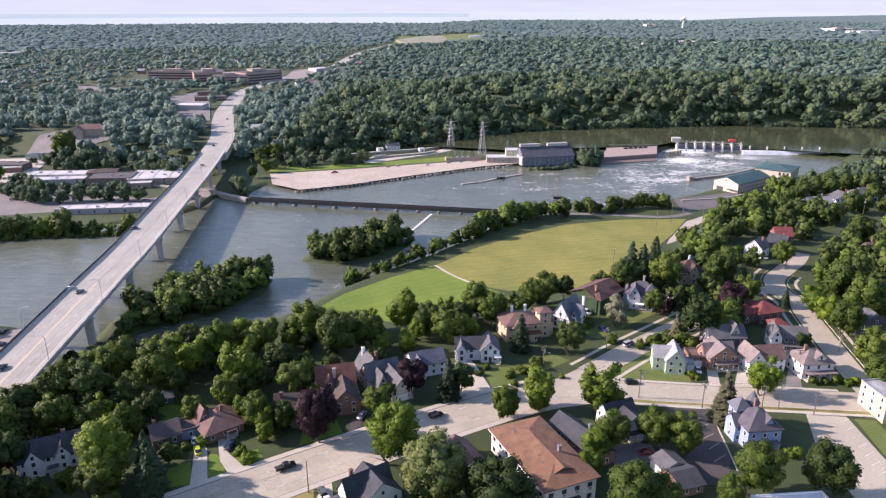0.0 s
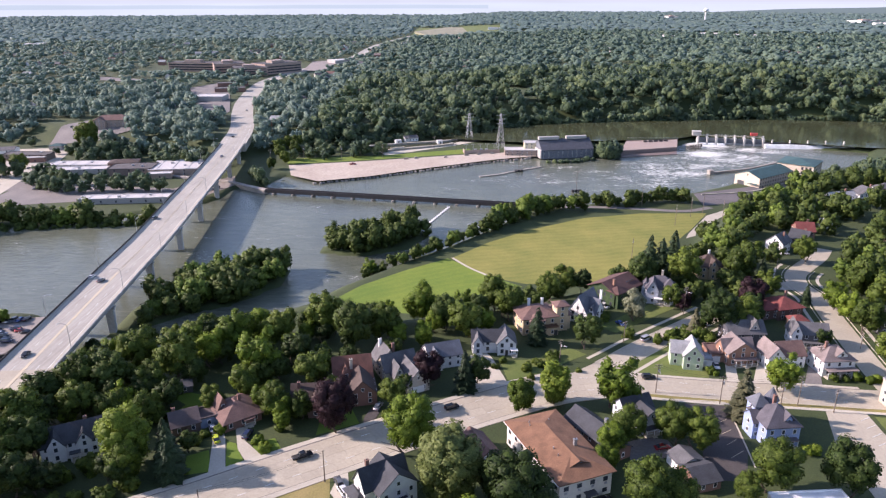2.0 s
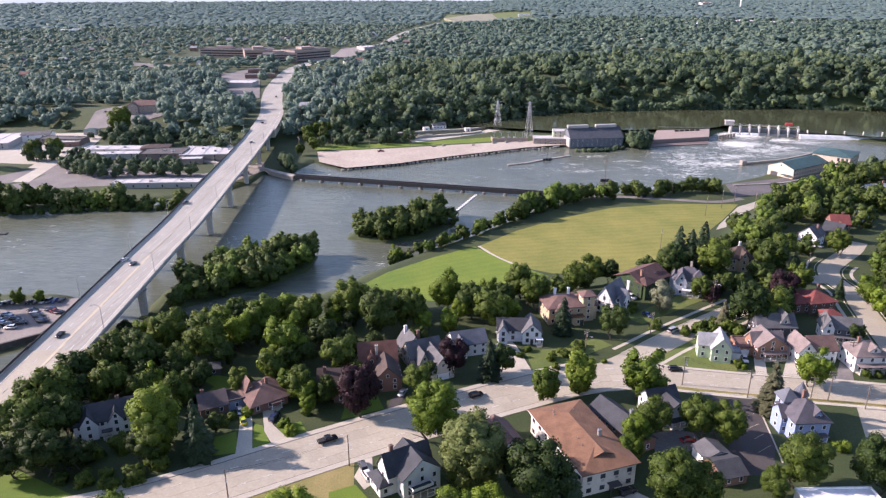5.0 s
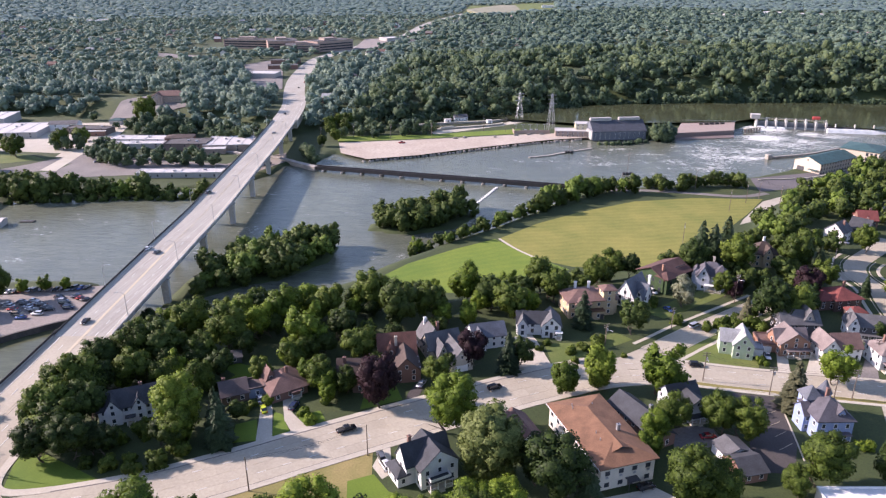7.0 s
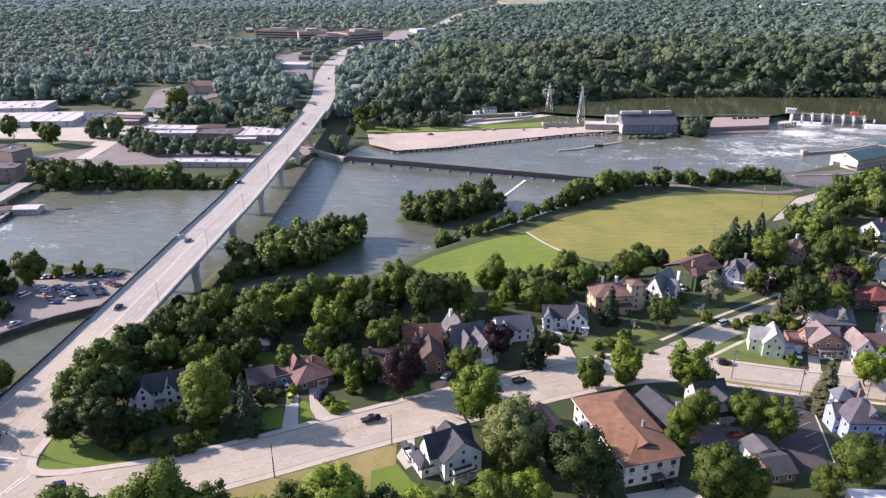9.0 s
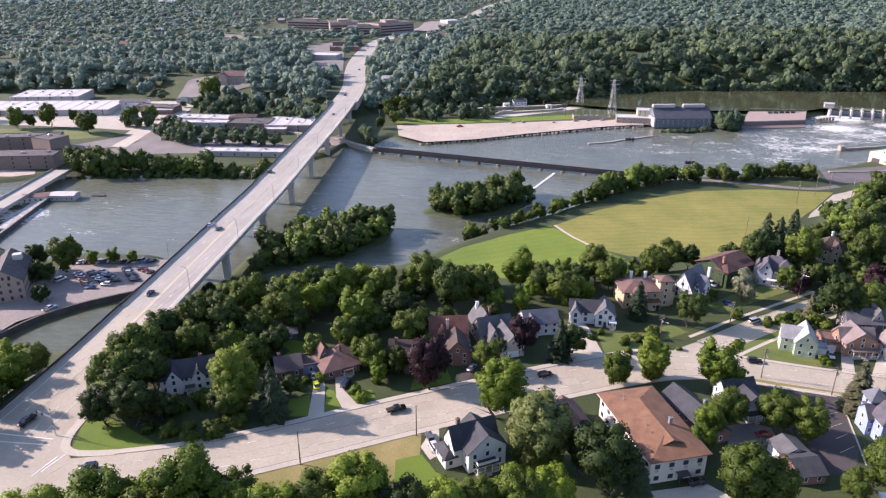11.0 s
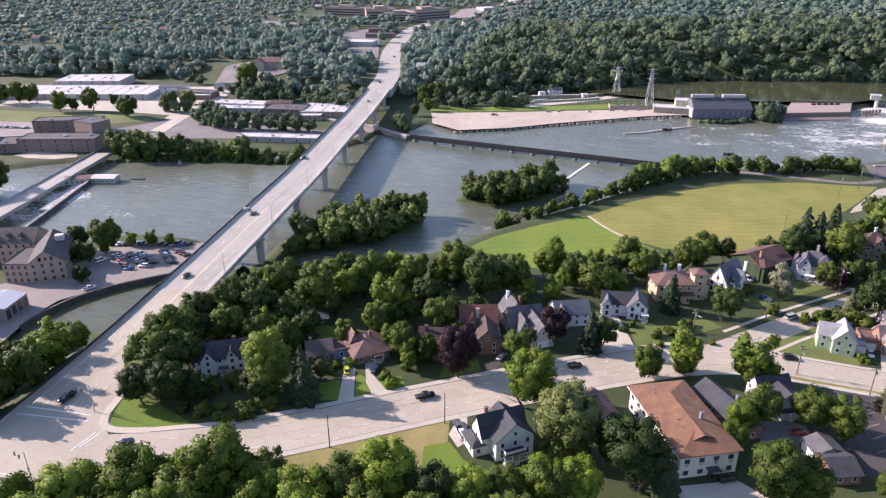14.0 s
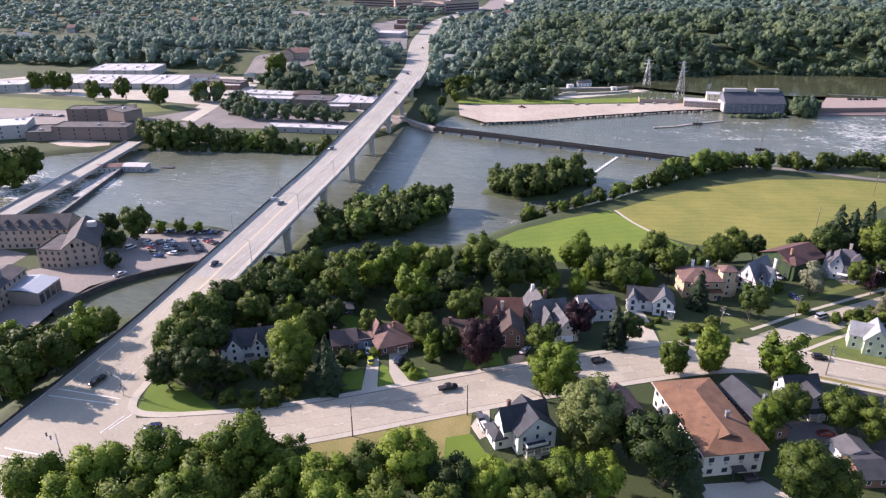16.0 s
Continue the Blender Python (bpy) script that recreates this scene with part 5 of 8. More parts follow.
for cx, cy in ((-5.0, 9.0), (0.2, 8.4)):
    chimney(th, cx, cy, 7.5, 11.0, M_TRIM)
door(th, 2.0, -2.4, D_DARK, 1.4)

x, y, w, a = 46.0, 250.6, 8.2, -37
th = house(x, y, w, a, "white house with a very steep blue-grey roof and black timbering")
wing(th, 0, 0, w, 12, 4.6, "y", 6.6, W_WHITE, S_SLATE, M_TRIM_DARK, sides="fl")
wing(th, w / 2 - 1.0, 3.0, 6.5, 6.5, 4.6, "x", 4.8, W_WHITE, S_SLATE, M_TRIM_DARK, sides="fr")
wing(th, w / 2 + 0.6, 2.2, 2.6, 3.0, 5.0, "y", 2.6, W_WHITE, S_SLATE, M_TRIM_DARK, sides="f")
for u in (-2.4, 0.0, 2.4):
    part("timber", boxed((u - 0.1, u + 0.1, -0.05, 0.0, 4.4, 6.6 + (1.6 if u == 0 else 0))), M_TRIM_DARK, th)
part("timber", boxed((-3.6, 3.6, -0.06, 0.0, 4.3, 4.5)), M_TRIM_DARK, th)
chimney(th, w / 2 + 1.0, 9, 6, 12.2, M_TRIM)

x, y, w, a = 69.6, 270.0, 19.5, 42
th = house(x, y, w, a, "ivy-covered house with a broad red-brown roof")
wing(th, 0, 0, w - 2, 13, 6.6, "x", 3.0, W_IVY, S_MAROON, M_TRIM_DARK, over=1.0)
wing(th, -w * 0.3, -1.5, 5.0, 5, 6.8, "hip", 2.0, W_IVY, S_MAROON, M_TRIM_DARK, over=0.8, sides="f")
part("roof_panel", boxed((2.0, 8.0, 2.2, 2.5, 8.1, 8.3)), M_PANE, th, "dark glazed roof panel")
chimney(th, -5.0, 3.5, 7, 11.0, W_ORANGE)

x, y, w, a = 83.1, 270.1, 11.7, -15
th = house(x, y, w, a, "grey Victorian house with steep slate roofs and white porch")
wing(th, 0, 0, w, 9, 6.2, "hip", 4.6, W_PALEBLUE, S_VIOLET)
wing(th, -w * 0.25, -1.4, 4.6, 6, 6.2, "y", 4.0, W_PALEBLUE, S_VIOLET, sides="f")
wing(th, w * 0.3, -1.0, 3.6, 4, 8.0, "hip", 3.2, W_PALEBLUE, S_VIOLET, sides="f")
wing(th, -w * 0.5, 3.0, 3.0, 5, 5.6, "y", 2.6, W_PALEBLUE, S_VIOLET, sides="l")
chimney(th, 0.4, 6, 9, 12.6, W_LIMESTONE)
porch(th, 1.2, -1.0, 6.5, 1.8, 2.8, M_TRIM, M_TRIM)

x, y, w, a = 113.6, 297.6, 10.5, 4
th = house(x, y, w, a, "tan brick house with a steep brown roof among trees")
wing(th, 0, 0, w, 9, 6, "hip", 4.5, W_TAN, S_DKBROWN)
wing(th, 0.5, -1.0, 4.2, 5, 6, "y", 3.4, W_TAN, S_DKBROWN, sides="f")
chimney(th, 0.5, 6, 8, 12, M_TRIM)

x, y, w, a = 78, 214.3, 10.6, -9
th = house(x, y, w, a, "pale green house with light grey gabled roof")
wing(th, w * 0.18, 0, w * 0.6, 9, 5.2, "y", 3.8, W_GREEN, S_LIGHT)
wing(th, -w * 0.2, 2.5, w * 0.6, 6, 5.2, "x", 3.0, W_GREEN, S_LIGHT, sides="fl")
wing(th, w / 2 + 1.6, 3.0, 3.4, 5, 2.8, "flat", 0, W_WHITE, S_LIGHT, bare=True)

x, y, w, a = 97.9, 217.9, 10.2, 9
th = house(x, y, w, a, "orange brick house with grey-pink gabled roof and porch")
wing(th, 0, 0, w, 9, 4.8, "y", 3.6, W_ORANGE, S_PINK)
wing(th, 0, 3.0, w + 1.0, 5, 4.8, "x", 3.0, W_ORANGE, S_PINK, sides="lr")
porch(th, 0.8, 0, w * 0.8, 1.9, 2.7, S_PINK, M_TRIM)
x, y, w, a = 89.7, 219.9, 4.8, -0
th = house(x, y, w, a, "small flat-roofed orange brick garage", "garage")
wing(th, 0, 0, w, 8, 3.0, "flat", 0, W_ORANGE, S_BROWN, sides="f")
part("garage_door", boxed((-1.4, 1.4, -0.08, 0.02, 0, 2.2)), M_TRIM, th)

x, y, w, a = 104.7, 231.9, 13.7, 4
th = house(x, y, w, a, "grey-roofed house with a tall pointed dormer")
wing(th, 0, 0, w, 9, 5.2, "x", 3.4, W_DARK, S_GREY)
wing(th, w * 0.22, 1.0, 4.4, 6, 5.6, "y", 4.4, W_LIMESTONE, S_GREY, sides="f")

x, y, w, a = 112, 215.7, 14, 8
th = house(x, y, w, a, "white house with sun-faded brown roof")
wing(th, w * 0.16, 0, w * 0.66, 8.5, 5, "x", 3.4, W_WHITE, S_BROWN)
wing(th, -w * 0.28, -0.5, w * 0.42, 9, 5, "y", 3.4, W_WHITE, S_PINK, sides="fl")

x, y, w, a = 127.4, 231.4, 12.0, -10
th = house(x, y, w, a, "charcoal house with grey roof and white window trim")
wing(th, 0, 0, w, 8, 5.4, "x", 3.0, W_DARK, S_GREY)
wing(th, -w / 2 + 1.0, -0.6, 3.6, 8, 5.4, "y", 3.4, W_WHITE, S_GREY, sides="fl")
porch(th, 1.0, 0, w * 0.6, 1.8, 2.6, S_GREY, M_TRIM)

x, y, w, a = 127.5, 211.4, 11.1, 6
th = house(x, y, w, a, "white foursquare house with pinkish hipped roof and porch")
wing(th, 0, 0, w, 9.5, 5.6, "hip", 3.8, W_WHITE, S_PINK)
wing(th, 1.0, 0.8, 3.6, 3, 7.4, "y", 1.4, W_WHITE, S_PINK, z0=5.8, sides="f")
porch(th, 0.4, 0, w * 0.95, 2.4, 2.9, S_PINK, M_TRIM)
chimney(th, -2.5, 5, 7, 10.5, W_BRICK)

x, y, w, a = 130.0, 255.2, 12.4, 15
th = house(x, y, w, a, "house with a broad dark red hipped roof")
wing(th, 0.8, 0, w - 1.6, 11, 4.8, "hip", 3.2, W_BROWN, S_RED, over=0.8)
wing(th, -w * 0.52, 2.0, 7.0, 8, 4.2, "hip", 2.4, W_BROWN, S_RED, over=0.7, sides="fl")
chimney(th, 3.0, 7.0, 6, 9.4, W_BRICK)
x, y, w, a = 131.6, 248.0, 6.2, 8
th = house(x, y, w, a, "small garage with dark red hipped roof", "garage")
wing(th, 0, 0, w, 5.0, 2.8, "hip", 1.8, W_BROWN, S_RED)

# pale blue Victorian house with turret
x, y, w, a = 91.5, 170.8, 10.0, 7
th = house(x, y, w, a, "pale blue Victorian house with grey roofs, turret and white trim")
wing(th, 0, 0, w, 10.5, 6.4, "hip", 4.4, W_BLUE, S_VIOLET)
part("dormer", roof_body(bmesh.new(), 0.6, 3.0, 0.9, 4.2, 8.2, "y", 1.5, 0.3), S_VIOLET, th)
part("dormer_front", wall_body(bmesh.new(), 0.8, 2.8, 1.0, 4.0, 8.2, "y", 1.3, 6.6), W_BLUE, th)
window(th, 1.8, 1.0, 7.3, 0, 0.9, 0.8, M_TRIM)
wing(th, -w / 2 - 0.4, 4.5, 2.0, 5.5, 5.6, "x", 2.4, W_BLUE, S_VIOLET, sides="fl")
bm = bmesh.new()
tube(bm, (1.6, 10.5, -0.3), (1.6, 10.5, 9.2), 1.9, 1.9, 10)
part("turret", bm, W_BLUE, th)
part("spire", tube(bmesh.new(), (1.6, 10.5, 9.2), (1.6, 10.5, 13.2), 2.3, 0.05, 10), S_SLATE, th, "pointed slate turret roof")
wing(th, -2.6, 7.5, 4.2, 4.6, 8.6, "hip", 3.2, W_BLUE, S_SLATE, sides="fl")
porch(th, -0.6, 0, w * 0.9, 1.8, 2.8, S_VIOLET, M_TRIM)
chimney(th, 0, 6.5, 9, 13.0, W_BRICK)

x, y, w, a = 42.6, 165.8, 8.2, 32
th = house(x, y, w, a, "narrow red brick house with charcoal roof")
wing(th, 0, 0, w, 15.5, 5.0, "y", 2.7, W_BRICK, S_DARK, sides="fl")
wing(th, 1.2, -3.2, 5.6, 3.6, 3.4, "y", 1.6, W_BRICK, S_DARK, sides="fl")
chimney(th, 1.6, 4.5, 6, 8.8, M_STEEL)

x, y, w, a = 56.2, 176.4, 8.6, 22
th = house(x, y, w, a, "pale grey house with dark gabled roofs behind trees")
W_PALEGREY = siding("pale_grey_siding", (0.5, 0.53, 0.56))
wing(th, 0, 0, w, 6, 4.6, "y", 2.8, W_PALEGREY, S_DARK, sides="flr")
wing(th, -0.6, 5.2, w + 1.2, 6.5, 4.8, "x", 3.2, W_PALEGREY, S_DARK, sides="lr")
porch(th, 0, 0, 5.4, 1.8, 2.6, S_DARK, M_TRIM)

x, y, w, a = 64.7, 151, 7.1, 18
th = house(x, y, w, a, "low red-brown garage with dark shingle roof", "garage")
wing(th, 0, 0, w, 9, 2.8, "x", 1.8, W_BRICK, S_DARK, sides="f")
x, y, w, a = 62.6, 158.7, 7.3, 20
th = house(x, y, w, a, "white garage with rounded grey roof", "garage")
wing(th, 0, 0, w, 6, 3, "y", 1.4, W_WHITE, S_GREY, sides="f")
part("garage_door", boxed((-1.5, 1.5, -0.08, 0.02, 0, 2.3)), M_TRIM_DARK, th)

x, y, w, a = 8.4, 158.4, 7.6, 26
th = house(x, y, w, a, "low house with brown roof beside the apartment block")
wing(th, 0, 0, w, 12, 3.4, "y", 2.6, W_WHITE, S_BROWN, sides="lr")
wing(th, -4.5, 10, 6, 6, 3.4, "hip", 2.4, W_WHITE, S_DKBROWN, sides="")

x, y, w, a = 140.2, 184.6, 13.0, 5
th = house(x, y, w, a, "beige flat-roofed commercial building at the corner", "building")
wing(th, 0, 0, w, 12, 8, "flat", 0, siding("beige_brick", (0.5, 0.42, 0.33)), S_LIGHT, every=3.5)
x, y, w, a = 86.9, 140.3, 18.7, 5
th = house(x, y, w, a, "low building with a white flat roof", "building")
wing(th, 0, 0, w, 6.0, 4, "flat", 0, W_CREAM, siding("white_membrane_roof", (0.78, 0.78, 0.77)), every=3.5)

for spec, label, wall, top, roof, rise, d in (
        ((156.7, 334.3, 8.8, -47), "white farmhouse-style house with grey gabled roof among trees", W_WHITE, S_GREY, "y", 4.0, 9),
        ((170, 339.5, 9, -43), "house with a dark slate roof among trees", W_DARK, S_DARK, "x", 4.0, 9),
        ((181, 352.8, 9, -6), "house with a bright red-brown roof among trees", W_BRICK, S_RED, "x", 3.6, 9),
        ((234, 417.5, 16.2, 9), "white house with pale roof on the wooded slope", W_WHITE, S_LIGHT, "x", 3.2, 9),
        ((255.2, 428.2, 15.3, 10), "white gabled house on the wooded slope", W_WHITE, S_GREY, "y", 3.6, 9),
        ((276, 440.9, 15.9, 11), "white house with grey roof and wide windows", W_WHITE, S_GREY, "hip", 3.4, 9),
        ((214.3, 328.2, 11.8, 8), "brown-roofed house half hidden by trees", W_BROWN, S_BROWN, "hip", 3.4, 9),
        ((165.4, 243.1, 13.6, 4), "charcoal house with grey roof under tall trees", W_DARK, S_GREY, "y", 4.2, 10),
        ((204.8, 373.7, 7.1, 18), "small white house between trees", W_WHITE, S_LIGHT, "y", 2.4, 6)):
    x, y, w, a = spec
    th = house(x, y, w, a, label)
    wing(th, 0, 0, w, d, 5.2 if d > 6 else 3.6, roof, rise, wall, top)
    if d > 8:
        chimney(th, w * 0.2, d * 0.6, 6, 10.0, W_BRICK)
for spec in ((-95.5, 191.6, 9.8, 11), (-88.2, 194.8, 4.6, 25), (-89.6, 195.1, 4.8, 8)):
    x, y, w, a = spec
    th = house(x, y, w, a, "grey garden shed under trees", "shed")
    wing(th, 0, 0, w, 4, 2.4, "x", 1.0, W_DARK, S_GREY, sides="f")

# ---- river works and the mills ----
W_MILL, W_MILLBRICK, R_WHITE, R_GREY, R_TEAL = siding("cream_mill_brick", (0.37, 0.3, 0.24)), siding("brown_mill_brick", (0.20, 0.15, 0.13)), siding("white_flat_roof", (0.54, 0.52, 0.49)), shingles("tar_roof", (0.098, 0.092, 0.09)), shingles("teal_metal_roof", (0.045, 0.115, 0.12))
W_HOSPITAL = siding("pale_hospital_brick", (0.33, 0.24, 0.2))
W_METAL, W_PINK, R_SLATE = siding("pale_metal_cladding", (0.4, 0.385, 0.36)), siding("pinkish_concrete", (0.36, 0.28, 0.23)), shingles("dark_slate_roof", (0.07, 0.08, 0.1))


def building(name, x, y, turn, z, label, category="building"):
    return thing(name, x, y, z, turn, label, category, "buildings by the river")


# dark railway bridge low over the water
A, B = Vector((-142.1, 493.1)), Vector((47.6, 457.6))
rb = thing("railway_bridge", A.x, A.y, -12, math.degrees(math.atan2(B.y - A.y, B.x - A.x)), "low dark steel railway bridge on short stone piers", "bridge")
LEN = (B - A).length
part("deck", boxed((0, LEN, -1.9, 1.9, -0.35, 0.0)), M_RAIL_DARK, rb)
# girder depth also stands in for the shadow beneath the bridge
for yy in (-1.9, 1.9):
    part("girder", boxed((0, LEN, yy - 0.22, yy + 0.22, -1.5, 1.1)), M_RAIL_DARK, rb, "riveted plate girder, deepened to take in the shadow below")
for yy in (-0.72, 0.72):
    part("rail", boxed((0, LEN, yy - 0.05, yy + 0.05, 0.0, 0.16)), M_STEEL, rb)
pier0 = None
for k in range(13):
    u = 6 + (LEN - 12) * k / 12
    if pier0 is None:
        pier0 = part("pier", boxed((-0.9, 0.9, -2.8, 2.6, -5.5, -1.5), bevel=0.25), M_STONE, rb, "stubby dark stone pier")
        pier0.matrix_basis = pose(u, 0, 0)
    else:
        same_part(pier0, rb, pose(u, 0, 0))
tagged(part("railway_track", ribbon(bmesh.new(), curve_through([tuple(B), (82.9, 457.6), (120.3, 453.5), (155.8, 457.6), (212, 493.1), (266.4, 521.5)], 5), 2.2, -2.2, -14, -11.6), M_STONE),
       "railway track on grey ballast along the meadow", "track", kind="structure")
tagged(part("railway_track", ribbon(bmesh.new(), curve_through([tuple(A), (-160, 505), (-185, 520), (-260, 545)], 5), 2.2, -2.2, -15, -11.8), M_STONE), "railway track on grey ballast past the bridge piers", "track", kind="structure")

# floating boom by the wooded island
a, b = Vector((-20.4, 422.8)), Vector((-7.8, 462.4))
boom = thing("floating_boom", a.x, a.y, WATER, math.degrees(math.atan2(b.y - a.y, b.x - a.x)), "white floating boom of drums beside a walkway", "boom")
LEN = (b - a).length
part("walkway", boxed((0, LEN, -0.35, 0.35, 0.25, 0.42)), M_TRIM, boom)
for k in range(12):
    part("float", tube(bmesh.new(), (LEN * (k + 0.5) / 12, -1.0, 0.1), (LEN * (k + 0.5) / 12, 1.0, 0.1), 0.55, 0.55, 8), M_TRIM, boom)
wall = tagged(part("breakwater", ribbon(bmesh.new(), curve_through([(15, 548.3), (30.3, 556), (45, 567.9), (67.8, 584.5)], 6), 1.2, -1.2, -18, -14.3), M_STONE), "low stone breakwater in the river", "breakwater", kind="structure")

quay = thing("quay_edge", 0, 0, WATER, 0, "ragged dark stone edge below the sandy fill", "quay")
edge_line = curve_through([(-112, 523), (-69, 545), (-25, 571), (22, 599.5), (62, 618)], 3.4)
rock_rng = random.Random(8)
bm = boxed((-1.2, 1.2, -0.9, 0.9, -1.5, 1.3), bevel=0.35)
rock = part("boulder", bm, M_STONE, quay)
rock.matrix_basis = pose(-113, 523, 0, 0, 0, 20)
for q, nn in edge_line:
    same_part(rock, quay, pose(q.x + rock_rng.uniform(-0.8, 0.8), q.y - 1.0 + rock_rng.uniform(-0.8, 0.8), rock_rng.uniform(-0.4, 0.3), rock_rng.uniform(-12, 12), rock_rng.uniform(-12, 12), rock_rng.uniform(0, 180)))

# poles standing in the river on round caissons
for spec in ((85.3, 504.3), (47.8, 567.5)):
    th = thing("river_pole", *spec, WATER, 8, "tall wooden power pole on dark round caissons in the river", "pole", "power poles")
    for k in (-2.6, 0, 2.6):
        part("caisson", tube(bmesh.new(), (k, 0, -4), (k, 0, 1.9), 1.25, 1.15, 12), M_RAIL_DARK, th)
    part("pole", tube(bmesh.new(), (0, 0, 1.9), (0, 0, 16.5), 0.22, 0.15), M_WOOD_POLE, th)
    part("crossarm", boxed((-2.2, 2.2, -0.12, 0.12, 15.2, 15.5)), M_WOOD_POLE, th)


def lattice_tower(x, y, z, h, label):
    th = thing("pylon", x, y, z, 20, label, "pylon", "pylons")
    for sx in (-1, 1):
        for sy in (-1, 1):
            part("leg", tube(bmesh.new(), (sx * 3.2, sy * 3.2, 0), (sx * 0.5, sy * 0.5, h), 0.16, 0.1, 5), M_STEEL, th)
    for k in range(7):
        f0, f1 = k / 7, (k + 1) / 7
        r0, r1 = 3.2 - 2.7 * f0, 3.2 - 2.7 * f1
        bm = bmesh.new()
        for (ax, ay), (bx, by) in (((-1, -1), (1, -1)), ((1, -1), (1, 1)), ((1, 1), (-1, 1)), ((-1, 1), (-1, -1))):
            tube(bm, (ax * r0, ay * r0, h * f0), (bx * r1, by * r1, h * f1), 0.09, 0.09, 4)
            tube(bm, (bx * r0, by * r0, h * f0), (ax * r1, ay * r1, h * f1), 0.09, 0.09, 4)
        part("bracing", bm, M_STEEL, th)
    for f in (0.72, 0.84, 0.95):
        part("crossarm", boxed((-4.5, 4.5, -0.2, 0.2, h * f, h * f + 0.3)), M_STEEL, th)
    return th


lattice_tower(36.6, 650.5, FLATS, 33, "tall grey lattice pylon behind the power house")
lattice_tower(7.9, 692.3, FLATS, 27, "grey lattice pylon near the trees")

# power house
x, y, w, a = 94.8, 618, 47.9, 12
th = building("power_house", x, y, a, -14, "dark-roofed brick power house with two roof vents by the river", "power house")
wing(th, 0, 0, w, 24, 7.5, "x", 7.5, siding("slate_blue_cladding", (0.13, 0.145, 0.17)), R_SLATE, every=4.0, sides="fl")
for cx in (-w * 0.3, w * 0.24):
    part("roof_vent", boxed((cx - w * 0.2, cx + w * 0.2, 10.2, 13.8, 14.6, 17.4), bevel=0.3), W_METAL, th, "long pale metal roof vent")
part("wall", boxed((-w / 2 - 1.2, -w / 2, 0, 24, 0, 7.4)), W_METAL, th, "pale end wall")
x, y, w, a = 54.7, 617.9, 30.4, -0
th = building("pump_house", x, y, a, -14, "low concrete pump house with cream upper floor", "building")
wing(th, 0, 4, w, 14, 5.5, "flat", 0, W_PINK, R_WHITE, every=4.0, sides="f")
wing(th, w * 0.3, 12, w * 0.42, 12, 10.5, "flat", 0, siding("cream_block", (0.6, 0.55, 0.38)), R_WHITE, every=3.5, sides="f")
x, y, w, a = 19.1, 630.1, 32.5, 9
th = building("transformer_yard", x, y, a, FLATS, "small substation with concrete walls and steel frames", "substation")
part("wall", boxed((-w / 2, w / 2, 0, 0.4, 0, 3.2), (-w / 2, -w / 2 + 0.4, 0.4, 10, 0, 3.2)), W_PINK, th)
for k in range(5):
    part("frame", boxed((-w / 2 + 2 + k * w / 5, -w / 2 + 2.3 + k * w / 5, 4, 4.3, 0, 8), (-w / 2 + k * w / 5, -w / 2 + 4 + k * w / 5, 4, 4.3, 7.6, 8)), M_STEEL, th)
for k in range(3):
    part("transformer", boxed((-6 + k * 5, -3.6 + k * 5, 5, 7.5, 0, 3), bevel=0.2), M_STEEL, th)
sheet("ground", [(-74.8, 635.1), (-13.5, 692.3), (29.9, 723), (34.9, 704.3), (-7.6, 663.9), (-67.8, 617.9)], FLATS + 0.06, M_WALK, "pale gravel road by the old lock", "road")
for pts in ([(-98, 650), (-57, 668), (-17, 682), (14, 708)], [(-72, 631), (-55, 643.5), (-16.5, 662), (-8, 671)]):
    lock = thing("lock_wall", 0, 0, FLATS, 0, "long dark stone lock wall with pale coping", "lock wall", "lock walls")
    line = curve_through(pts, 8)
    part("wall", ribbon(bmesh.new(), line, 1.0, -1.0, -2, 1.4), M_STONE, lock)
    part("coping", ribbon(bmesh.new(), line, 1.2, -1.2, 1.4, 1.8), M_WALK, lock)
sheet("water", [(-92, 646), (-72, 634), (-56, 645), (-17, 664), (-10, 672), (6, 698), (-17, 680), (-57, 666)], FLATS + 0.1, M_POND, "still dark water in the old lock", "water", thick=0.2)
lock_gate = thing("lock_gate", -64, 638, FLATS, 34, "pale grey lock gate with a footway", "lock gate")
part("leaf", boxed((-1.0, 13, -0.4, 0.4, 0, 2.6)), M_PIER, lock_gate)
part("footway", boxed((-1.0, 13, -0.8, 0.8, 2.6, 2.8)), M_WALK, lock_gate)
part("rail", boxed((-1.0, 13, 0.7, 0.8, 3.6, 3.7)), M_STEEL, lock_gate)
for x, y, w, label in ((-60, 668.5, 6, "small white lock hut with a flat roof"), (-20, 668, 5, "small tan lock hut beside the wall")):
    th = building("hut", x, y, 22, FLATS + 1.2, label, "hut")
    part("wall", boxed((-w / 2, w / 2, 0, 4, 0, 2.8)), W_WHITE, th)
    part("roof", boxed((-w / 2 - 0.3, w / 2 + 0.3, -0.3, 4.3, 2.8, 3.1), bevel=0.05), R_WHITE, th)
    door(th, 0, 0, D_DARK)
for x, y, turn in ((5, 620, 12), (16, 625, 40), (-14, 612, 80), (-48, 603, 5), (-40, 607, 60), (28, 628, 20)):
    pallet = thing("material_stack", x, y, FLATS + 0.1, turn, "low stack of timber and rubble on the sandy fill", "stack", "stacks")
    part("stack", boxed((-2.2, 2.2, -0.8, 0.8, 0, 0.9), (-1.6, 1.4, -0.6, 0.6, 0.9, 1.4), bevel=0.1), M_STONE, pallet)
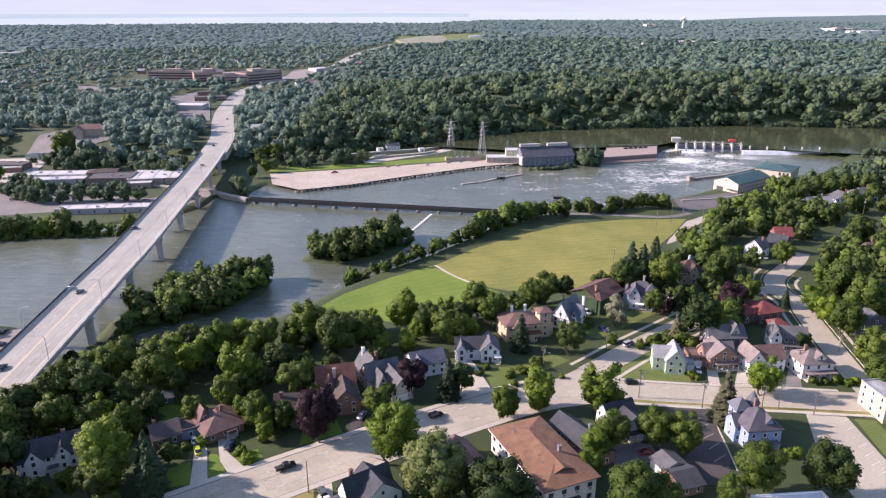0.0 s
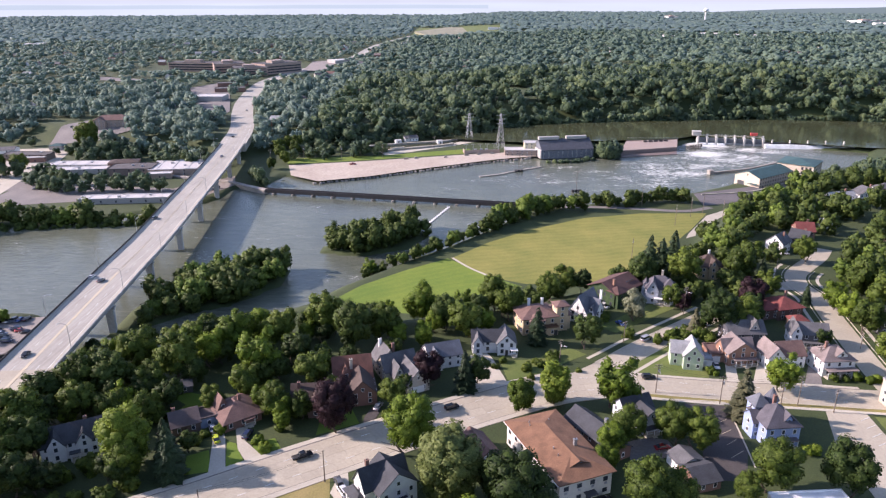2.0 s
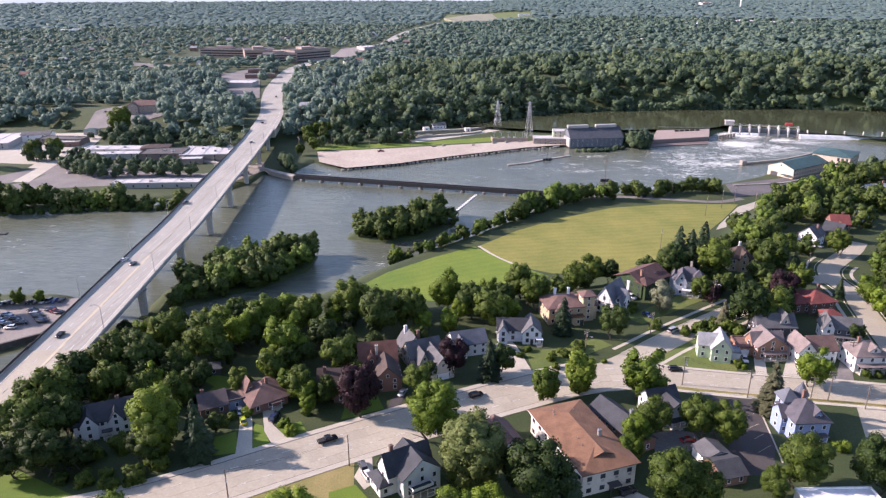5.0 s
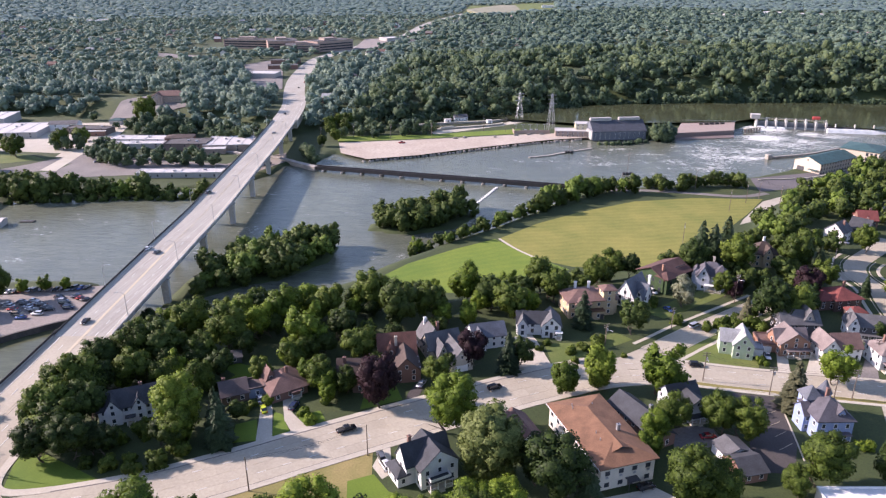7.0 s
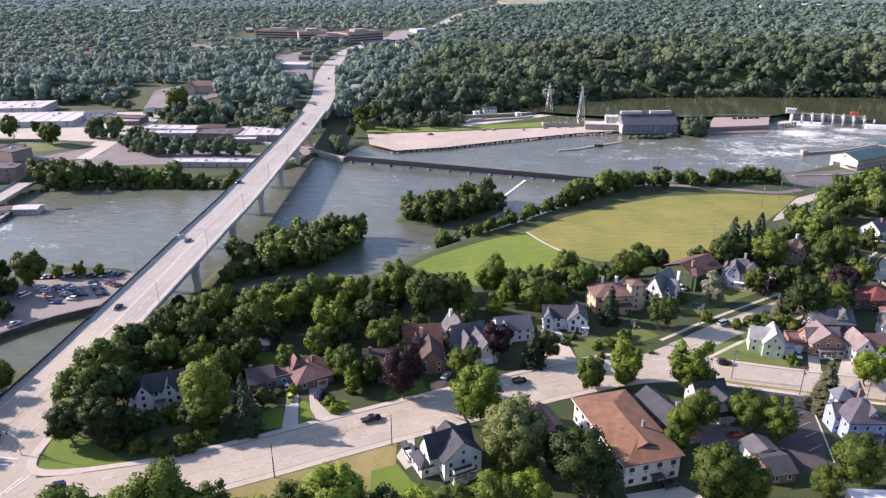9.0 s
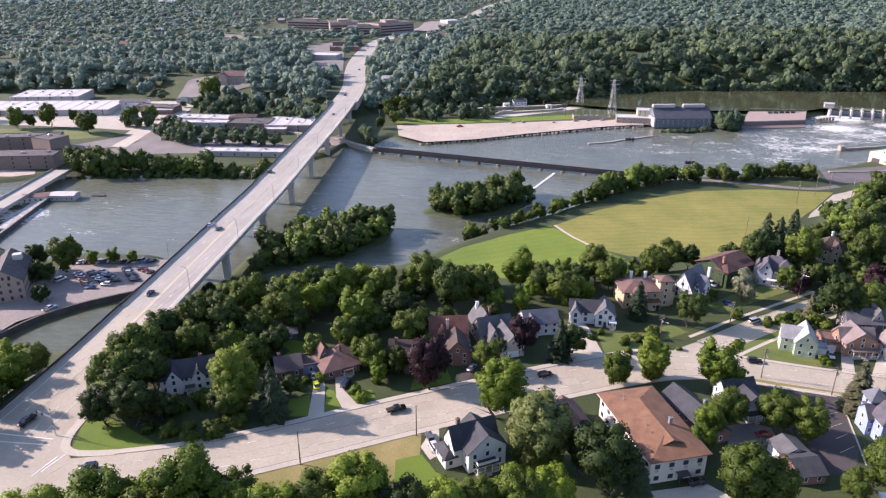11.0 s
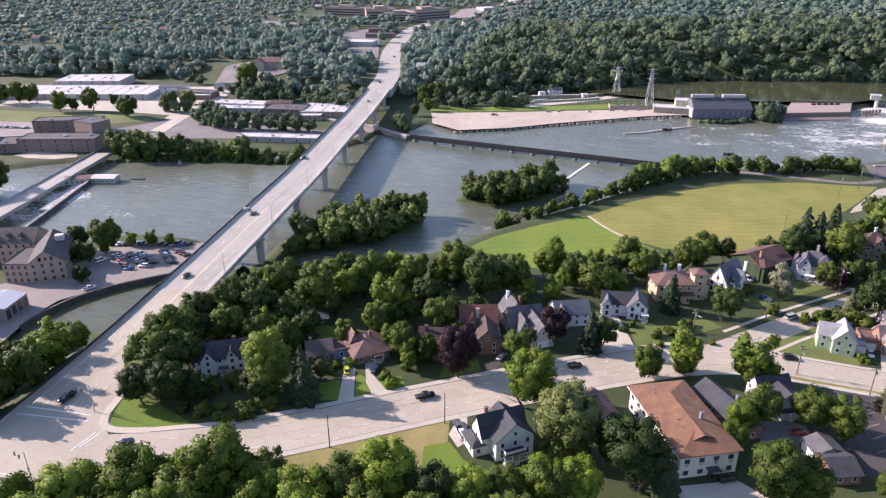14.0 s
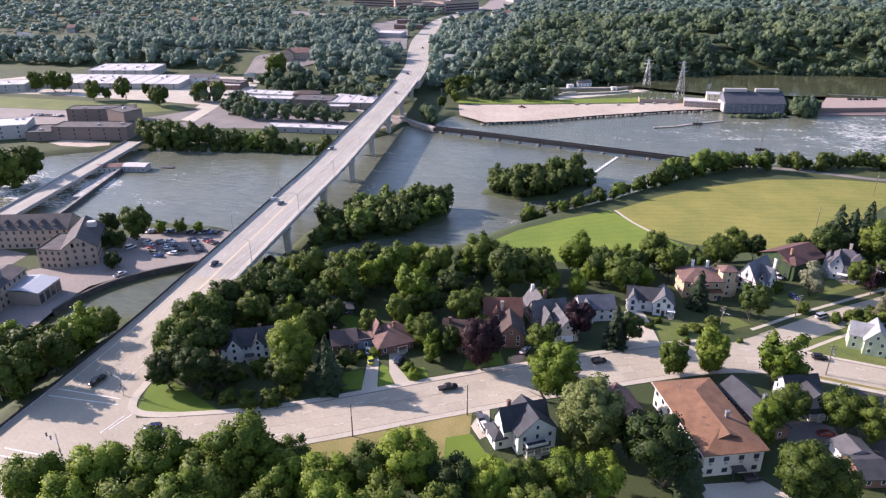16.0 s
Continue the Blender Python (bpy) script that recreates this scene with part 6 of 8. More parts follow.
for spec, label in (((-16.3, 730.5, 13.6, -0), "small white house by the woods"), ((-48.7, 684.2, 13.7, 25), "white works trailer by the lock")):
    x, y, w, a = spec
    th = building("house", x, y, a, FLATS, label, "house")
    wing(th, 0, 0, w, 7, 3.6, "x", 2.0, W_WHITE, S_GREY, sides="f")

# forebay, gates and spillway
th = building("forebay", 176, 645, 0, -16, "broad pinkish concrete forebay platform", "platform")
EDGE = [(-30, -10), (25.4, 8.2), (40.0, 58.0), (-14, 40)]
part("wall", slab(bmesh.new(), EDGE, -2, 4.6), W_MILLBRICK, th, "dark stained river wall")
part("coping", slab(bmesh.new(), [(x * 1.01, y * 1.01) for x, y in EDGE], 4.6, 5.2), W_PINK, th, "pinkish concrete deck")
part("ledge", slab(bmesh.new(), [(-32, -20), (22, -6), (25, 7), (-30, -11)], -2, 1.6), W_MILLBRICK, th, "low dark stone ledge at the water")
part("rail", boxed((-12, 38, 48.0, 48.2, 5.2, 6.2)), M_STEEL, th)
for k in range(5):
    part("crane_skid", boxed((0 + k * 5.2, 3.6 + k * 5.2, 30 + k * 1.4, 32 + k * 1.4, 5.2, 6.6), bevel=0.1), M_RAIL_DARK, th)
th = building("trestle", 214, 664, 30, -15, "short dark timber trestle beside the gates", "trestle")
part("deck", boxed((0, 20, -1.2, 1.2, 3.2, 3.6)), M_WALK, th)
for k in range(6):
    part("post", boxed((1 + k * 3.6, 1.5 + k * 3.6, -1.0, 1.0, -2, 3.2)), M_RAIL_DARK, th)
x, y, w, a = 262, 684.5, 60, -10.5
th = building("dam", x, y, a, -15, "concrete gated dam with tall piers and white water below", "dam")
M_WHITEWATER = surface("white_water", (0.55, 0.58, 0.57), (0.82, 0.84, 0.83), 0.25, 1.6, 0.6, 0.15, stain=0.3)
M_GATE = surface("grey_sluice_steel", (0.13, 0.145, 0.16), (0.22, 0.235, 0.25), 0.4, 2.0, 0.6)
part("sill", boxed((-w / 2, w / 2, 0, 8, -3, 1.5)), M_PIER, th)
for k in range(8):
    u = -w / 2 + w * k / 7
    part("pier", boxed((u - 0.8, u + 0.8, -2.0, 8, -3, 7.4), (u - 0.5, u + 0.5, 2.0, 4.5, 7.4, 9.4), bevel=0.12), M_PIER, th)
    if k < 7:
        part("gate", boxed((u + 0.8, u + w / 7 - 0.8, 2.0, 2.6, 1.5, 6.2)), M_GATE, th, "grey steel sluice gate")
        for zz in (2.6, 4.6):
            part("gate_rib", boxed((u + 0.8, u + w / 7 - 0.8, 1.6, 2.0, zz, zz + 0.4)), M_GATE, th)
        if k < 3:
            part("spill", boxed((u + 0.8, u + w / 7 - 0.8, -4.5, 2.0, -0.6, 1.6), bevel=0.6), M_WHITEWATER, th, "white falling water")
part("footbridge", boxed((-w / 2, w / 2, 4.6, 6.4, 7.4, 7.8)), M_WALK, th)
part("rail", boxed((-w / 2, w / 2, 6.3, 6.4, 8.7, 8.8), (-w / 2, w / 2, 4.6, 4.7, 8.7, 8.8)), M_STEEL, th)
part("gatehouse", boxed((-w / 2 - 5.5, -w / 2 + 2.5, 1, 7, 7.8, 11.6), bevel=0.15), W_METAL, th, "small pale metal gatehouse")
part("gatehouse_roof", boxed((-w / 2 - 5.9, -w / 2 + 2.9, 0.6, 7.4, 11.6, 12.0)), R_WHITE, th)
part("hoist", boxed((w * 0.3, w * 0.41, 2, 5, 9.4, 12.0), bevel=0.3), plain("red_machine_paint", (0.45, 0.06, 0.05)), th, "red hoist machine")
x, y, w, a = 330.5, 667.5, 81, -5.5
th = building("spillway", x, y, a, -15, "long low spillway with a white veil of water", "spillway")
bm = bmesh.new()
prof = [(-2.6, -1.0), (-2.0, 0.3), (-0.7, 2.6), (0.3, 3.6), (2.6, 3.5), (2.6, -1.0)]
rows = [[bm.verts.new((xx, yy, zz)) for yy, zz in prof] for xx in (-w / 2, w / 2)]
for k in range(6):
    bm.faces.new((rows[0][k], rows[0][(k + 1) % 6], rows[1][(k + 1) % 6], rows[1][k]))
bm.faces.new(rows[0]), bm.faces.new(rows[1][::-1])
part("veil", bm, M_WHITEWATER, th, "white veil of falling water")
part("crest", boxed((-w / 2, w / 2, 2.6, 4.0, -1.0, 4.9)), M_RAIL_DARK, th, "dark wet concrete crest")
for k in range(5):
    u = -w / 2 + w * (k + 0.4) / 5
    part("pier", boxed((u, u + 0.7, 1.0, 3.4, 4.4, 7.6)), M_PIER, th)
part("rail", boxed((-w / 2, w / 2, 3.3, 3.4, 6.6, 6.75)), M_RAIL_DARK, th)
tagged(part("breakwater", ribbon(bmesh.new(), curve_through([(203.6, 563.4), (222, 571), (241.6, 579.9), (272.3, 601.8)], 5), 0.9, -0.9, -18, -13.4), M_STONE), "dark stone training wall in the river", "breakwater", kind="structure")
pier = thing("mooring_block", 203, 563, -16, 20, "squat dark concrete block at the end of the wall", "mooring block")
part("block", boxed((-2, 2, -2, 2, -2, 4.6), bevel=0.3), M_STONE, pier)

# teal-roofed works on the near bank
W_WORKS = siding("cream_cladding", (0.6, 0.51, 0.4))
th = building("works_hall", 212, 511.6, -53.3, -12.2, "long cream works hall with a teal metal roof")
wing(th, 0, 0, 20, 43, 8.2, "y", 3.6, W_WORKS, R_TEAL, M_TRIM_DARK, every=3.2, sides="r", over=0.6)
part("door", boxed((-7.5, -2.0, -0.08, 0.02, 0, 4.2)), M_TRIM_DARK, th, "wide dark loading door")
part("canopy", boxed((2.0, 9.0, -2.4, 0, 3.4, 3.7), bevel=0.05), R_TEAL, th, "small teal canopy")
th = building("works_block", 254.6, 530.5, -37.8, -11.2, "two-storey cream works block with a teal metal roof")
wing(th, 0, 0, 26, 27, 12, "hip", 2.8, W_WORKS, R_TEAL, M_TRIM_DARK, every=3.4, sides="r", over=0.7)
for k in range(3):
    for zz in (1.2, 5.2, 8.6):
        window(th, 5.2 + k * 2.8, 0, zz, 0, 1.5, 2.2, M_TRIM_DARK)
part("link", boxed((-12.6, -4, -7, 0, 0, 6.4)), W_WORKS, th, "low cream link to the hall")
part("link_roof", boxed((-13, -3.6, -7.4, 0, 6.4, 6.8)), R_TEAL, th)
sheet("pavement", [(165.7, 486.8), (234, 516.2), (272.7, 539.6), (267.2, 523.2), (203.6, 471.8), (162.6, 454.8)], -10.9, surface("dark_yard_asphalt", (0.105, 0.098, 0.1), (0.15, 0.138, 0.135), 0.05, 1.5, 0.9, 0.01), "grey works yard beside the river", "pavement")
tagged(part("wall", ribbon(bmesh.new(), curve_through([(170, 483.5), (198.1, 489.2), (213.4, 495.2), (238.5, 514.4), (261.3, 528)], 5), 0.4, -0.4, -15, -10.2), M_WALK), "long pale concrete yard wall", "wall", kind="structure")

layer = 0.0
# ---- south bank: sheds and schools on the flats ----
FLAT_BUILDINGS = (
    ((-231.4, 457.6, 59.5, 7), 11, 3.6, "flat", "long low building with a white roof by the water", W_METAL, R_WHITE),
    ((-305.8, 538.1, 44, 10), 12, 4.2, "flat", "long low pale building with a grey-white roof", W_METAL, R_WHITE),
    ((-262.8, 536.2, 34.1, 6), 22, 5.6, "flat", "brown brick building with a tar roof", W_MILLBRICK, R_GREY),
    ((-225.2, 538.1, 44.1, 10), 34, 5.2, "flat", "broad building with a bright white membrane roof", W_PINK, R_WHITE),
    ((-234.9, 527.2, 17.7, 12), 8, 4.0, "flat", "small white-roofed porch building by the yard", W_PINK, R_WHITE),
    ((-378.7, 588.3, 39.7, -0), 14, 5.0, "flat", "low brick shop with a flat roof", W_MILLBRICK, R_GREY),
    ((-375.7, 632.6, 12.4, -0), 9, 4.0, "hip", "small shed with green roof on a lawn", W_METAL, R_TEAL),
    ((-486.6, 552.7, 150.9, 13), 46, 5.0, "flat", "huge warehouse with a white roof", W_METAL, R_WHITE),
    ((-504.2, 603.4, 64.2, 15), 40, 7.5, "flat", "second white-roofed warehouse behind", W_METAL, R_WHITE),
    ((-574.9, 510.8, 65.7, 24), 24, 6.5, "flat", "large pale blue-grey warehouse", W_METAL, R_WHITE),
    ((-408.7, 601.5, 24.9, 15), 14, 6.0, "x", "white office house with a grey roof", W_WHITE, S_GREY),
    ((-311.5, 551.2, 47.8, 4), 16, 5.0, "flat", "long cream building with a pale flat roof", W_CREAM, R_WHITE),
    ((-276.6, 555.8, 22.7, 15), 14, 6.0, "hip", "brown brick hall with a hipped roof", W_BRICK, S_DKBROWN),
    ((-365.6, 582.2, 15.4, 15), 10, 4.0, "flat", "small brick building with a pale roof", W_BRICK, R_WHITE),
    ((-367.9, 399, 52.9, 15), 18, 9.0, "flat", "long dark brick mill with a flat tar roof", W_MILLBRICK, R_GREY),
    ((-398.6, 446.3, 48.7, 19), 14, 9.5, "flat", "upper block of the dark brick mill", W_MILLBRICK, R_GREY),
    ((-350.9, 425.9, 15.1, 73), 20, 16.0, "flat", "tall windowless dark brick tower block", W_MILLBRICK, R_GREY),
    ((-401.1, 388.5, 18.7, 24), 22, 6.0, "flat", "lower brick wing with a grey roof", W_MILLBRICK, R_GREY),
    ((-429.4, 384.1, 33.1, 31), 24, 9.5, "flat", "pale block with a white roof", W_METAL, R_WHITE),
)
for spec, d, h, roof, label, wall_m, top_m in FLAT_BUILDINGS:
    x, y, w, a = spec
    th = building("building", x, y, a, ground_at(x, y), label)
    wing(th, 0, 0, w, d, h, roof, 2.0, wall_m, top_m, M_TRIM_DARK, every=9.5, sides="f" if h < 12 else "")
    for k in range(min(6, int(w * d / 300))):
        ux, uy = random.uniform(-w * 0.4, w * 0.4), random.uniform(d * 0.2, d * 0.8)
        part("roof_unit", boxed((ux - 1.0, ux + 1.0, uy - 0.8, uy + 0.8, h, h + 1.3), bevel=0.08), M_STEEL, th)
    if top_m is R_WHITE and w > 40:
        for k in range(int(w / 12)):
            u = -w / 2 + 6 + 12 * k
            part("roof_rib", boxed((u - 0.4, u + 0.4, 0.8, d - 0.8, h, h + 0.4), bevel=0.1), R_WHITE, th)
x, y, w, a = -344.1, 680.7, 33, 11
th = building("building", x, y, a, ground_at(x, y) - 0.5, "tan inn with brown hipped roofs above the flats", "inn")
wing(th, 0, 0, w, 16, 8, "hip", 4.2, W_PINK, S_BROWN, every=3.4)
wing(th, -w * 0.3, -3, w * 0.3, 8, 8, "y", 3.0, W_PINK, S_BROWN, sides="f")
wing(th, w * 0.5, 6, w * 0.4, 12, 5, "hip", 3.0, W_PINK, S_DKBROWN, sides="f")

for pts, mat, label in (
        ([(-331.4, 508.3), (-289.1, 508.3), (-200.4, 496.8), (-198.6, 481.3), (-271.9, 475.4), (-330, 466.7)], M_ASPHALT_OLD, "grey parking strip among the trees"),
        ([(-372.8, 577.5), (-347.2, 569.2), (-321.5, 523.7), (-272, 516.7), (-267.2, 506.6), (-355.7, 506.6)], M_WALK, "pale paved yard by the low buildings"),
        ([(-641.8, 536.8), (-599.4, 590.9), (-447.2, 631.2), (-365.5, 646.4), (-344, 574.7), (-337.7, 525.7), (-363.5, 518.9), (-389.9, 520.9), (-506.2, 518.9), (-564, 513.7)], M_WALK, "broad pale paved lot around the warehouses"),
        ([(-493.3, 444), (-380.6, 456.7), (-359.9, 485.7), (-328.1, 546.8), (-314.3, 532), (-340.9, 465.5), (-371.2, 444.5), (-467.7, 418.7)], M_ASPHALT_OLD, "grey riverside road"),
        ([(-337.7, 460.8), (-308, 493.5), (-208.2, 488.2), (-204.3, 478.6), (-323.3, 446.8)], M_ASPHALT_OLD, "grey parking lot under street trees"),
        ([(-342, 467), (-353.1, 540.1), (-343.9, 537.8), (-329.2, 466.7)], M_WALK, "pale street running between the lots"),
        ([(-546.3, 461.3), (-446, 470.9), (-417.3, 432.2), (-492.9, 412)], M_LOT, "pinkish storage yard with stacked goods"),
        ([(-392, 386), (-386, 396), (-352, 399), (-347, 392), (-358, 384), (-378, 382)], M_SAND, "bare sandy bank below the mill"),
        ([(-213, 499.7), (-179.2, 538), (-170.4, 511.1), (-189, 462.7)], M_LOT, "paved yard under the bridge")):
    layer += 0.006
    sheet("pavement", pts, FLATS + 0.05 + layer, mat, label, "pavement")
for pts, label in (([(-551.9, 501.7), (-491.9, 503.1), (-384.6, 513.3), (-358.1, 498.6), (-395.6, 476.2), (-514.9, 465.3)], "green lawn with shade trees before the warehouse"),
                   ([(-407.6, 692.3), (-313.1, 669.4), (-231.5, 630.1), (-228.2, 613.2), (-301.1, 630.1), (-387.4, 655.8)], "grassy slope below the woods")):
    sheet("ground", pts, FLATS + 0.06, M_LAWN_DULL, label, "lawn")

# old road bridge and navigation dam
a, b = Vector((-298, 229.5)), Vector((-330.7, 398.5))
ob = thing("road_bridge", a.x, a.y, -11, math.degrees(math.atan2(b.y - a.y, b.x - a.x)), "old low concrete road bridge with steel railings", "bridge")
LEN = (b - a).length
part("deck", boxed((0, LEN, -6.6, 6.6, -0.8, 0)), M_DECK, ob)
for yy in (-6.5, 6.5):
    part("railing", boxed((0, LEN, yy - 0.1, yy + 0.1, 0.0, 1.1)), M_STEEL, ob)
for k in range(7):
    part("pier", boxed((8 + k * (LEN - 16) / 6 - 0.9, 8 + k * (LEN - 16) / 6 + 0.9, -4.5, 4.5, -9, -0.8), bevel=0.1), M_PIER, ob)
a, b = Vector((-281.5, 268.5)), Vector((-305.2, 353.2))
ob = thing("dam_wall", a.x, a.y, -13, math.degrees(math.atan2(b.y - a.y, b.x - a.x)), "brown stone dam wall with a pale apron", "dam")
LEN = (b - a).length
M_WET_STONE = surface("wet_dark_stone", (0.06, 0.055, 0.05), (0.12, 0.11, 0.1), 0.3, 1.5, 0.9, 0.05)
part("wall", boxed((0, LEN, -1.0, 1.0, -6, 0.0), bevel=0.1), M_WET_STONE, ob)
part("coping", boxed((0, LEN, -0.5, 0.7, 0.0, 0.25), bevel=0.05), M_STONE, ob)
part("apron", boxed((LEN * 0.4, LEN * 0.92, 1.0, 7.5, -5, -0.8), bevel=0.3), surface("foamy_wet_apron", (0.2, 0.2, 0.18), (0.6, 0.6, 0.57), 0.35, 1.8, 0.7, 0.1, stain=0.4), ob, "wet concrete apron streaked with foam")
for spec, label, wall_m, top_m in (((-296.2, 351.1, 14.6, 11), "white-roofed boathouse on the water", W_METAL, R_WHITE), ((-310, 346, 14.6, 24), "small house with brown roof by the lock", W_CREAM, S_BROWN)):
    x, y, w, a = spec
    th = building("boathouse", x, y, a, -15.2, label, "boathouse")
    wing(th, 0, 0, w, 8, 3.4, "x", 0.8, wall_m, top_m, sides="f")
raft = thing("raft", -280.7, 363.9, WATER, 5, "small dark work raft on the river", "raft")
part("deck", boxed((-4, 4, -1.6, 1.6, -0.3, 0.5), bevel=0.1), M_RAIL_DARK, raft)
part("rail", boxed((-3.8, 3.8, -1.5, -1.4, 1.2, 1.3), (-3.8, -3.7, -1.5, -1.4, 0.5, 1.2), (3.7, 3.8, -1.5, -1.4, 0.5, 1.2)), M_STEEL, raft)

# cream brick mill on the near bank
x, y, w, a = -222.3, 221.3, 13.6, 32
th = building("mill", x, y, a, LOW - 0.2, "cream brick mill with a steep dark gable and rows of windows", "mill")
wing(th, 0, 0, w, 26, 9.0, "y", 5.0, W_MILL, R_GREY, M_TRIM_DARK, every=2.6, sides="flr")
part("roof_hatch", boxed((2.0, 5.5, 15, 18, 12.2, 14.6), bevel=0.1), R_WHITE, th, "pale roof hatch")
for k in range(4):
    window(th, -2.2 + (k % 2) * 4.4, 0, 9.6 + (k // 2) * 0.1, 0, 1.0, 1.6, M_TRIM_DARK)
x, y, w, a = -233.5, 216.6, 11, 12
th = building("mill", x, y, a, LOW - 0.2, "flat-roofed cream brick mill wing with many windows", "mill")
wing(th, 0, 0, w, 18, 8.6, "flat", 0, W_MILL, R_GREY, M_TRIM_DARK, every=2.4, sides="f")
x, y, w, a = -274.2, 226, 60.4, 19
th = building("mill", x, y, a, LOW - 0.2, "long cream brick mill with a dark roof and small dormers", "mill")
wing(th, 4, 0, w, 14, 9.5, "x", 4.6, W_MILL, R_GREY, M_TRIM_DARK, every=3.0, sides="f")
for k in range(11):
    u = -w / 2 + 5 + k * (w - 2) / 11
    part("dormer", roof_body(bmesh.new(), u - 0.8, u + 0.8, 1.4, 4.2, 11.4, "y", 1.3, 0.25), R_GREY, th)
    part("dormer_front", wall_body(bmesh.new(), u - 0.8, u + 0.8, 1.5, 4.2, 11.4, "y", 1.3, 9.8), W_MILL, th)
x, y, w, a = -213.7, 194.3, 13.3, 98
th = building("mill", x, y, a, LOW - 0.2, "cream hall with tall windows and a pale metal roof", "mill")
part("wall", boxed((-w / 2, w / 2, 0, 15, -0.4, 5.6)), W_MILL, th)
part("roof", roof_body(bmesh.new(), -w / 2, w / 2, 0, 15, 5.6, "x", 0.9, 0.4), plain("grey_seamed_roof", (0.36, 0.39, 0.42), 0.5), th)
for k in range(4):
    window(th, -w / 2 + w * (k + 0.5) / 4, 0, 0.9, 0, w / 5.5, 3.6, M_TRIM_DARK)
x, y, w, a = -220.9, 176.1, 47.5, 103
th = building("mill", x, y, a, LOW - 0.2, "long cream mill range with a grey roof and lift tower", "mill")
wing(th, 0, 2, w, 13, 9.0, "x", 1.6, W_MILL, R_GREY, M_TRIM_DARK, every=3.0, sides="fr")
part("lift_tower", boxed((w * 0.12, w * 0.3, 5, 12, 9, 13.5), bevel=0.1), siding("dark_blue_cladding", (0.12, 0.16, 0.2)), th)
sheet("pavement", [(-250.4, 188.6), (-241.1, 213.6), (-232.2, 220.7), (-223.6, 241.7), (-216.6, 243.6), (-212.2, 220.3), (-207.2, 204.4), (-205, 183.9), (-201.2, 166.4), (-220.6, 161.1), (-262, 176), (-292, 196), (-284, 228), (-255, 226)], LOW + 0.03, M_LOT,
      "pale dusty paving round the mills", "pavement")
sheet("pavement", [(-227.8, 259.8), (-203.7, 269.3), (-177, 273.6), (-177.9, 240.2), (-195.2, 223.8), (-206.4, 206.7), (-207.7, 188.2), (-218.7, 204.9), (-215.3, 224.1), (-220.2, 245.9)], LOW + 0.05, M_LOT,
      "pinkish paved car park beside the canal", "pavement")
tagged(part("canal_wall", ribbon(bmesh.new(), curve_through([(-175.7, 240.2), (-186.2, 230.8), (-194.1, 222.4), (-201.5, 210.6), (-205.3, 195.9), (-205.3, 185.6)], 4), 0.5, -0.5, -16, -10.5), M_WET_STONE),
       "dark stone canal wall with parapet", "wall", kind="structure")

sheet("water", [(-175.7, 240.4), (-165, 246), (-152, 240), (-155, 215), (-173, 190), (-188, 184), (-201, 180), (-206.5, 140), (-221, 140), (-205.8, 186), (-205.8, 196), (-201.9, 210.6), (-194.5, 222.4), (-186.6, 230.8)], -13, water_mat("olive_canal_water", (0.07, 0.075, 0.04), (0.09, 0.1, 0.055), 0.15),
      "still olive canal below the stone wall", "water", thick=1)

# ---- far town ----
FAR = (
    ((-467.7, 1234.6, 84.9, -7), 30, 15, "long brick and glass hospital wing", W_HOSPITAL), ((-386.9, 1192.1, 49.5, 22), 60, 17, "brick hospital block with grey roof", W_HOSPITAL),
    ((-342.4, 1156.6, 54.5, 18), 40, 14, "stepped brick hospital block", W_HOSPITAL), ((-301.2, 1211.3, 73.8, 50), 40, 17, "brick hospital block behind trees", W_HOSPITAL),
    ((-312.8, 955.7, 39.9, 17), 20, 5, "low shop with a flat roof", W_BRICK), ((-311.3, 863.6, 34.5, -0), 26, 6, "pale blue-grey shop building", W_METAL),
    ((-328.7, 1019.3, 42.5, 19), 18, 5, "low brown brick roadside shop", W_BRICK), ((-192.9, 770.9, 21.3, 22), 14, 5, "white clubhouse among trees", W_WHITE), ((-119.4, 789.1, 12.7, -0), 10, 5, "white house among trees", W_WHITE),
    ((520, 1905, 72, -38), 40, 8, "white warehouse far off", W_WHITE), ((662, 1990, 60, -36), 50, 9, "white warehouse far off", W_WHITE), ((745, 1925, 120, -36), 45, 8, "white warehouse far off", W_WHITE),
    ((946.9, 3340.3, 43.8, -0), 60, 16, "white block standing far off", W_WHITE), ((1570.1, 2866.8, 119.9, 27), 60, 14, "white factory far off", W_WHITE), ((1558.8, 2664.7, 119.2, 23), 60, 12, "white factory far off", W_WHITE),
    ((114.4, 2641.2, 40.9, -0), 30, 8, "pale barn standing far off", W_WHITE), ((-1108.6, 1861.8, 50.3, 26), 40, 8, "pale flat-roofed store far off", W_WHITE), ((-230.7, 1406.7, 38.5, 41), 30, 6, "pale store by the road", W_METAL))
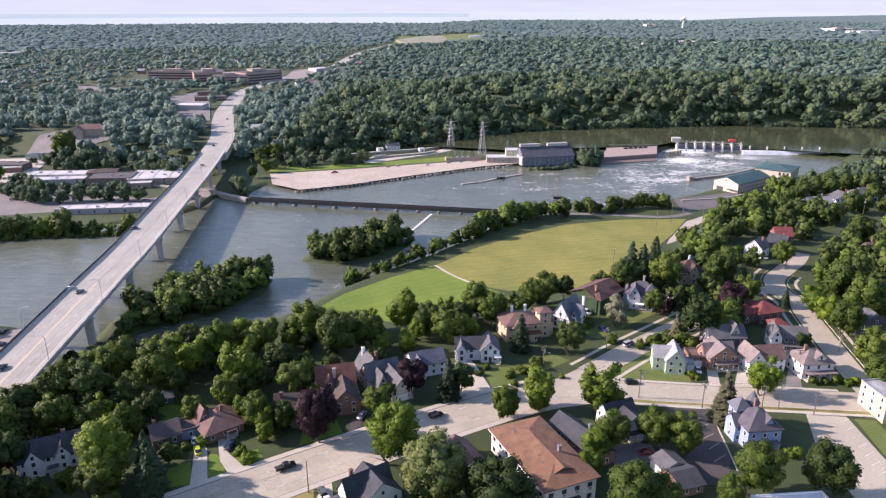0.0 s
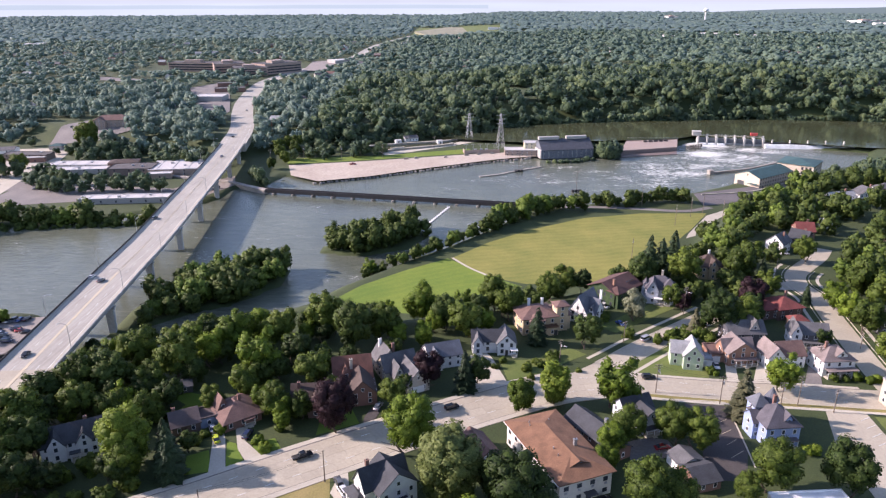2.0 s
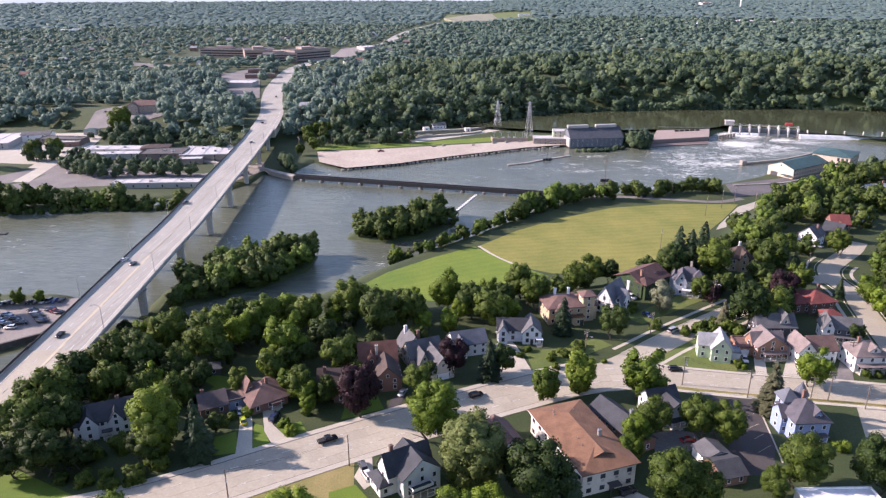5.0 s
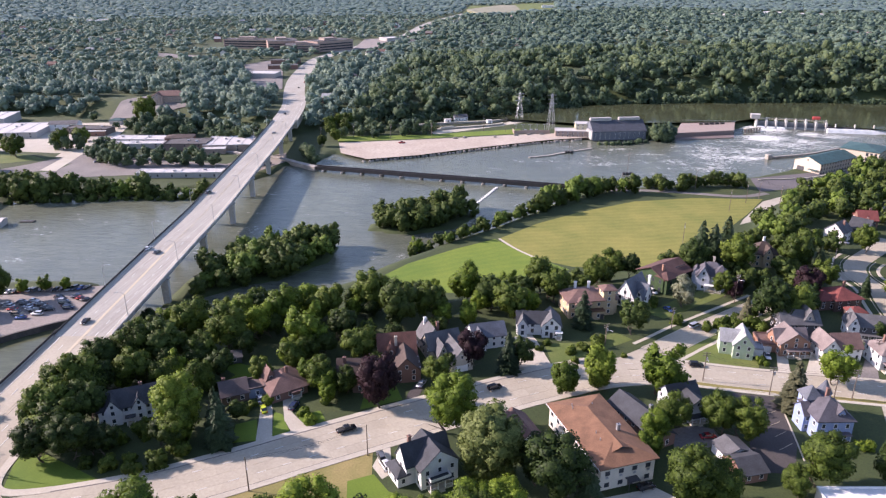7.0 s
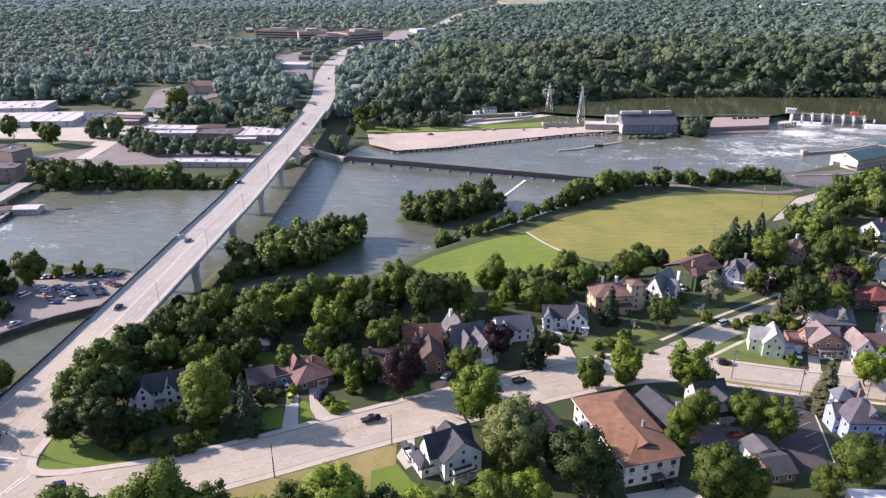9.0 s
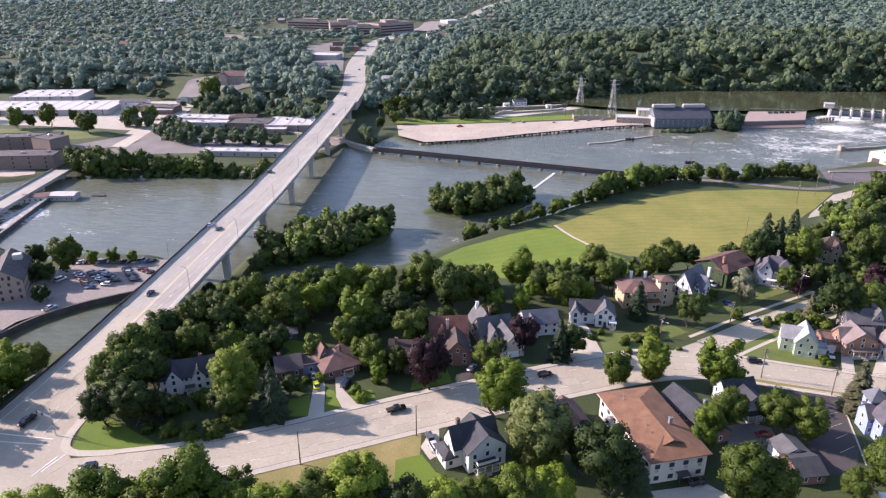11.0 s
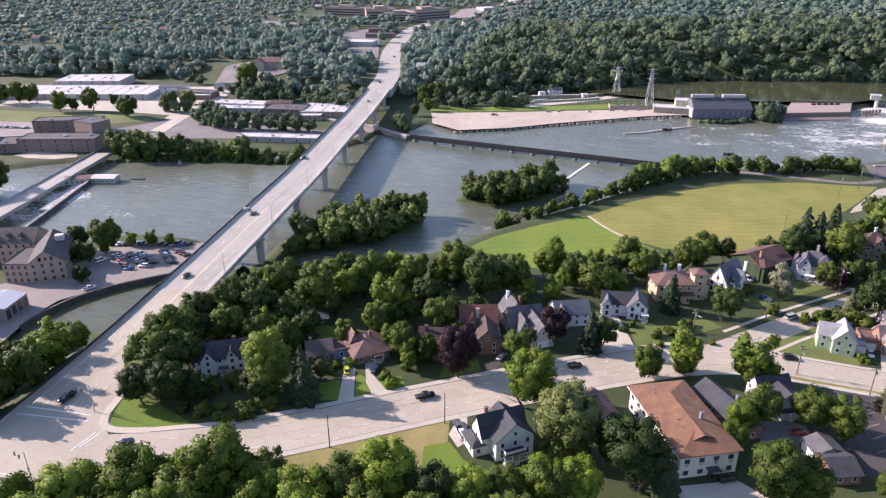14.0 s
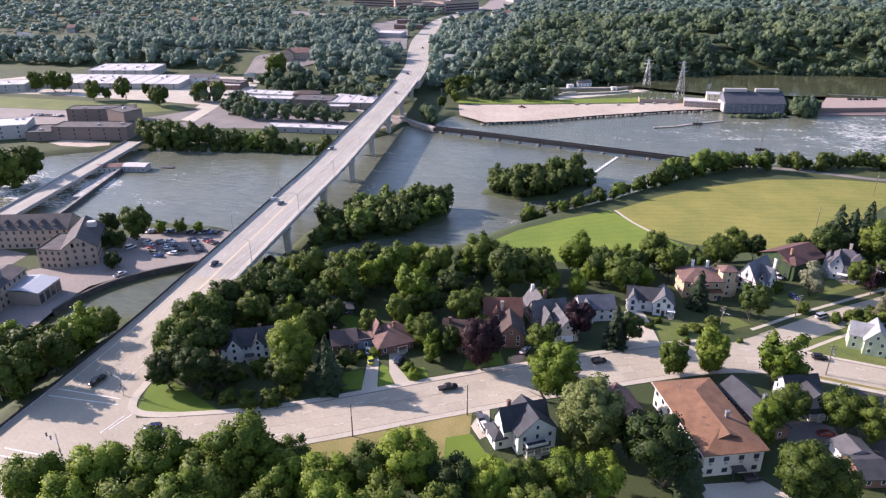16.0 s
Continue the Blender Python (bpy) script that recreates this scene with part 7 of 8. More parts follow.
for spec, d, h, label, wall_m in FAR:
    x, y, w, a = spec
    th = building("building", x, y, a, ground_at(x, y), label)
    part("wall", boxed((-w / 2, w / 2, 0, d, -0.5, h)), wall_m, th)
    part("roof", roof_body(bmesh.new(), -w / 2, w / 2, 0, d, h, "flat", 0), R_GREY if wall_m in (W_BRICK, W_HOSPITAL) else R_WHITE, th)
    if h > 12:
        part("parapet", boxed((-w / 2 - 0.2, w / 2 + 0.2, -0.3, 0, h - 1.6, h + 0.1)), W_PINK, th, "pale parapet band")
        part("penthouse", boxed((-w * 0.2, w * 0.15, d * 0.3, d * 0.7, h, h + 4)), W_PINK, th)
        for s in range(3):
            part("window", boxed((-w / 2 + 2, w / 2 - 2, -0.15, 0.1, 2.5 + s * 4.2, 4.6 + s * 4.2)), M_PANE, th, "band of dark glazing")
tower = thing("water_tower", 1025.8, 3142.3, ground_at(1025.8, 3142.3), 0, "white water tower on a slim stem far off", "water tower")
part("stem", tube(bmesh.new(), (0, 0, 0), (0, 0, 42), 4, 2.5, 10), M_TRIM, tower)
bm = bmesh.new()
bmesh.ops.create_uvsphere(bm, u_segments=14, v_segments=8, radius=11, matrix=Matrix.Translation((0, 0, 46)) @ Matrix.Diagonal((1, 1, 0.7, 1)))
part("tank", bm, M_TRIM, tower, smooth=True)
sheet("ground", [(-168.9, 2597.4), (-55.7, 3003.1), (147.4, 2890.4), (67.9, 2432.6), (-117, 2357.7)], 8.5, surface("faded_hay_field", (0.2, 0.205, 0.13), (0.29, 0.28, 0.19), 0.01, 0.1, 0.95), "pale open field beyond the woods", "field", thick=10)

# leafy suburb: small houses half hidden among the far trees
ROOFS, WALLS = (S_GREY, S_BROWN, S_LIGHT, S_PINK, S_DARK), (W_WHITE, W_CREAM, W_BRICK, W_METAL)
town = []
sub_rng = random.Random(11)
for k in range(150):
    for _ in range(40):
        d, az = sub_rng.uniform(680, 2100), radians(sub_rng.uniform(-46, 6) if k < 110 else sub_rng.uniform(-10, 34))
        x, y = d * math.sin(az), d * math.cos(az)
        ok, far_in = inside(np.array([x]), np.array([y]), TOE_SOUTH)
        if ok[0] and far_in[0] > 50 and all((x - p) ** 2 + (y - q) ** 2 > 500 for p, q in town) and clear_of_roads(np.array([x]), np.array([y]), 24)[0] and not in_any(np.array([x]), np.array([y]), CLEARINGS, 5)[0]:
            town.append((x, y))
            break
first = {}
for x, y in town:
    key = (sub_rng.randrange(5), sub_rng.randrange(4))
    m = pose(x, y, ground_at(x, y), 0, 0, sub_rng.choice((0, 90, 20, 110)) + sub_rng.uniform(-10, 10))
    if key not in first:
        th = first[key] = thing("house", 0, 0, 0, 0, "small suburban house among the far trees", "house", "far houses")
        w, d, h = 11 + key[0], 9, 5.5 + key[1] * 0.4
        part("wall", wall_body(bmesh.new(), -w / 2, w / 2, -d / 2, d / 2, h, "x", 3.2, -0.5), WALLS[key[1]], th)
        part("roof", roof_body(bmesh.new(), -w / 2, w / 2, -d / 2, d / 2, h, "x", 3.2), ROOFS[key[0]], th)
        th.matrix_basis = m
    else:
        copy_thing(first[key], m)

# ---- trees near the viewpoint, street by street ----
# some dark trees and bushes here are added to darken shaded yard ground
CORNER = [("maple", -124.7, 153.7, 8), ("maple", -123.5, 167, 8), ("dark", -120.7, 142.3, 6), ("maple", -118.9, 187.8, 7.2), ("maple", -122.7, 202.3, 5.5), ("dark", -128, 152.8, 5.9),
          ("oval", -89.4, 157.2, 8.0), ("oval", -87.6, 151.6, 5.4), ("dark", -110, 191.1, 7.6), ("maple", -113.3, 177.5, 6.5), ("maple", -109, 209, 7.6), ("dark", -120.3, 171.6, 5.8),
          ("maple", -92.9, 202.6, 8), ("maple", -97.7, 191.5, 5.9), ("maple", -75.5, 184.5, 4.2), ("maple", -103.2, 177.4, 5.3), 
          ("bright", -93, 215.6, 5.9), ("maple", -118.5, 147.7, 7.1), ("dark", -122.8, 141.1, 5.3), ("dark", -116.8, 157.2, 6.5), ("maple", -122.6, 146.3, 5.7), ("dark", -112.4, 142, 6.4), ("dark", -104.6, 146, 4.2), ("shrub_dark", -97.4, 143.5, 2.4), ("dark", -88.5, 149.5, 4.2), ("shrub_dark", -107.6, 140.6, 2.4), ("shrub_dark", -85.6, 148, 3.2), ("maple", -130.5, 166.9, 6.6),
          ("shrub_dark", -89, 142.7, 3.6), ("shrub_dark", -94.1, 139.1, 2.6), ("shrub_dark", -101.8, 140.3, 3), ("dark", -108.1, 146.4, 4.2), ("dark", -91.3, 151.2, 4.1)]
BACKYARDS = [("bright", -79.3, 221, 7.9), ("bright", -66, 204.5, 8.2), ("bright", -85.4, 213.2, 6.6), ("maple", -47.1, 198.9, 6.8), ("maple", -65.5, 229.4, 6), ("maple", -50.5, 237.1, 8.2),
             ("dark", -38.2, 227.3, 8.2), ("maple", -27.6, 232.4, 7.1), ("bright", -15.6, 250.1, 7.5), ("maple", 2.4, 235.4, 7.6), ("dark", -5.9, 242.6, 6.5), ("bright", -53, 178.9, 4.2),
             ("bright", -59.5, 185, 4.7), ("purple", -36.2, 176.3, 7.5), ("purple", -10.1, 201.1, 6), ("maple", -20.5, 187.9, 5), ("dark", 6.3, 202.5, 4.9), ("maple", 14.4, 265.5, 7),
             ("maple", 19.5, 251.5, 6.7), ("maple", -67.5, 192.1, 5.6), ("dark", -55.8, 213.5, 6)]
STREETSIDE = [("bright", -13.3, 164.1, 8.3), ("oval", 19.1, 186.4, 5.3), ("oval", 30.4, 192.3, 5.8), ("bright", 49, 189.1, 8), ("bright", 104, 200.5, 6.1), ("maple", 60.6, 171.3, 6.0),
              ("maple", 67.4, 168.6, 6.2), ("maple", 48.4, 171.5, 5.6), ("bright", 42.1, 165.4, 4.8), ("bright", 38.9, 157.5, 4.2), ("maple", 81, 151, 7.4), ("dark", 98.2, 149, 7.4), ("maple", 72.5, 146.5, 4.0),
              ("maple", 45.6, 140.6, 7.6), ("maple", 52.6, 141, 6.2), ("dark", 116.5, 257, 5.0), ("bright", 152.2, 265.4, 5.8), ("pale", 68.8, 253, 5.5), ("maple", 45.5, 284.4, 6.8), ("maple", 36.7, 270, 5.8), ("dark", 52.8, 282.8, 4.8),
              ("maple", 98.6, 289, 8.6), ("maple", 86.9, 263.8, 5.3), ("dark", 96.7, 240.2, 8.2), ("maple", 106.3, 242.6, 7), ("dark", 131.8, 231.9, 3.8), ("maple", 170.9, 275.7, 9.4), ("maple", 167, 254.3, 9.4), ("bright", 152.2, 253, 6.1), ("maple", 149.5, 218.3, 6.9), ("maple", 141.3, 200.2, 6.5), ("maple", 153.4, 242.6, 7),
              ("maple", -55.9, 181.6, 5.2), ("bright", -51.7, 174.9, 3.1), ("maple", -47.6, 180.1, 4.2), ("dark", -75.4, 164.1, 3.1), ("maple", -39.7, 192.5, 3.7), ("dark", -17, 197.5, 3)]
NEAR_ROW = [("bright", -118.2, 90.6, 7.8), ("bright", -106.1, 97.4, 8.2), ("bright", -93.4, 102.3, 8.9), ("bright", -77.9, 110, 9.5), ("bright", -66.4, 106.5, 7.5), ("maple", -81.4, 101.3, 8.4),
            ("bright", -56.5, 107.1, 8), ("maple", -49.5, 114.5, 7.3), ("bright", -40.8, 118.6, 8.2), ("dark", -30.3, 116.7, 6.6), ("bright", -22.1, 118.9, 6.6), ("maple", -14.9, 123.6, 5.6),
            ("bright", -6, 127.4, 6.2), ("maple", -95.4, 92.9, 7.8), ("bright", -106.4, 87.1, 7.4), ("maple", -42.6, 106.5, 7.2), ("bright", -81.3, 92.7, 8.4), ("maple", -65.4, 96.9, 7.3),
            ("maple", -29, 107.1, 7.1), ("bright", -50.9, 98.7, 7.7), ("maple", -12, 112.3, 6.7),
            ("maple", -100.2, 100.8, 6.7), ("bright", -87.6, 109.4, 6.6), ("maple", -68.3, 115.3, 6.2), ("bright", -109.4, 93.8, 6.8)]
SLOPE = [("maple", -172, 145.3, 9.8), ("bright", -165.1, 156.2, 8.3), ("maple", -161.6, 128.4, 8.8), ("maple", -159.2, 142.1, 7.1), ("maple", -163.2, 166.3, 5.5), ("maple", -183.9, 138.2, 10.4), ("bright", -188.4, 149.4, 8.6)]
# dark trees put in garden gaps to deepen the shade among the houses
YARDS = [("dark", -126.2, 181.1, 7.2), ("dark", -119.5, 189, 6.8), ("dark", -107, 185.6, 5.1), ("dark", -98, 189, 5.1), ("dark", -86.5, 199.9, 4.8), ("dark", -115.8, 159.7, 5.5), ("dark", 115.6, 285.6, 5.0), ("maple", 124, 293, 8.2), ("maple", 133.6, 306, 7.6), ("maple", 130, 276.5, 5.8), ("maple", 164.5, 319.5, 6.2), ("purple", 118.9, 264.9, 6.5),
         ("dark", 103.5, 251.2, 6.2), ("shrub_dark", 83.2, 237.1, 3.6), ("shrub_dark", 90, 240.5, 4.1), ("shrub_dark", 73.6, 234.8, 2.6), ("shrub_dark", 92.8, 235.8, 3.1), ("shrub_dark", -36.7, 208.3, 3.9), ("shrub_dark", -98.8, 155.3, 3.9), ("shrub_dark", -105.1, 150.6, 3.8),
         ("shrub_dark", -76.7, 188.9, 3), ("shrub_dark", -89.5, 179.6, 3), ("shrub_dark", 46.3, 240.8, 3.1), ("shrub_dark", 57.3, 253.2, 3.2), ("shrub_dark", 32.4, 219.3, 2.8), ("shrub_dark", 28, 215.7, 2.2), ("shrub_dark", 63.8, 238.7, 2.9), ("shrub_dark", 79.6, 230.4, 3.9), ("shrub_dark", 78.5, 236.9, 3.5), ("shrub_dark", 81.6, 226.3, 3.4),
         ("shrub_dark", 24.2, 206.9, 1.7), ("shrub_dark", 15, 217.8, 1.8), ("shrub_dark", 51, 243, 2.6), ("purple", 90, 261, 4.2)]
UNDER_BRIDGE = [("maple", -149.5, 583, 5.5), ("maple", -156, 563, 4.6), ("maple", -158, 600, 6.2), ("maple", -148, 615, 6.0), ("maple", -165, 625, 6.5), ("maple", -150, 636, 7), ("maple", -160, 645, 6)]
for group in (UNDER_BRIDGE, CORNER, BACKYARDS, STREETSIDE, YARDS, NEAR_ROW, SLOPE):
    for kind, *at3 in group:
        tree(kind, *at3, squash=0.8 if group is SLOPE else 1.0)
for kind, x, y, r in (("spruce", -76.1, 153, 4.6), ("spruce", 1.8, 198.9, 4.2), ("spruce", 21.5, 137.4, 4.0), ("dark", 46.4, 229.6, 6.2), ("spruce", 28.6, 232.4, 4.2),
                      ("grey_spruce", 85.8, 185.4, 4.8), ("dark", 79.6, 285, 7.4), ("spruce", 86, 300, 6.2), ("spruce", 91, 299, 5.6), ("dark", 85, 293, 5.0), ("spruce", 100, 311, 6.0), ("spruce", 137.4, 299.7, 3.0),
                      ("spruce", 143.9, 270.9, 2.6), ("grey_spruce", 89.1, 242.2, 3.0), ("spruce", -81, 162.1, 3.6)):
    tree(kind, x, y, r)
tree("poplar", -1.6, 145.8, 8.8)
tree("poplar", -4.6, 147.4, 7.4)
tree("maple", -5.2, 126.7, 6.3)
tree("bright", 1.7, 129.6, 6.1)
tree("dark", 13.6, 138, 8.8)
tree("dark", 10, 145, 6.5)

# ---- belts of trees: banks, islands, the wooded quarter ----
belt_rng = random.Random(21)
BELT = []


def along_line(pts, step, jitter, kinds, r0, r1):
    """Trees strung along a bank."""
    for q, nn in curve_through(pts, step):
        p = q + nn * belt_rng.uniform(-jitter, jitter)
        kind, r = belt_rng.choice(kinds), belt_rng.uniform(r0, r1)
        if p.y > 262:
            BELT.append((p.x, p.y, r, kind))
        else:
            tree(kind, p.x, p.y, r)


def fill(poly, step, kinds, r0, r1, seed, keep_off=()):
    xs, ys = [p[0] for p in poly], [p[1] for p in poly]
    x, y, rng = scatter(min(xs), max(xs), min(ys), max(ys), step, seed)
    ok = inside(x, y, poly)[0]
    for px_, py_, good in zip(x, y, ok):
        if good and all(math.hypot(px_ - a, py_ - b) > c for a, b, c in keep_off):
            kind, r = belt_rng.choice(kinds), rng.uniform(r0, r1)
            if py_ > 262:
                BELT.append((float(px_), float(py_), r, kind))
            else:
                tree(kind, float(px_), float(py_), r)


fill([(x * 0.94 - 7, y * 0.95 + 16) for x, y in ISLANDS[0]], 6.5, ("maple", "bright", "dark", "maple"), 4.6, 7.0, 1)
fill([(x * 0.92 - 4, y * 0.97 + 12) for x, y in ISLANDS[1]], 6.8, ("maple", "dark", "maple"), 4.8, 7.0, 2)
along_line([(-49.1, 334.7), (-39.6, 341), (-31, 344.3)], 5, 2, ("shrub_dark", "bright"), 2.4, 3.8)
tree("bright", -47.1, 336.6, 4.7)
along_line([(-28.1, 346.7), (-13.8, 364.1), (5.3, 385.2), (22.8, 406.4), (41.6, 424.8)], 4.6, 2, ("shrub_dark", "shrub_dark", "shrub", "maple"), 2.6, 4.6)
along_line([(19.1, 401.1), (34.1, 420.4), (53.7, 436.4), (77.4, 446.8)], 5.5, 4, ("maple", "bright", "dark"), 4.6, 7.4)
along_line([(90.1, 454.8), (104.8, 452.1), (126.5, 463.2), (157.5, 463.2)], 5.0, 4, ("maple", "shrub_dark", "dark"), 3.4, 6.0)
along_line([(-158.6, 525.4), (-150.1, 513.3), (-165.5, 534.4)], 8, 2, ("dark", "maple"), 4, 6)
along_line([(121.7, 630.1), (129.6, 617.9), (141.8, 632.6)], 4.5, 4, ("maple", "bright"), 6.5, 9.0)
along_line([(76.8, 599.3), (97.2, 603.9), (116.2, 613.1)], 5, 2, ("shrub_dark",), 2.8, 4.4)
along_line([(-324.5, 403.1), (-308.3, 404.5), (-296.1, 406.3)], 6, 3, ("maple", "maple", "dark"), 7.5, 10.0)
along_line([(-293.1, 408.5), (-270.4, 414.6), (-230.6, 420.9)], 7, 3, ("maple", "maple", "bright"), 5.5, 9.0)
along_line([(-322.5, 392.7), (-265.7, 406.5), (-202.7, 415.1)], 7, 1, ("shrub_dark", "dark"), 2.6, 4.0)
along_line([(-218.7, 418.4), (-192, 428.4)], 9, 2, ("bright", "maple"), 5, 7.5)
along_line([(-326.4, 507), (-292.5, 484.1), (-273.5, 485.4), (-252.1, 491.1), (-219.3, 492.4)], 10, 1, ("maple",), 5.0, 6.2)
along_line([(-332.1, 527.2), (-290.8, 508.2), (-247.2, 511.8)], 12, 2, ("maple",), 5.0, 6.4)
along_line([(-368.8, 531.2), (-349.6, 531.7)], 8, 3, ("maple", "dark"), 6, 8)
along_line([(-333, 609.9), (-293.8, 613.2), (-309.1, 627.3), (-314.5, 607.7)], 10, 3, ("maple", "dark"), 5, 7.5)
for spec in ((-532, 526, 8.5), (-517, 530, 9), (-503, 530, 8.5), (-455, 508, 8), (-446, 512, 5.5), (-433, 518, 8.8), (-423, 536, 5.4), (-393, 507, 6.8), (-385, 503, 8.6), (-364, 531, 8), (-352, 539, 8), (-340.7, 626.6, 12.8), (-345.1, 319.8, 11.7), (-346.2, 308.5, 11.6), (-355.3, 305.5, 13.2)):
    tree("maple", *spec)
for spec, kind in (((-216.6, 251.3, 8), "maple"), ((-219.6, 240.4, 5.1), "dark"), ((-208.1, 223.9, 4.3), "dark"), ((-232.4, 251.8, 5.9), "dark"), ((-212.3, 262.4, 3.2), "bright"), ((-203, 264.8, 3.5), "bright"), ((-194.7, 266.8, 2.9), "bright"),
                   ((-181.5, 268, 2.2), "shrub_dark"), ((-224.8, 237.4, 4.5), "dark"), ((-151.5, 230.6, 3.4), "maple"), ((-142.2, 239.1, 3.9), "dark")):
    tree(kind, *spec)
# wooded slope between the gardens and the water
fill([(-128, 226), (-112, 240), (-80, 256), (-44, 270), (-42, 250), (-80, 228), (-108, 208), (-124, 200)], 10, ("maple", "dark", "bright"), 4.5, 6.5, 3)
fill([(-42, 262), (0, 276), (42, 296), (40, 282), (0, 258), (-40, 244)], 11, ("maple", "dark", "bright"), 4.0, 5.6, 4, ((-16, 262, 12),))
# the wooded quarter beyond the street
OFF = [(q.x, q.y, 10.5) for q, _ in curve_through(HILL, 5)] + [(o.matrix_basis.translation.x, o.matrix_basis.translation.y + 5, 12.0) for o in bpy.data.objects if o.parent is None and o.name.startswith("house") and o.matrix_basis.translation.y < 700]
fill([(160, 212), (330, 200), (330, 420), (235, 378), (192, 338), (176, 312), (163, 270)], 11.5, ("maple", "maple", "dark", "bright"), 4.8, 7.2, 5, OFF)
fill([(118, 345), (140, 320), (150, 312), (165, 330), (185, 352), (228, 393), (330, 440), (330, 545), (262, 496), (205, 462), (165, 425), (140, 392)], 11.0, ("maple", "maple", "dark", "bright"), 4.8, 7.2, 6, OFF)
x, y, rng = scatter(330, 900, 230, 640, 10.5, 7)
YARD_CLEAR = [(118.5, 379.4), (165.5, 489.4), (202, 508.9), (279.7, 585.9), (334.9, 594.8), (299.3, 522.8), (255.2, 489.4), (201.3, 438.2), (169.1, 409.2), (143.8, 379.4)]
keep = inside(x, y, TOE_NORTH)[0] & (y < 575) & (x < y * 0.72 + 12) & ~inside(x, y, YARD_CLEAR)[0]
stand("forest", x[keep], y[keep], rng.uniform(4.8, 7.8, keep.sum()), M_FOREST, "wooded quarter on the near bank", 0, 8)
# gardens
YARD = OFF + [(q.x, q.y, 11.0) for pts in (MAIN, SIDE) for q, _ in curve_through(pts, 4)]
fill([(-132, 172), (-95, 174), (-60, 196), (-20, 218), (20, 238), (60, 266), (40, 280), (0, 262), (-40, 246), (-80, 226), (-118, 204), (-140, 185)], 11.5, ("maple", "dark", "bright", "dark"), 3.6, 5.2, 9, YARD)
fill([(-215, 60), (-174, 60), (-173, 150), (-175, 180), (-192, 188), (-204, 150)], 8.5, ("shrub", "shrub_dark", "shrub"), 3.4, 4.6, 10)
fill([(66, 284), (84, 272), (104, 262), (128, 266), (140, 304), (120, 340), (98, 326), (76, 306)], 9.5, ("dark", "maple", "dark", "shrub_dark"), 3.2, 4.8, 15, [(a, b, c - 1.5) for a, b, c in YARD])
fill([(86, 236), (104, 228), (120, 240), (118, 262), (98, 262)], 8, ("dark", "shrub_dark", "maple"), 2.6, 4.0, 16, [(a, b, c - 3) for a, b, c in YARD])
# the south flats
KEEP = [(o.matrix_basis.translation.x, o.matrix_basis.translation.y + 8, 22.0) for o in bpy.data.objects if o.parent is None and o.name.startswith("building")]
for a, b in zip(BRIDGE, BRIDGE[1:]):
    for k in range(8):
        KEEP.append((a[0] + (b[0] - a[0]) * k / 8, a[1] + (b[1] - a[1]) * k / 8, 15.0))
fill([(-245, 545), (-200, 560), (-190, 600), (-330, 640), (-420, 655), (-360, 600)], 12, ("maple", "dark", "bright"), 3.8, 5.8, 12, KEEP)
fill([(-150, 590), (-60, 615), (-60, 640), (-150, 640)], 13, ("dark", "maple"), 4.5, 6.5, 13, KEEP)
fill([(370, 640), (460, 600), (700, 600), (700, 615), (470, 628)], 10, ("maple", "dark"), 4.5, 6.5, 14)
bx, by, br = (np.array([b[k] for b in BELT]) for k in range(3))
free = ~inside(bx, by, YARD_CLEAR)[0] & clear_of_roads(bx, by, 11.5 + br)
BELT = [b for b, good in zip(BELT, free) if good]
# trees past y 470 take the lighter forest canopy, haze in its colour
for name, kinds, mat, near in (("bank_trees", ("maple", "shrub_dark", "dark"), M_LEAF_BANK, True), ("bank_trees", ("bright", "shrub"), M_LEAF_BANK_BRIGHT, True), ("bank_trees", ("maple", "shrub_dark", "dark", "bright", "shrub"), M_FOREST, False)):
    rows = np.array([b[:3] for b in BELT if b[3] in kinds and (b[1] < 470) == near])
    stand(name, rows[:, 0], rows[:, 1], rows[:, 2], mat, "green trees and bushes along the banks and gardens", -1, 31, 1.05)
# garden shrubs
for px3, kind in (((-54.4, 165.4), "shrub"), ((-57.2, 168.6), "shrub"), ((-69.8, 173.3), "shrub"), ((-78.9, 170.1), "shrub_dark"), ((-75.4, 168.4), "shrub_dark"), ((-73.8, 171.5), "shrub_dark"), ((22.9, 212.6), "shrub_dark"), ((26.2, 218), "shrub_dark"),
                  ((31.9, 222.6), "shrub_dark"), ((34.6, 222.6), "shrub_dark"), ((132.7, 208.5), "shrub"), ((135.7, 207), "shrub"), ((139, 207.8), "shrub"), ((128.9, 208.5), "shrub_dark"), ((125.1, 208.5), "shrub_dark"), ((97.7, 168.2), "shrub"),
                  ((99.9, 167.7), "shrub"), ((86.8, 210.8), "shrub"), ((85.4, 212.3), "shrub_dark"), ((40.7, 211.9), "shrub_dark"), ((12.5, 213.5), "shrub_dark"), ((-52.7, 174.6), "shrub_dark"), ((-21.7, 183.1), "shrub_dark"), ((87, 246.6), "shrub_dark"),
                  ((94.4, 249.1), "shrub_dark"), ((90.6, 247.6), "shrub_dark"), ((82.6, 240.7), "shrub_dark")):
    tree(kind, *px3, belt_rng.uniform(1.3, 2.4))

# ---- vehicles ----
PAINT = {n: plain(n + "_car_paint", c, 0.25, 0.3) for n, c in (("black", (0.015, 0.016, 0.018)), ("white", (0.75, 0.75, 0.74)), ("silver", (0.42, 0.43, 0.45)), ("grey", (0.14, 0.15, 0.16)), ("red", (0.35, 0.03, 0.03)),
                                                       ("blue", (0.04, 0.1, 0.28)), ("navy", (0.02, 0.03, 0.07)), ("lime", (0.55, 0.62, 0.03)), ("tan", (0.32, 0.28, 0.22)))}
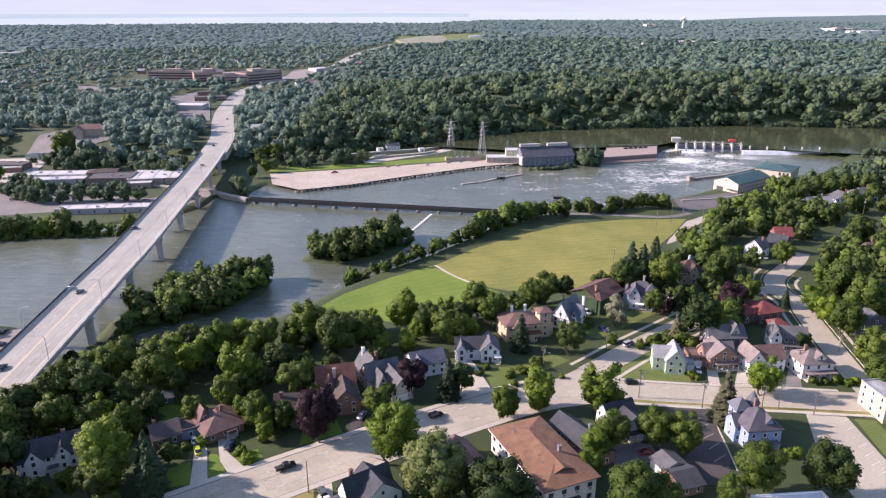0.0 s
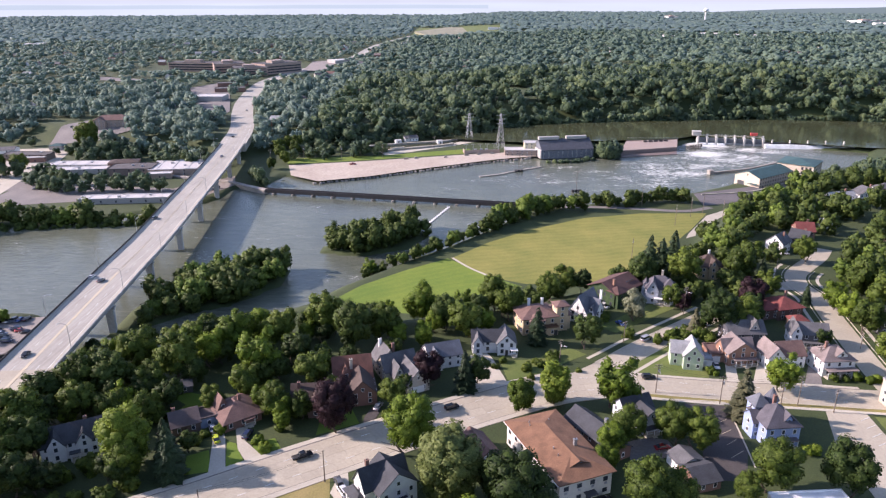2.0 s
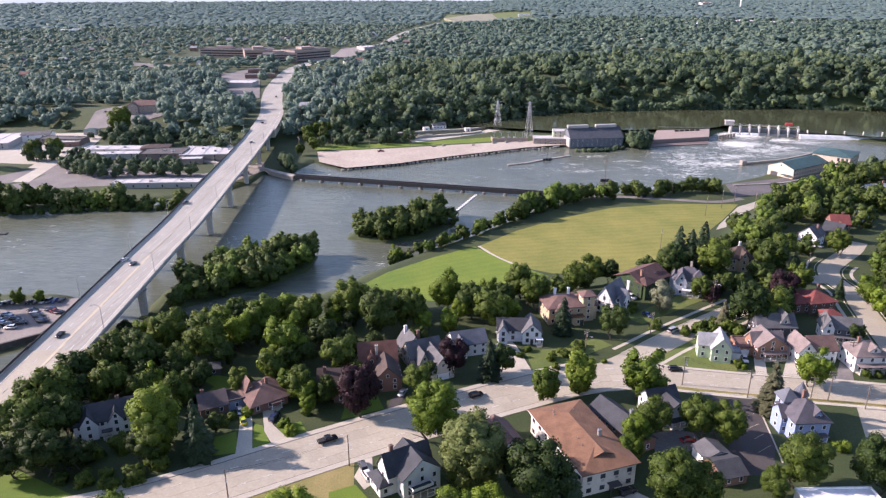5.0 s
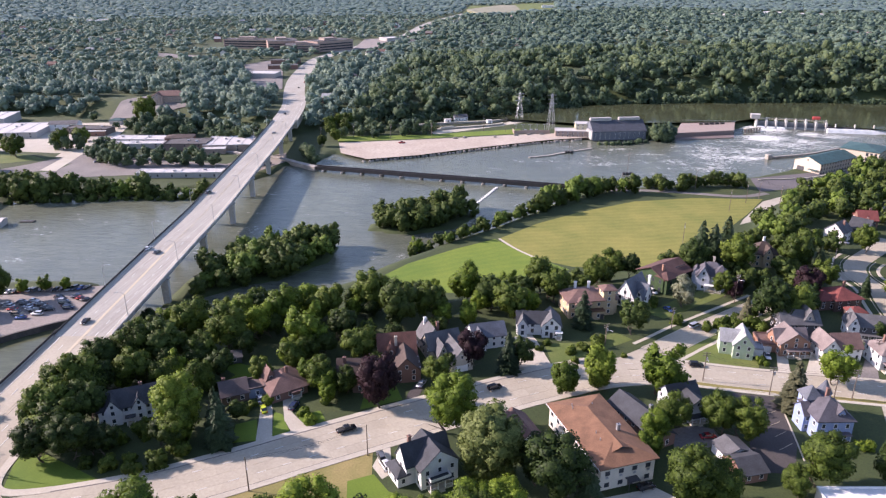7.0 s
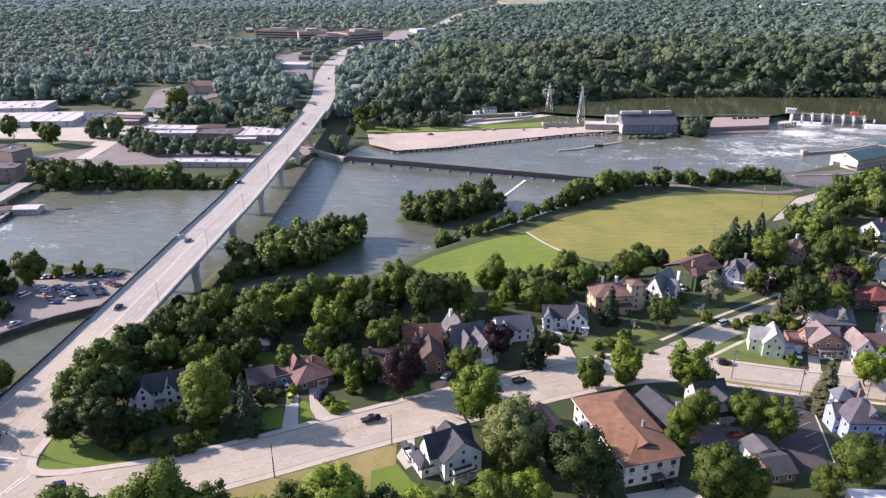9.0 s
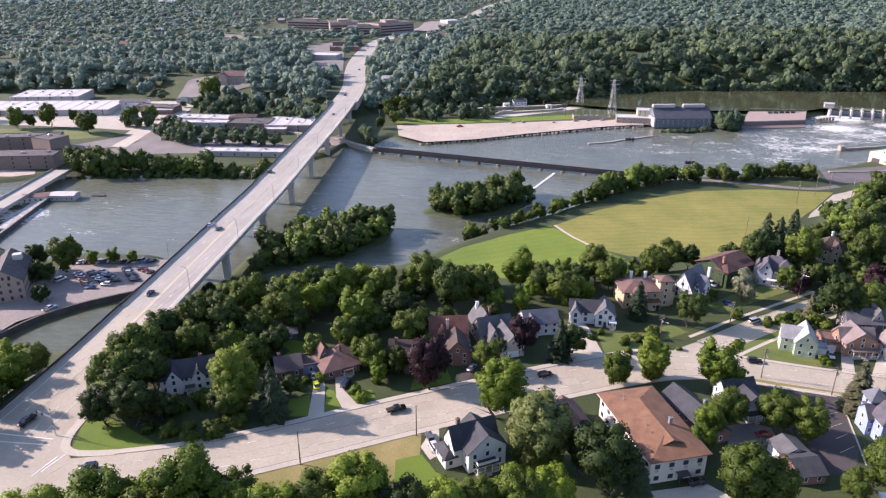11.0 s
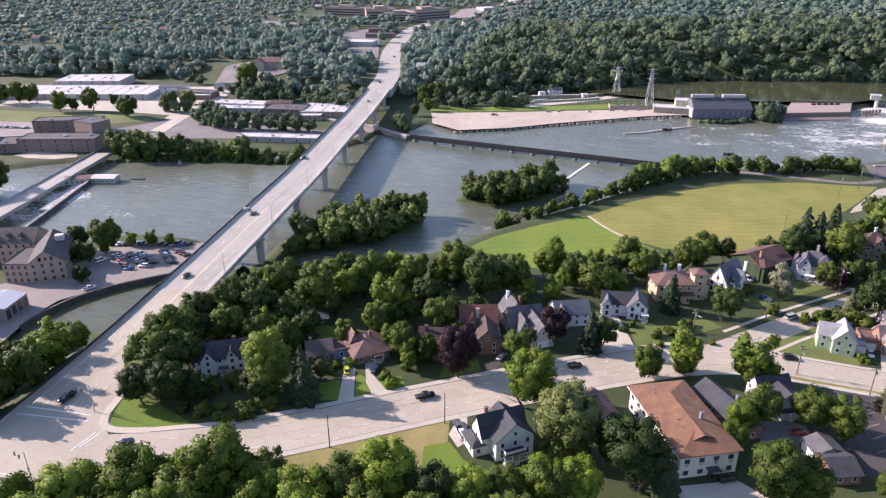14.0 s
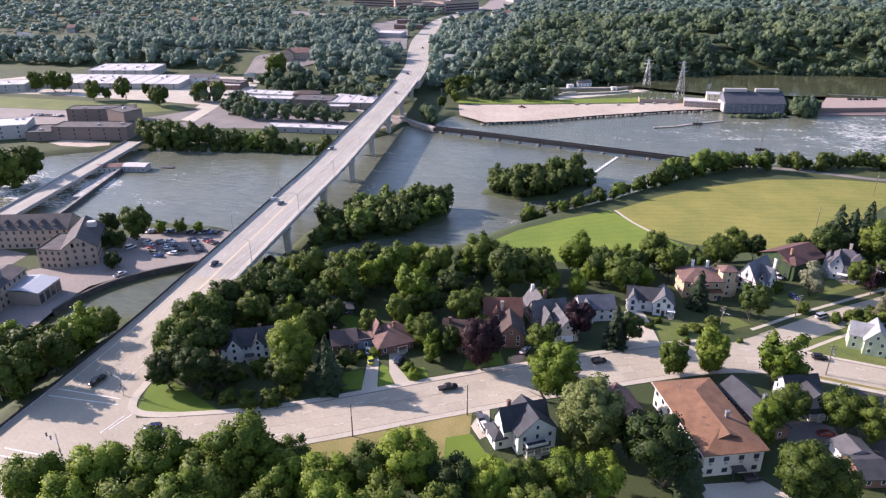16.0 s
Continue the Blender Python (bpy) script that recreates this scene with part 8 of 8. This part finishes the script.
M_LAMP = plain("headlight_lens", (0.7, 0.7, 0.68), 0.2)
M_TAIL = plain("tail_light_lens", (0.3, 0.02, 0.02), 0.2)
SHAPES = {
    "sedan": (4.6, 1.8, [(-2.3, 0.35), (-2.28, 0.85), (-1.2, 0.95), (1.0, 0.95), (2.2, 0.78), (2.3, 0.35)], [(-1.75, 0.93), (-1.0, 1.42), (0.35, 1.44), (1.15, 0.94)]),
    "suv": (4.7, 1.9, [(-2.35, 0.4), (-2.33, 1.05), (-1.2, 1.1), (1.1, 1.1), (2.25, 0.95), (2.35, 0.4)], [(-2.25, 1.08), (-1.95, 1.72), (0.4, 1.75), (1.2, 1.1)]),
    "van": (5.2, 2.0, [(-2.6, 0.4), (-2.6, 1.15), (-1.2, 1.2), (1.4, 1.2), (2.45, 1.0), (2.6, 0.4)], [(-2.55, 1.18), (-2.4, 1.95), (0.9, 1.98), (1.75, 1.2)]),
    "pickup": (5.8, 1.95, [(-2.9, 0.5), (-2.9, 1.15), (-0.7, 1.15), (1.4, 1.15), (2.75, 1.05), (2.9, 0.5)], [(-0.9, 1.13), (-0.75, 1.8), (0.75, 1.82), (1.5, 1.15)]),
}


def prism(prof, half, taper=0.0):
    """A side profile drawn across the car's width; taper narrows its upper points."""
    bm = bmesh.new()
    top = max(z for _, z in prof)
    low = min(z for _, z in prof)
    rows = []
    for s in (-1, 1):
        rows.append([bm.verts.new((x, s * (half - taper * (z - low) / (top - low)), z)) for x, z in prof])
    n = len(prof)
    bm.faces.new(rows[0]), bm.faces.new(rows[1][::-1])
    for k in range(n):
        bm.faces.new((rows[0][k], rows[0][(k + 1) % n], rows[1][(k + 1) % n], rows[1][k]))
    return bm


CARS = {}
CAR_WORDS = {"sedan": "car", "suv": "sport utility car", "van": "van", "pickup": "pickup truck"}


def car(kind, colour, x, y, turn, where, z=None):
    z = ground_at(x, y) + 0.06 if z is None else z
    label = colour + " " + CAR_WORDS[kind] + " " + where
    if (kind, colour) in CARS:
        return tagged(copy_thing(CARS[kind, colour], pose(x, y, z, 0, 0, turn)), label)
    th = CARS[kind, colour] = thing("car", x, y, z, turn, label, "car", "cars")
    length, width, low, cab = SHAPES[kind]
    bm = prism(low, width / 2, 0.05)
    bmesh.ops.bevel(bm, geom=bm.edges[:], offset=0.09, segments=2, affect="EDGES")
    part("body", bm, PAINT[colour], th, smooth=True)
    cabin = part("cabin", prism(cab, width / 2 - 0.06, 0.2), M_CAR_GLASS, th, "dark car windows")
    roof = [(p[0] * 0.96 + (0.04 if p[0] < 0 else -0.06), p[1] + 0.012) for p in cab[1:3]]
    part("roof", boxed((roof[0][0], roof[1][0], -width / 2 + 0.24, width / 2 - 0.24, cab[1][1] - 0.04, cab[1][1] + 0.06), bevel=0.03), PAINT[colour], th)
    for sx in (-1, 1):
        for sy in (-1, 1):
            wheel = part("wheel", tube(bmesh.new(), (sx * length * 0.31, sy * (width / 2 - 0.2), 0.33), (sx * length * 0.31, sy * (width / 2 + 0.02), 0.33), 0.34, 0.34, 12), M_RUBBER, th)
            part("rim", tube(bmesh.new(), (sx * length * 0.31, sy * (width / 2), 0.33), (sx * length * 0.31, sy * (width / 2 + 0.035), 0.33), 0.2, 0.2, 8), M_STEEL, wheel)
    for sy in (-0.62, 0.62):
        part("headlight", boxed((length / 2 - 0.12, length / 2 + 0.01, sy - 0.18, sy + 0.18, 0.62, 0.78)), M_LAMP, th)
        part("tail_light", boxed((-length / 2 - 0.01, -length / 2 + 0.1, sy - 0.15, sy + 0.15, 0.66, 0.85)), M_TAIL, th)
    if kind == "pickup":
        part("bed", boxed((-2.75, -1.05, -0.8, 0.8, 1.14, 1.17)), M_RUBBER, th)
    return th


ROADZ = 0.13
car("pickup", "black", -43.2, 162.1, 33, "driving along the concrete street", ROADZ)
car("suv", "black", -2.2, 187.8, 31, "driving along the concrete street", ROADZ)
car("suv", "navy", -114, 123.9, -154, "turning near the intersection", ROADZ)
car("pickup", "black", -143.1, 138, -97, "waiting at the intersection", ROADZ)
car("sedan", "black", -154.3, 217.9, -88, "driving over the long bridge", 0.14)
car("sedan", "white", -167.5, 291.2, 82, "driving over the long bridge", 0.14)
car("suv", "grey", -176.3, 381.9, 86, "driving over the long bridge", 0.14)
car("sedan", "grey", -161.2, 287.3, 86, "driving over the long bridge", 0.14)
car("sedan", "silver", -192.1, 549.1, 93, "driving over the long bridge", 0.14)
car("sedan", "lime", -69.8, 169.6, 119, "parked on the concrete driveway")
car("sedan", "white", -72.6, 174.8, 118, "parked on the concrete driveway")
car("suv", "navy", -61.3, 172, 82, "parked at the bungalow")
car("van", "white", -29.5, 147.7, 122, "parked beside the white house")
car("suv", "grey", -31.3, 151.4, 115, "parked beside the white house")
car("sedan", "red", 57.6, 168.9, 12, "parked in the yard behind the houses")
car("suv", "black", 36.9, 146, 26, "parked before the apartments")
car("sedan", "blue", 62.8, 249.1, -57, "parked on a drive by the side street")
car("van", "white", 59.1, 265.1, -47, "parked on a drive by the villa")
car("van", "silver", 69.4, 236, 38, "driving up the side street", ROADZ)
car("suv", "black", 63.4, 207.8, -0, "parked along the street", ROADZ)
car("suv", "silver", 123.2, 215.9, -97, "parked between two houses")
car("sedan", "silver", -25.1, 187.8, 72, "parked on the dark driveway")
car("sedan", "silver", 161.4, 331.9, -51, "parked by the white farmhouse")
car("sedan", "white", 88.7, 216.3, -96, "parked by the brick garage")
for kind, col, spec in (("sedan", "black", (-208.7, 632.8, 93)), ("sedan", "grey", (-242.6, 791.3, 101)), ("suv", "red", (-247.3, 832.8, 103))):
    car(kind, col, *spec, "driving on the far approach", 0.2)
car("pickup", "red", -91.7, 580.7, 27, "standing on the sandy fill")
car("pickup", "white", -200.7, 218.2, 70, "parked by the canal wall", LOW + 0.1)
car("van", "white", -214.7, 243.4, 71, "parked in the mill car park", LOW + 0.1)
lot_rng = random.Random(3)
TONES = ("black", "white", "silver", "grey", "black", "navy", "silver", "white", "grey", "white", "black", "red", "tan", "blue")


def car_row(a, b, n, turn, where, z, jitter=0.25):
    """A row of parked cars from a to b."""
    for k in range(n):
        t = k / max(1, n - 1)
        car(lot_rng.choice(("sedan", "sedan", "suv")), lot_rng.choice(TONES), a[0] + (b[0] - a[0]) * t + lot_rng.uniform(-jitter, jitter), a[1] + (b[1] - a[1]) * t + lot_rng.uniform(-jitter, jitter),
            turn + lot_rng.choice((0, 180)) + lot_rng.uniform(-3, 3), where, z)


IN_LOT = "parked in the mill car park"
car_row((-211.3, 250.3), (-197, 238.7), 6, 8, IN_LOT, LOW + 0.1)
car_row((-206.3, 253), (-192.1, 242.5), 6, 8, IN_LOT, LOW + 0.1)
car_row((-202, 254.2), (-189.9, 246.9), 5, 8, IN_LOT, LOW + 0.1)
car_row((-193.3, 259.2), (-182.4, 248.9), 6, 8, IN_LOT, LOW + 0.1)
car_row((-185.9, 259.9), (-180.2, 257.4), 3, 8, IN_LOT, LOW + 0.1)
car_row((-221, 261.6), (-203.3, 266.4), 8, 80, IN_LOT, LOW + 0.1)
car_row((-199.1, 266.1), (-186.5, 269.5), 6, 80, IN_LOT, LOW + 0.1)
car_row((-465.3, 449.5), (-440.4, 452.2), 9, 80, "parked beside the brick mill", FLATS + 0.15)
car_row((-196.1, 480.8), (-180.2, 499.3), 6, 80, "parked beneath the bridge", FLATS + 0.15)
car_row((-388, 688), (-362, 700), 4, 80, "parked near the inn", None)
car_row((-314.4, 493.7), (-269.1, 493.7), 12, 80, "parked under the street trees", FLATS + 0.15)
car_row((-384.4, 546.3), (-357.5, 558.4), 6, 80, "parked by the warehouse", FLATS + 0.15)


# ---- poles, lamps and signals ----
def utility_pole(x, y, h, turn, lamp=False, z=None, arms=2):
    th = thing("utility_pole", x, y, ground_at(x, y) if z is None else z, turn, ("weathered wooden utility pole with crossarms" if arms else "slim weathered street pole") + (" and a street lamp" if lamp else ""), "utility pole", "utility poles")
    part("pole", tube(bmesh.new(), (0, 0, -0.5), (0, 0, h), 0.19, 0.12, 8), M_WOOD_POLE, th)
    for k in range(arms):
        arm = part("crossarm", boxed((-1.2, 1.2, -0.07, 0.07, h - 0.5 - k * 0.9, h - 0.36 - k * 0.9)), M_WOOD_POLE, th)
        for u in (-1.1, -0.5, 0.5, 1.1):
            part("insulator", tube(bmesh.new(), (u, 0, h - 0.36 - k * 0.9), (u, 0, h - 0.14 - k * 0.9), 0.06, 0.05, 6), M_PIER, arm)
    if arms:
        part("transformer", tube(bmesh.new(), (0.38, 0, h - 2.9), (0.38, 0, h - 1.9), 0.26, 0.26, 10), M_STEEL, th)
    if lamp:
        part("lamp_arm", tube(bmesh.new(), (0, 0, h - 2.2), (0, -2.4, h - 1.7), 0.04, 0.04, 6), M_STEEL, th)
        part("lamp_head", boxed((-0.14, 0.14, -2.9, -2.2, h - 1.78, h - 1.62), bevel=0.03), M_STEEL, th)
    return Vector((x, y, h - 0.4))


tops = [utility_pole(x, y, h, a, lamp, None, 0 if y < 160 else 2) for x, y, h, a, lamp in ((-61.9, 135.5, 10.3, 28, True), (-35.1, 152.1, 9.8, 28, True), (35.2, 218.9, 8.6, 40, True), (60.6, 233.6, 8.8, 35, False), (89.8, 258.6, 12.2, 35, True),
                                                                (81.8, 192.7, 10.0, 0, False), (105.8, 192.4, 10.6, 0, True), (145.5, 231, 6.8, 80, True), (63.5, 199.1, 10.4, 0, True), (115.2, 188.8, 8.0, 28, False),
                                                                (100.9, 193, 8.0, 0, False), (143.4, 299.7, 9.0, 60, False), (122.7, 215.5, 9.0, 0, False))]
low_tops = [utility_pole(x, y, 13.5, 70, False, None, 3) for x, y in ((145.9, 429.3), (156.3, 438.2), (121.1, 454.1), (161.6, 417.6), (131, 411.4), (219.1, 427.7), (248.9, 399), (90.1, 347.3))]
for spec, h in (((-136.3, 594.9), 13), ((-103.6, 594.9), 13), ((-25, 637.6), 14), ((-69.4, 608.5), 12), ((-50.3, 655.8), 11), ((-162.4, 583.9), 12), ((-4.7, 637.6), 13)):
    utility_pole(*spec, h, 10, False)


def tube_path(pts, r, n=5):
    """A round bar that follows a line of points."""
    bm = bmesh.new()
    rings = []
    for k, p in enumerate(pts):
        q = (pts[min(k + 1, len(pts) - 1)] - pts[max(k - 1, 0)]).to_track_quat("Z", "Y").to_matrix()
        rings.append([bm.verts.new(p + q @ Vector((r * math.cos(a * math.tau / n), r * math.sin(a * math.tau / n), 0))) for a in range(n)])
    for a, b in zip(rings, rings[1:]):
        for k in range(n):
            bm.faces.new((a[k], a[(k + 1) % n], b[(k + 1) % n], b[k]))
    return bm


def cable(a, b, sag, label="dark overhead power cable between poles"):
    a, b = Vector(a), Vector(b)
    pts = [a.lerp(b, k / 10) - Vector((0, 0, sag * (1 - (k / 5 - 1) ** 2))) for k in range(11)]
    tagged(part("cable", tube_path(pts, 0.022), M_RUBBER), label, "cable", "cables")


for i, j in ((0, 1), (5, 6), (5, 8), (2, 3), (3, 4)):
    for off in (-0.5, 0.5):
        cable(tops[i] + Vector((off * 0.5, off, 0)), tops[j] + Vector((off * 0.5, off, 0)), 1.2)
for i, j in ((0, 1), (2, 0), (1, 3)):
    for off in (-1, 1):
        cable(low_tops[i] + Vector((off, 0, LOW)), low_tops[j] + Vector((off, 0, LOW if j != 3 else -9)), 1.5)


def bridge_lamp(y, side):
    q, nn = along(span, y)
    p = q + nn * 10.2 * side
    th = thing("street_lamp", p.x, p.y, 0.9, math.degrees(math.atan2(-nn.y * side, -nn.x * side)), "tall grey street lamp on the bridge parapet", "street lamp", "bridge lamps")
    part("pole", tube(bmesh.new(), (0, 0, 0), (0, 0, 8.6), 0.13, 0.08, 8), M_STEEL, th)
    part("arm", tube_path([Vector(v) for v in ((0, 0, 8.5), (0.25, 0, 9.0), (0.8, 0, 9.4), (1.6, 0, 9.6), (2.9, 0, 9.6))], 0.055, 6), M_STEEL, th)
    part("lamp_head", boxed((2.7, 3.5, -0.15, 0.15, 9.5, 9.66), bevel=0.04), M_STEEL, th)


for k, y in enumerate(range(222, 600, 27)):
    bridge_lamp(y, 1 if k % 2 else -1)


def signal(x, y, turn, reach, label):
    th = thing("traffic_signal", x, y, 0.1, turn, label, "traffic signal", "traffic signals")
    part("pole", tube(bmesh.new(), (0, 0, 0), (0, 0, 9.0), 0.14, 0.09, 8), M_STEEL, th)
    part("mast_arm", tube(bmesh.new(), (0, 0, 5.8), (reach, 0, 6.2), 0.09, 0.05, 6), M_STEEL, th)
    part("lamp_arm", tube(bmesh.new(), (0, 0, 8.8), (-2.2, 0, 9.3), 0.05, 0.04, 6), M_STEEL, th)
    for u in (0.3, reach * 0.6, reach * 0.95):
        zz = 3.0 if u == 0.3 else 5.3
        head = part("signal_head", boxed((u - 0.17, u + 0.17, -0.25, 0.1, zz, zz + 1.05), bevel=0.03), M_TRIM_DARK, th)
        for k, tone in enumerate(("red", "tan", "grey")):
            part("lens", tube(bmesh.new(), (u, -0.25, zz + 0.85 - k * 0.32), (u, -0.3, zz + 0.85 - k * 0.32), 0.11, 0.11, 8), PAINT[tone], head)


signal(-131.4, 134.6, 165, 6.5, "grey traffic signal on a mast arm at the corner")
signal(-127.6, 107.1, 160, 6.0, "grey traffic signal on a mast arm at the kerb")
signal(-162.8, 123.3, -20, 6.0, "grey traffic signal on a mast arm across the street")

# ---- road paint, kerbs and pavements ----
main_line = main_road(2.5)


def stretch(line, x0, x1):
    return [(q, n) for q, n in line if x0 <= q.x <= x1]


for x0, x1, side in ((-112, 33, 1), (-112, 50, -1), (58, 132, 1), (150, 220, 1)):
    bit = stretch(main_line, x0, x1)
    tagged(part("kerb", ribbon(bmesh.new(), bit, side * 7.75, side * 8.0, -0.2, 0.17), M_WALK), "pale concrete kerb along the street", "kerb", kind="structure")
    # dark strip laid in the roadway edge as the kerb's shadow
    tagged(part("gutter", ribbon(bmesh.new(), bit, side * 7.76, side * 7.45, -0.2, 0.1), M_KERB_SHADE), "dark strip painted as the kerb's shadow line", "gutter", kind="structure")
    tagged(part("pavement", ribbon(bmesh.new(), bit, side * 9.6, side * 8.0, -0.2, 0.15), M_WALK), "narrow concrete footpath beside the kerb", "pavement", kind="structure")
bit = stretch(main_line, 52, 140)
tagged(part("kerb", ribbon(bmesh.new(), bit, -7.75, -8.05, -0.2, 0.17), M_WALK), "pale concrete kerb along the street", "kerb", kind="structure")
tagged(part("lawn", ribbon(bmesh.new(), bit, -8.05, -10.4, -0.2, 0.14), M_LAWN_DRY), "dry grass verge between kerb and footpath", "lawn", kind="structure")
tagged(part("pavement", ribbon(bmesh.new(), bit, -10.4, -12.2, -0.2, 0.15), M_WALK), "narrow concrete footpath behind the verge", "pavement", kind="structure")
for line, wide in ((curve_through(SIDE, 3)[5:], 4.75), (curve_through(HILL, 3)[5:40], 5.5)):
    for side in (1, -1):
        tagged(part("kerb", ribbon(bmesh.new(), line, side * wide, side * (wide + 0.25), -0.2, 0.17), M_WALK), "pale concrete kerb along the side street", "kerb", kind="structure")
        tagged(part("pavement", ribbon(bmesh.new(), line, side * (wide + 4.2), side * (wide + 2.9), -0.2, 0.1), M_WALK), "narrow concrete footpath beside the lawns", "pavement", kind="structure")
corner = curve_through([(-111, 130.2), (-116.5, 128.7), (-121.5, 128.0), (-125.8, 129.4), (-128.6, 134.3), (-130.2, 142.5), (-132.4, 151.5), (-134.6, 164)], 2)
tagged(part("pavement", ribbon(bmesh.new(), corner, 0.2, -2.2, -0.2, 0.16), M_WALK), "broad concrete footpath round the corner lawn", "pavement", kind="structure")
edge = [(q, n) for q, n in curve_through(BRIDGE, 3) if 60 < q.y < 212]
tagged(part("wall", ribbon(bmesh.new(), edge, 11.0, 10.6, -1.5, 0.45), M_PIER), "low concrete wall along the bridge approach", "wall", kind="structure")
# same dark band on the approach, the wall's shade included in its colour
tagged(part("railing", ribbon(bmesh.new(), edge, 10.9, 10.7, 0.5, 1.35), M_RAIL_DARK), "solid dark band for the approach railing and its shade", "railing", kind="structure")


def paint_line(line, off, width, material, label, dash=0, z=0.135):
    if not dash:
        tagged(part("road_marking", ribbon(bmesh.new(), line, off + width / 2, off - width / 2, 0.0, z), material), label, "road marking", kind="structure")
        return
    bm = bmesh.new()
    for k in range(0, len(line) - dash - 1, dash * 3):
        ribbon(bm, line[k:k + dash + 1], off + width / 2, off - width / 2, 0.0, z)
    tagged(part("road_marking", bm, material), label, "road marking", kind="stuff")


far_lane = stretch(main_line, -112, 130)
paint_line(far_lane, 0.0, 0.1, M_PAINT_Y, "faded yellow centre line", 1)
paint_line(far_lane, 3.8, 0.12, M_PAINT_W, "broken white lane line", 1)
paint_line(far_lane, -3.8, 0.12, M_PAINT_W, "broken white lane line", 1)
bl = [(q, n) for q, n in curve_through(BRIDGE, 3) if 134 < q.y < 700]
for off in (0.5, -0.5):
    paint_line(bl, off, 0.16, M_PAINT_Y, "yellow centre line of the bridge", 0, 0.14)
paint_line([p for p in bl if 190 < p[0].y < 300], 0.0, 1.1, M_PAINT_Y, "faded yellow hatched median", 0, 0.136)
for off in (4.1, -4.1):
    paint_line(bl, off, 0.14, M_PAINT_W, "broken white lane line on the bridge", 1, 0.14)
for off in (7.9, -7.9):
    paint_line(bl, off, 0.14, M_PAINT_W, "white edge line on the bridge", 0, 0.14)


def bar(a, b, width, material, label, z=0.14):
    a, b = Vector(a), Vector(b)
    n = Vector((-(b - a).y, (b - a).x)).normalized()
    tagged(part("road_marking", ribbon(bmesh.new(), [(a, n), (b, n)], width / 2, -width / 2, 0.0, z), material), label, "road marking", kind="structure")


for a, b in (((-151.8, 132.4), (-131.2, 133)), ((-152.1, 129), (-130.3, 130.6)), ((-125.2, 120.8), (-123.6, 127.9)), ((-126.4, 119), (-125.1, 126.8)), ((-146, 107.5), (-130.7, 107.9)), ((-144.8, 104.9), (-129.6, 105.2))):
    bar(a, b, 0.3, M_PAINT_W, "white crosswalk line")
for a, b in (((74, 193), (80.8, 193)), ((80.9, 184.1), (77.8, 182.3)), ((80.3, 178.7), (76.8, 176.4)), ((80.2, 173.9), (76.5, 171.2)), ((80.1, 168.5), (75.6, 165.1))):
    bar(a, b, 0.12, M_PAINT_Y, "yellow parking bay line", 0.12)
for line in ([(68, 195), (78.5, 194.2), (84, 193.5)], [(84.2, 193.2), (82.8, 181.2), (81.7, 170.7), (80.6, 161)]):
    tagged(part("kerb", ribbon(bmesh.new(), curve_through(line, 3), 0.2, -0.2, -0.1, 0.2), M_WALK), "pale concrete kerb round the asphalt lot", "kerb", kind="structure")
for k in range(9):
    a, b = Vector((121.9, 188.8)), Vector((117.4, 154.9))
    p = a.lerp(b, k / 8)
    bar(p, p + Vector((3.6, 2.0)), 0.12, M_PAINT_W, "white parking bay line", 0.12)
# concrete panels of the street and the bridge deck
street_ob = bpy.data.objects["road"]
lane = main_road(5.0)
lane = stretch(lane, -118, 134)
for (q, n0), (r, n1) in zip(lane, lane[1:]):
    for off in (-5.8, -1.93, 1.93, 5.8):
        bm = bmesh.new()
        d = (r - q).normalized() * 0.02
        pts = [q + d + n0 * (off - 1.915), r - d + n1 * (off - 1.915), r - d + n1 * (off + 1.915), q + d + n0 * (off + 1.915)]
        slab(bm, [(p.x, p.y) for p in pts], 0.02, 0.085)
        part("slab", bm, M_CONCRETE, street_ob)
deck = bridge
for (q, n0), (r, n1) in zip(span[::2], span[2::2]):
    for off in (-6.2, -2.05, 2.05, 6.2):
        bm = bmesh.new()
        d = (r - q).normalized() * 0.03
        pts = [q + d + n0 * (off - 2.03), r - d + n1 * (off - 2.03), r - d + n1 * (off + 2.03), q + d + n0 * (off + 2.03)]
        slab(bm, [(p.x, p.y) for p in pts], 0.03, 0.095)
        part("slab", bm, M_DECK, deck)
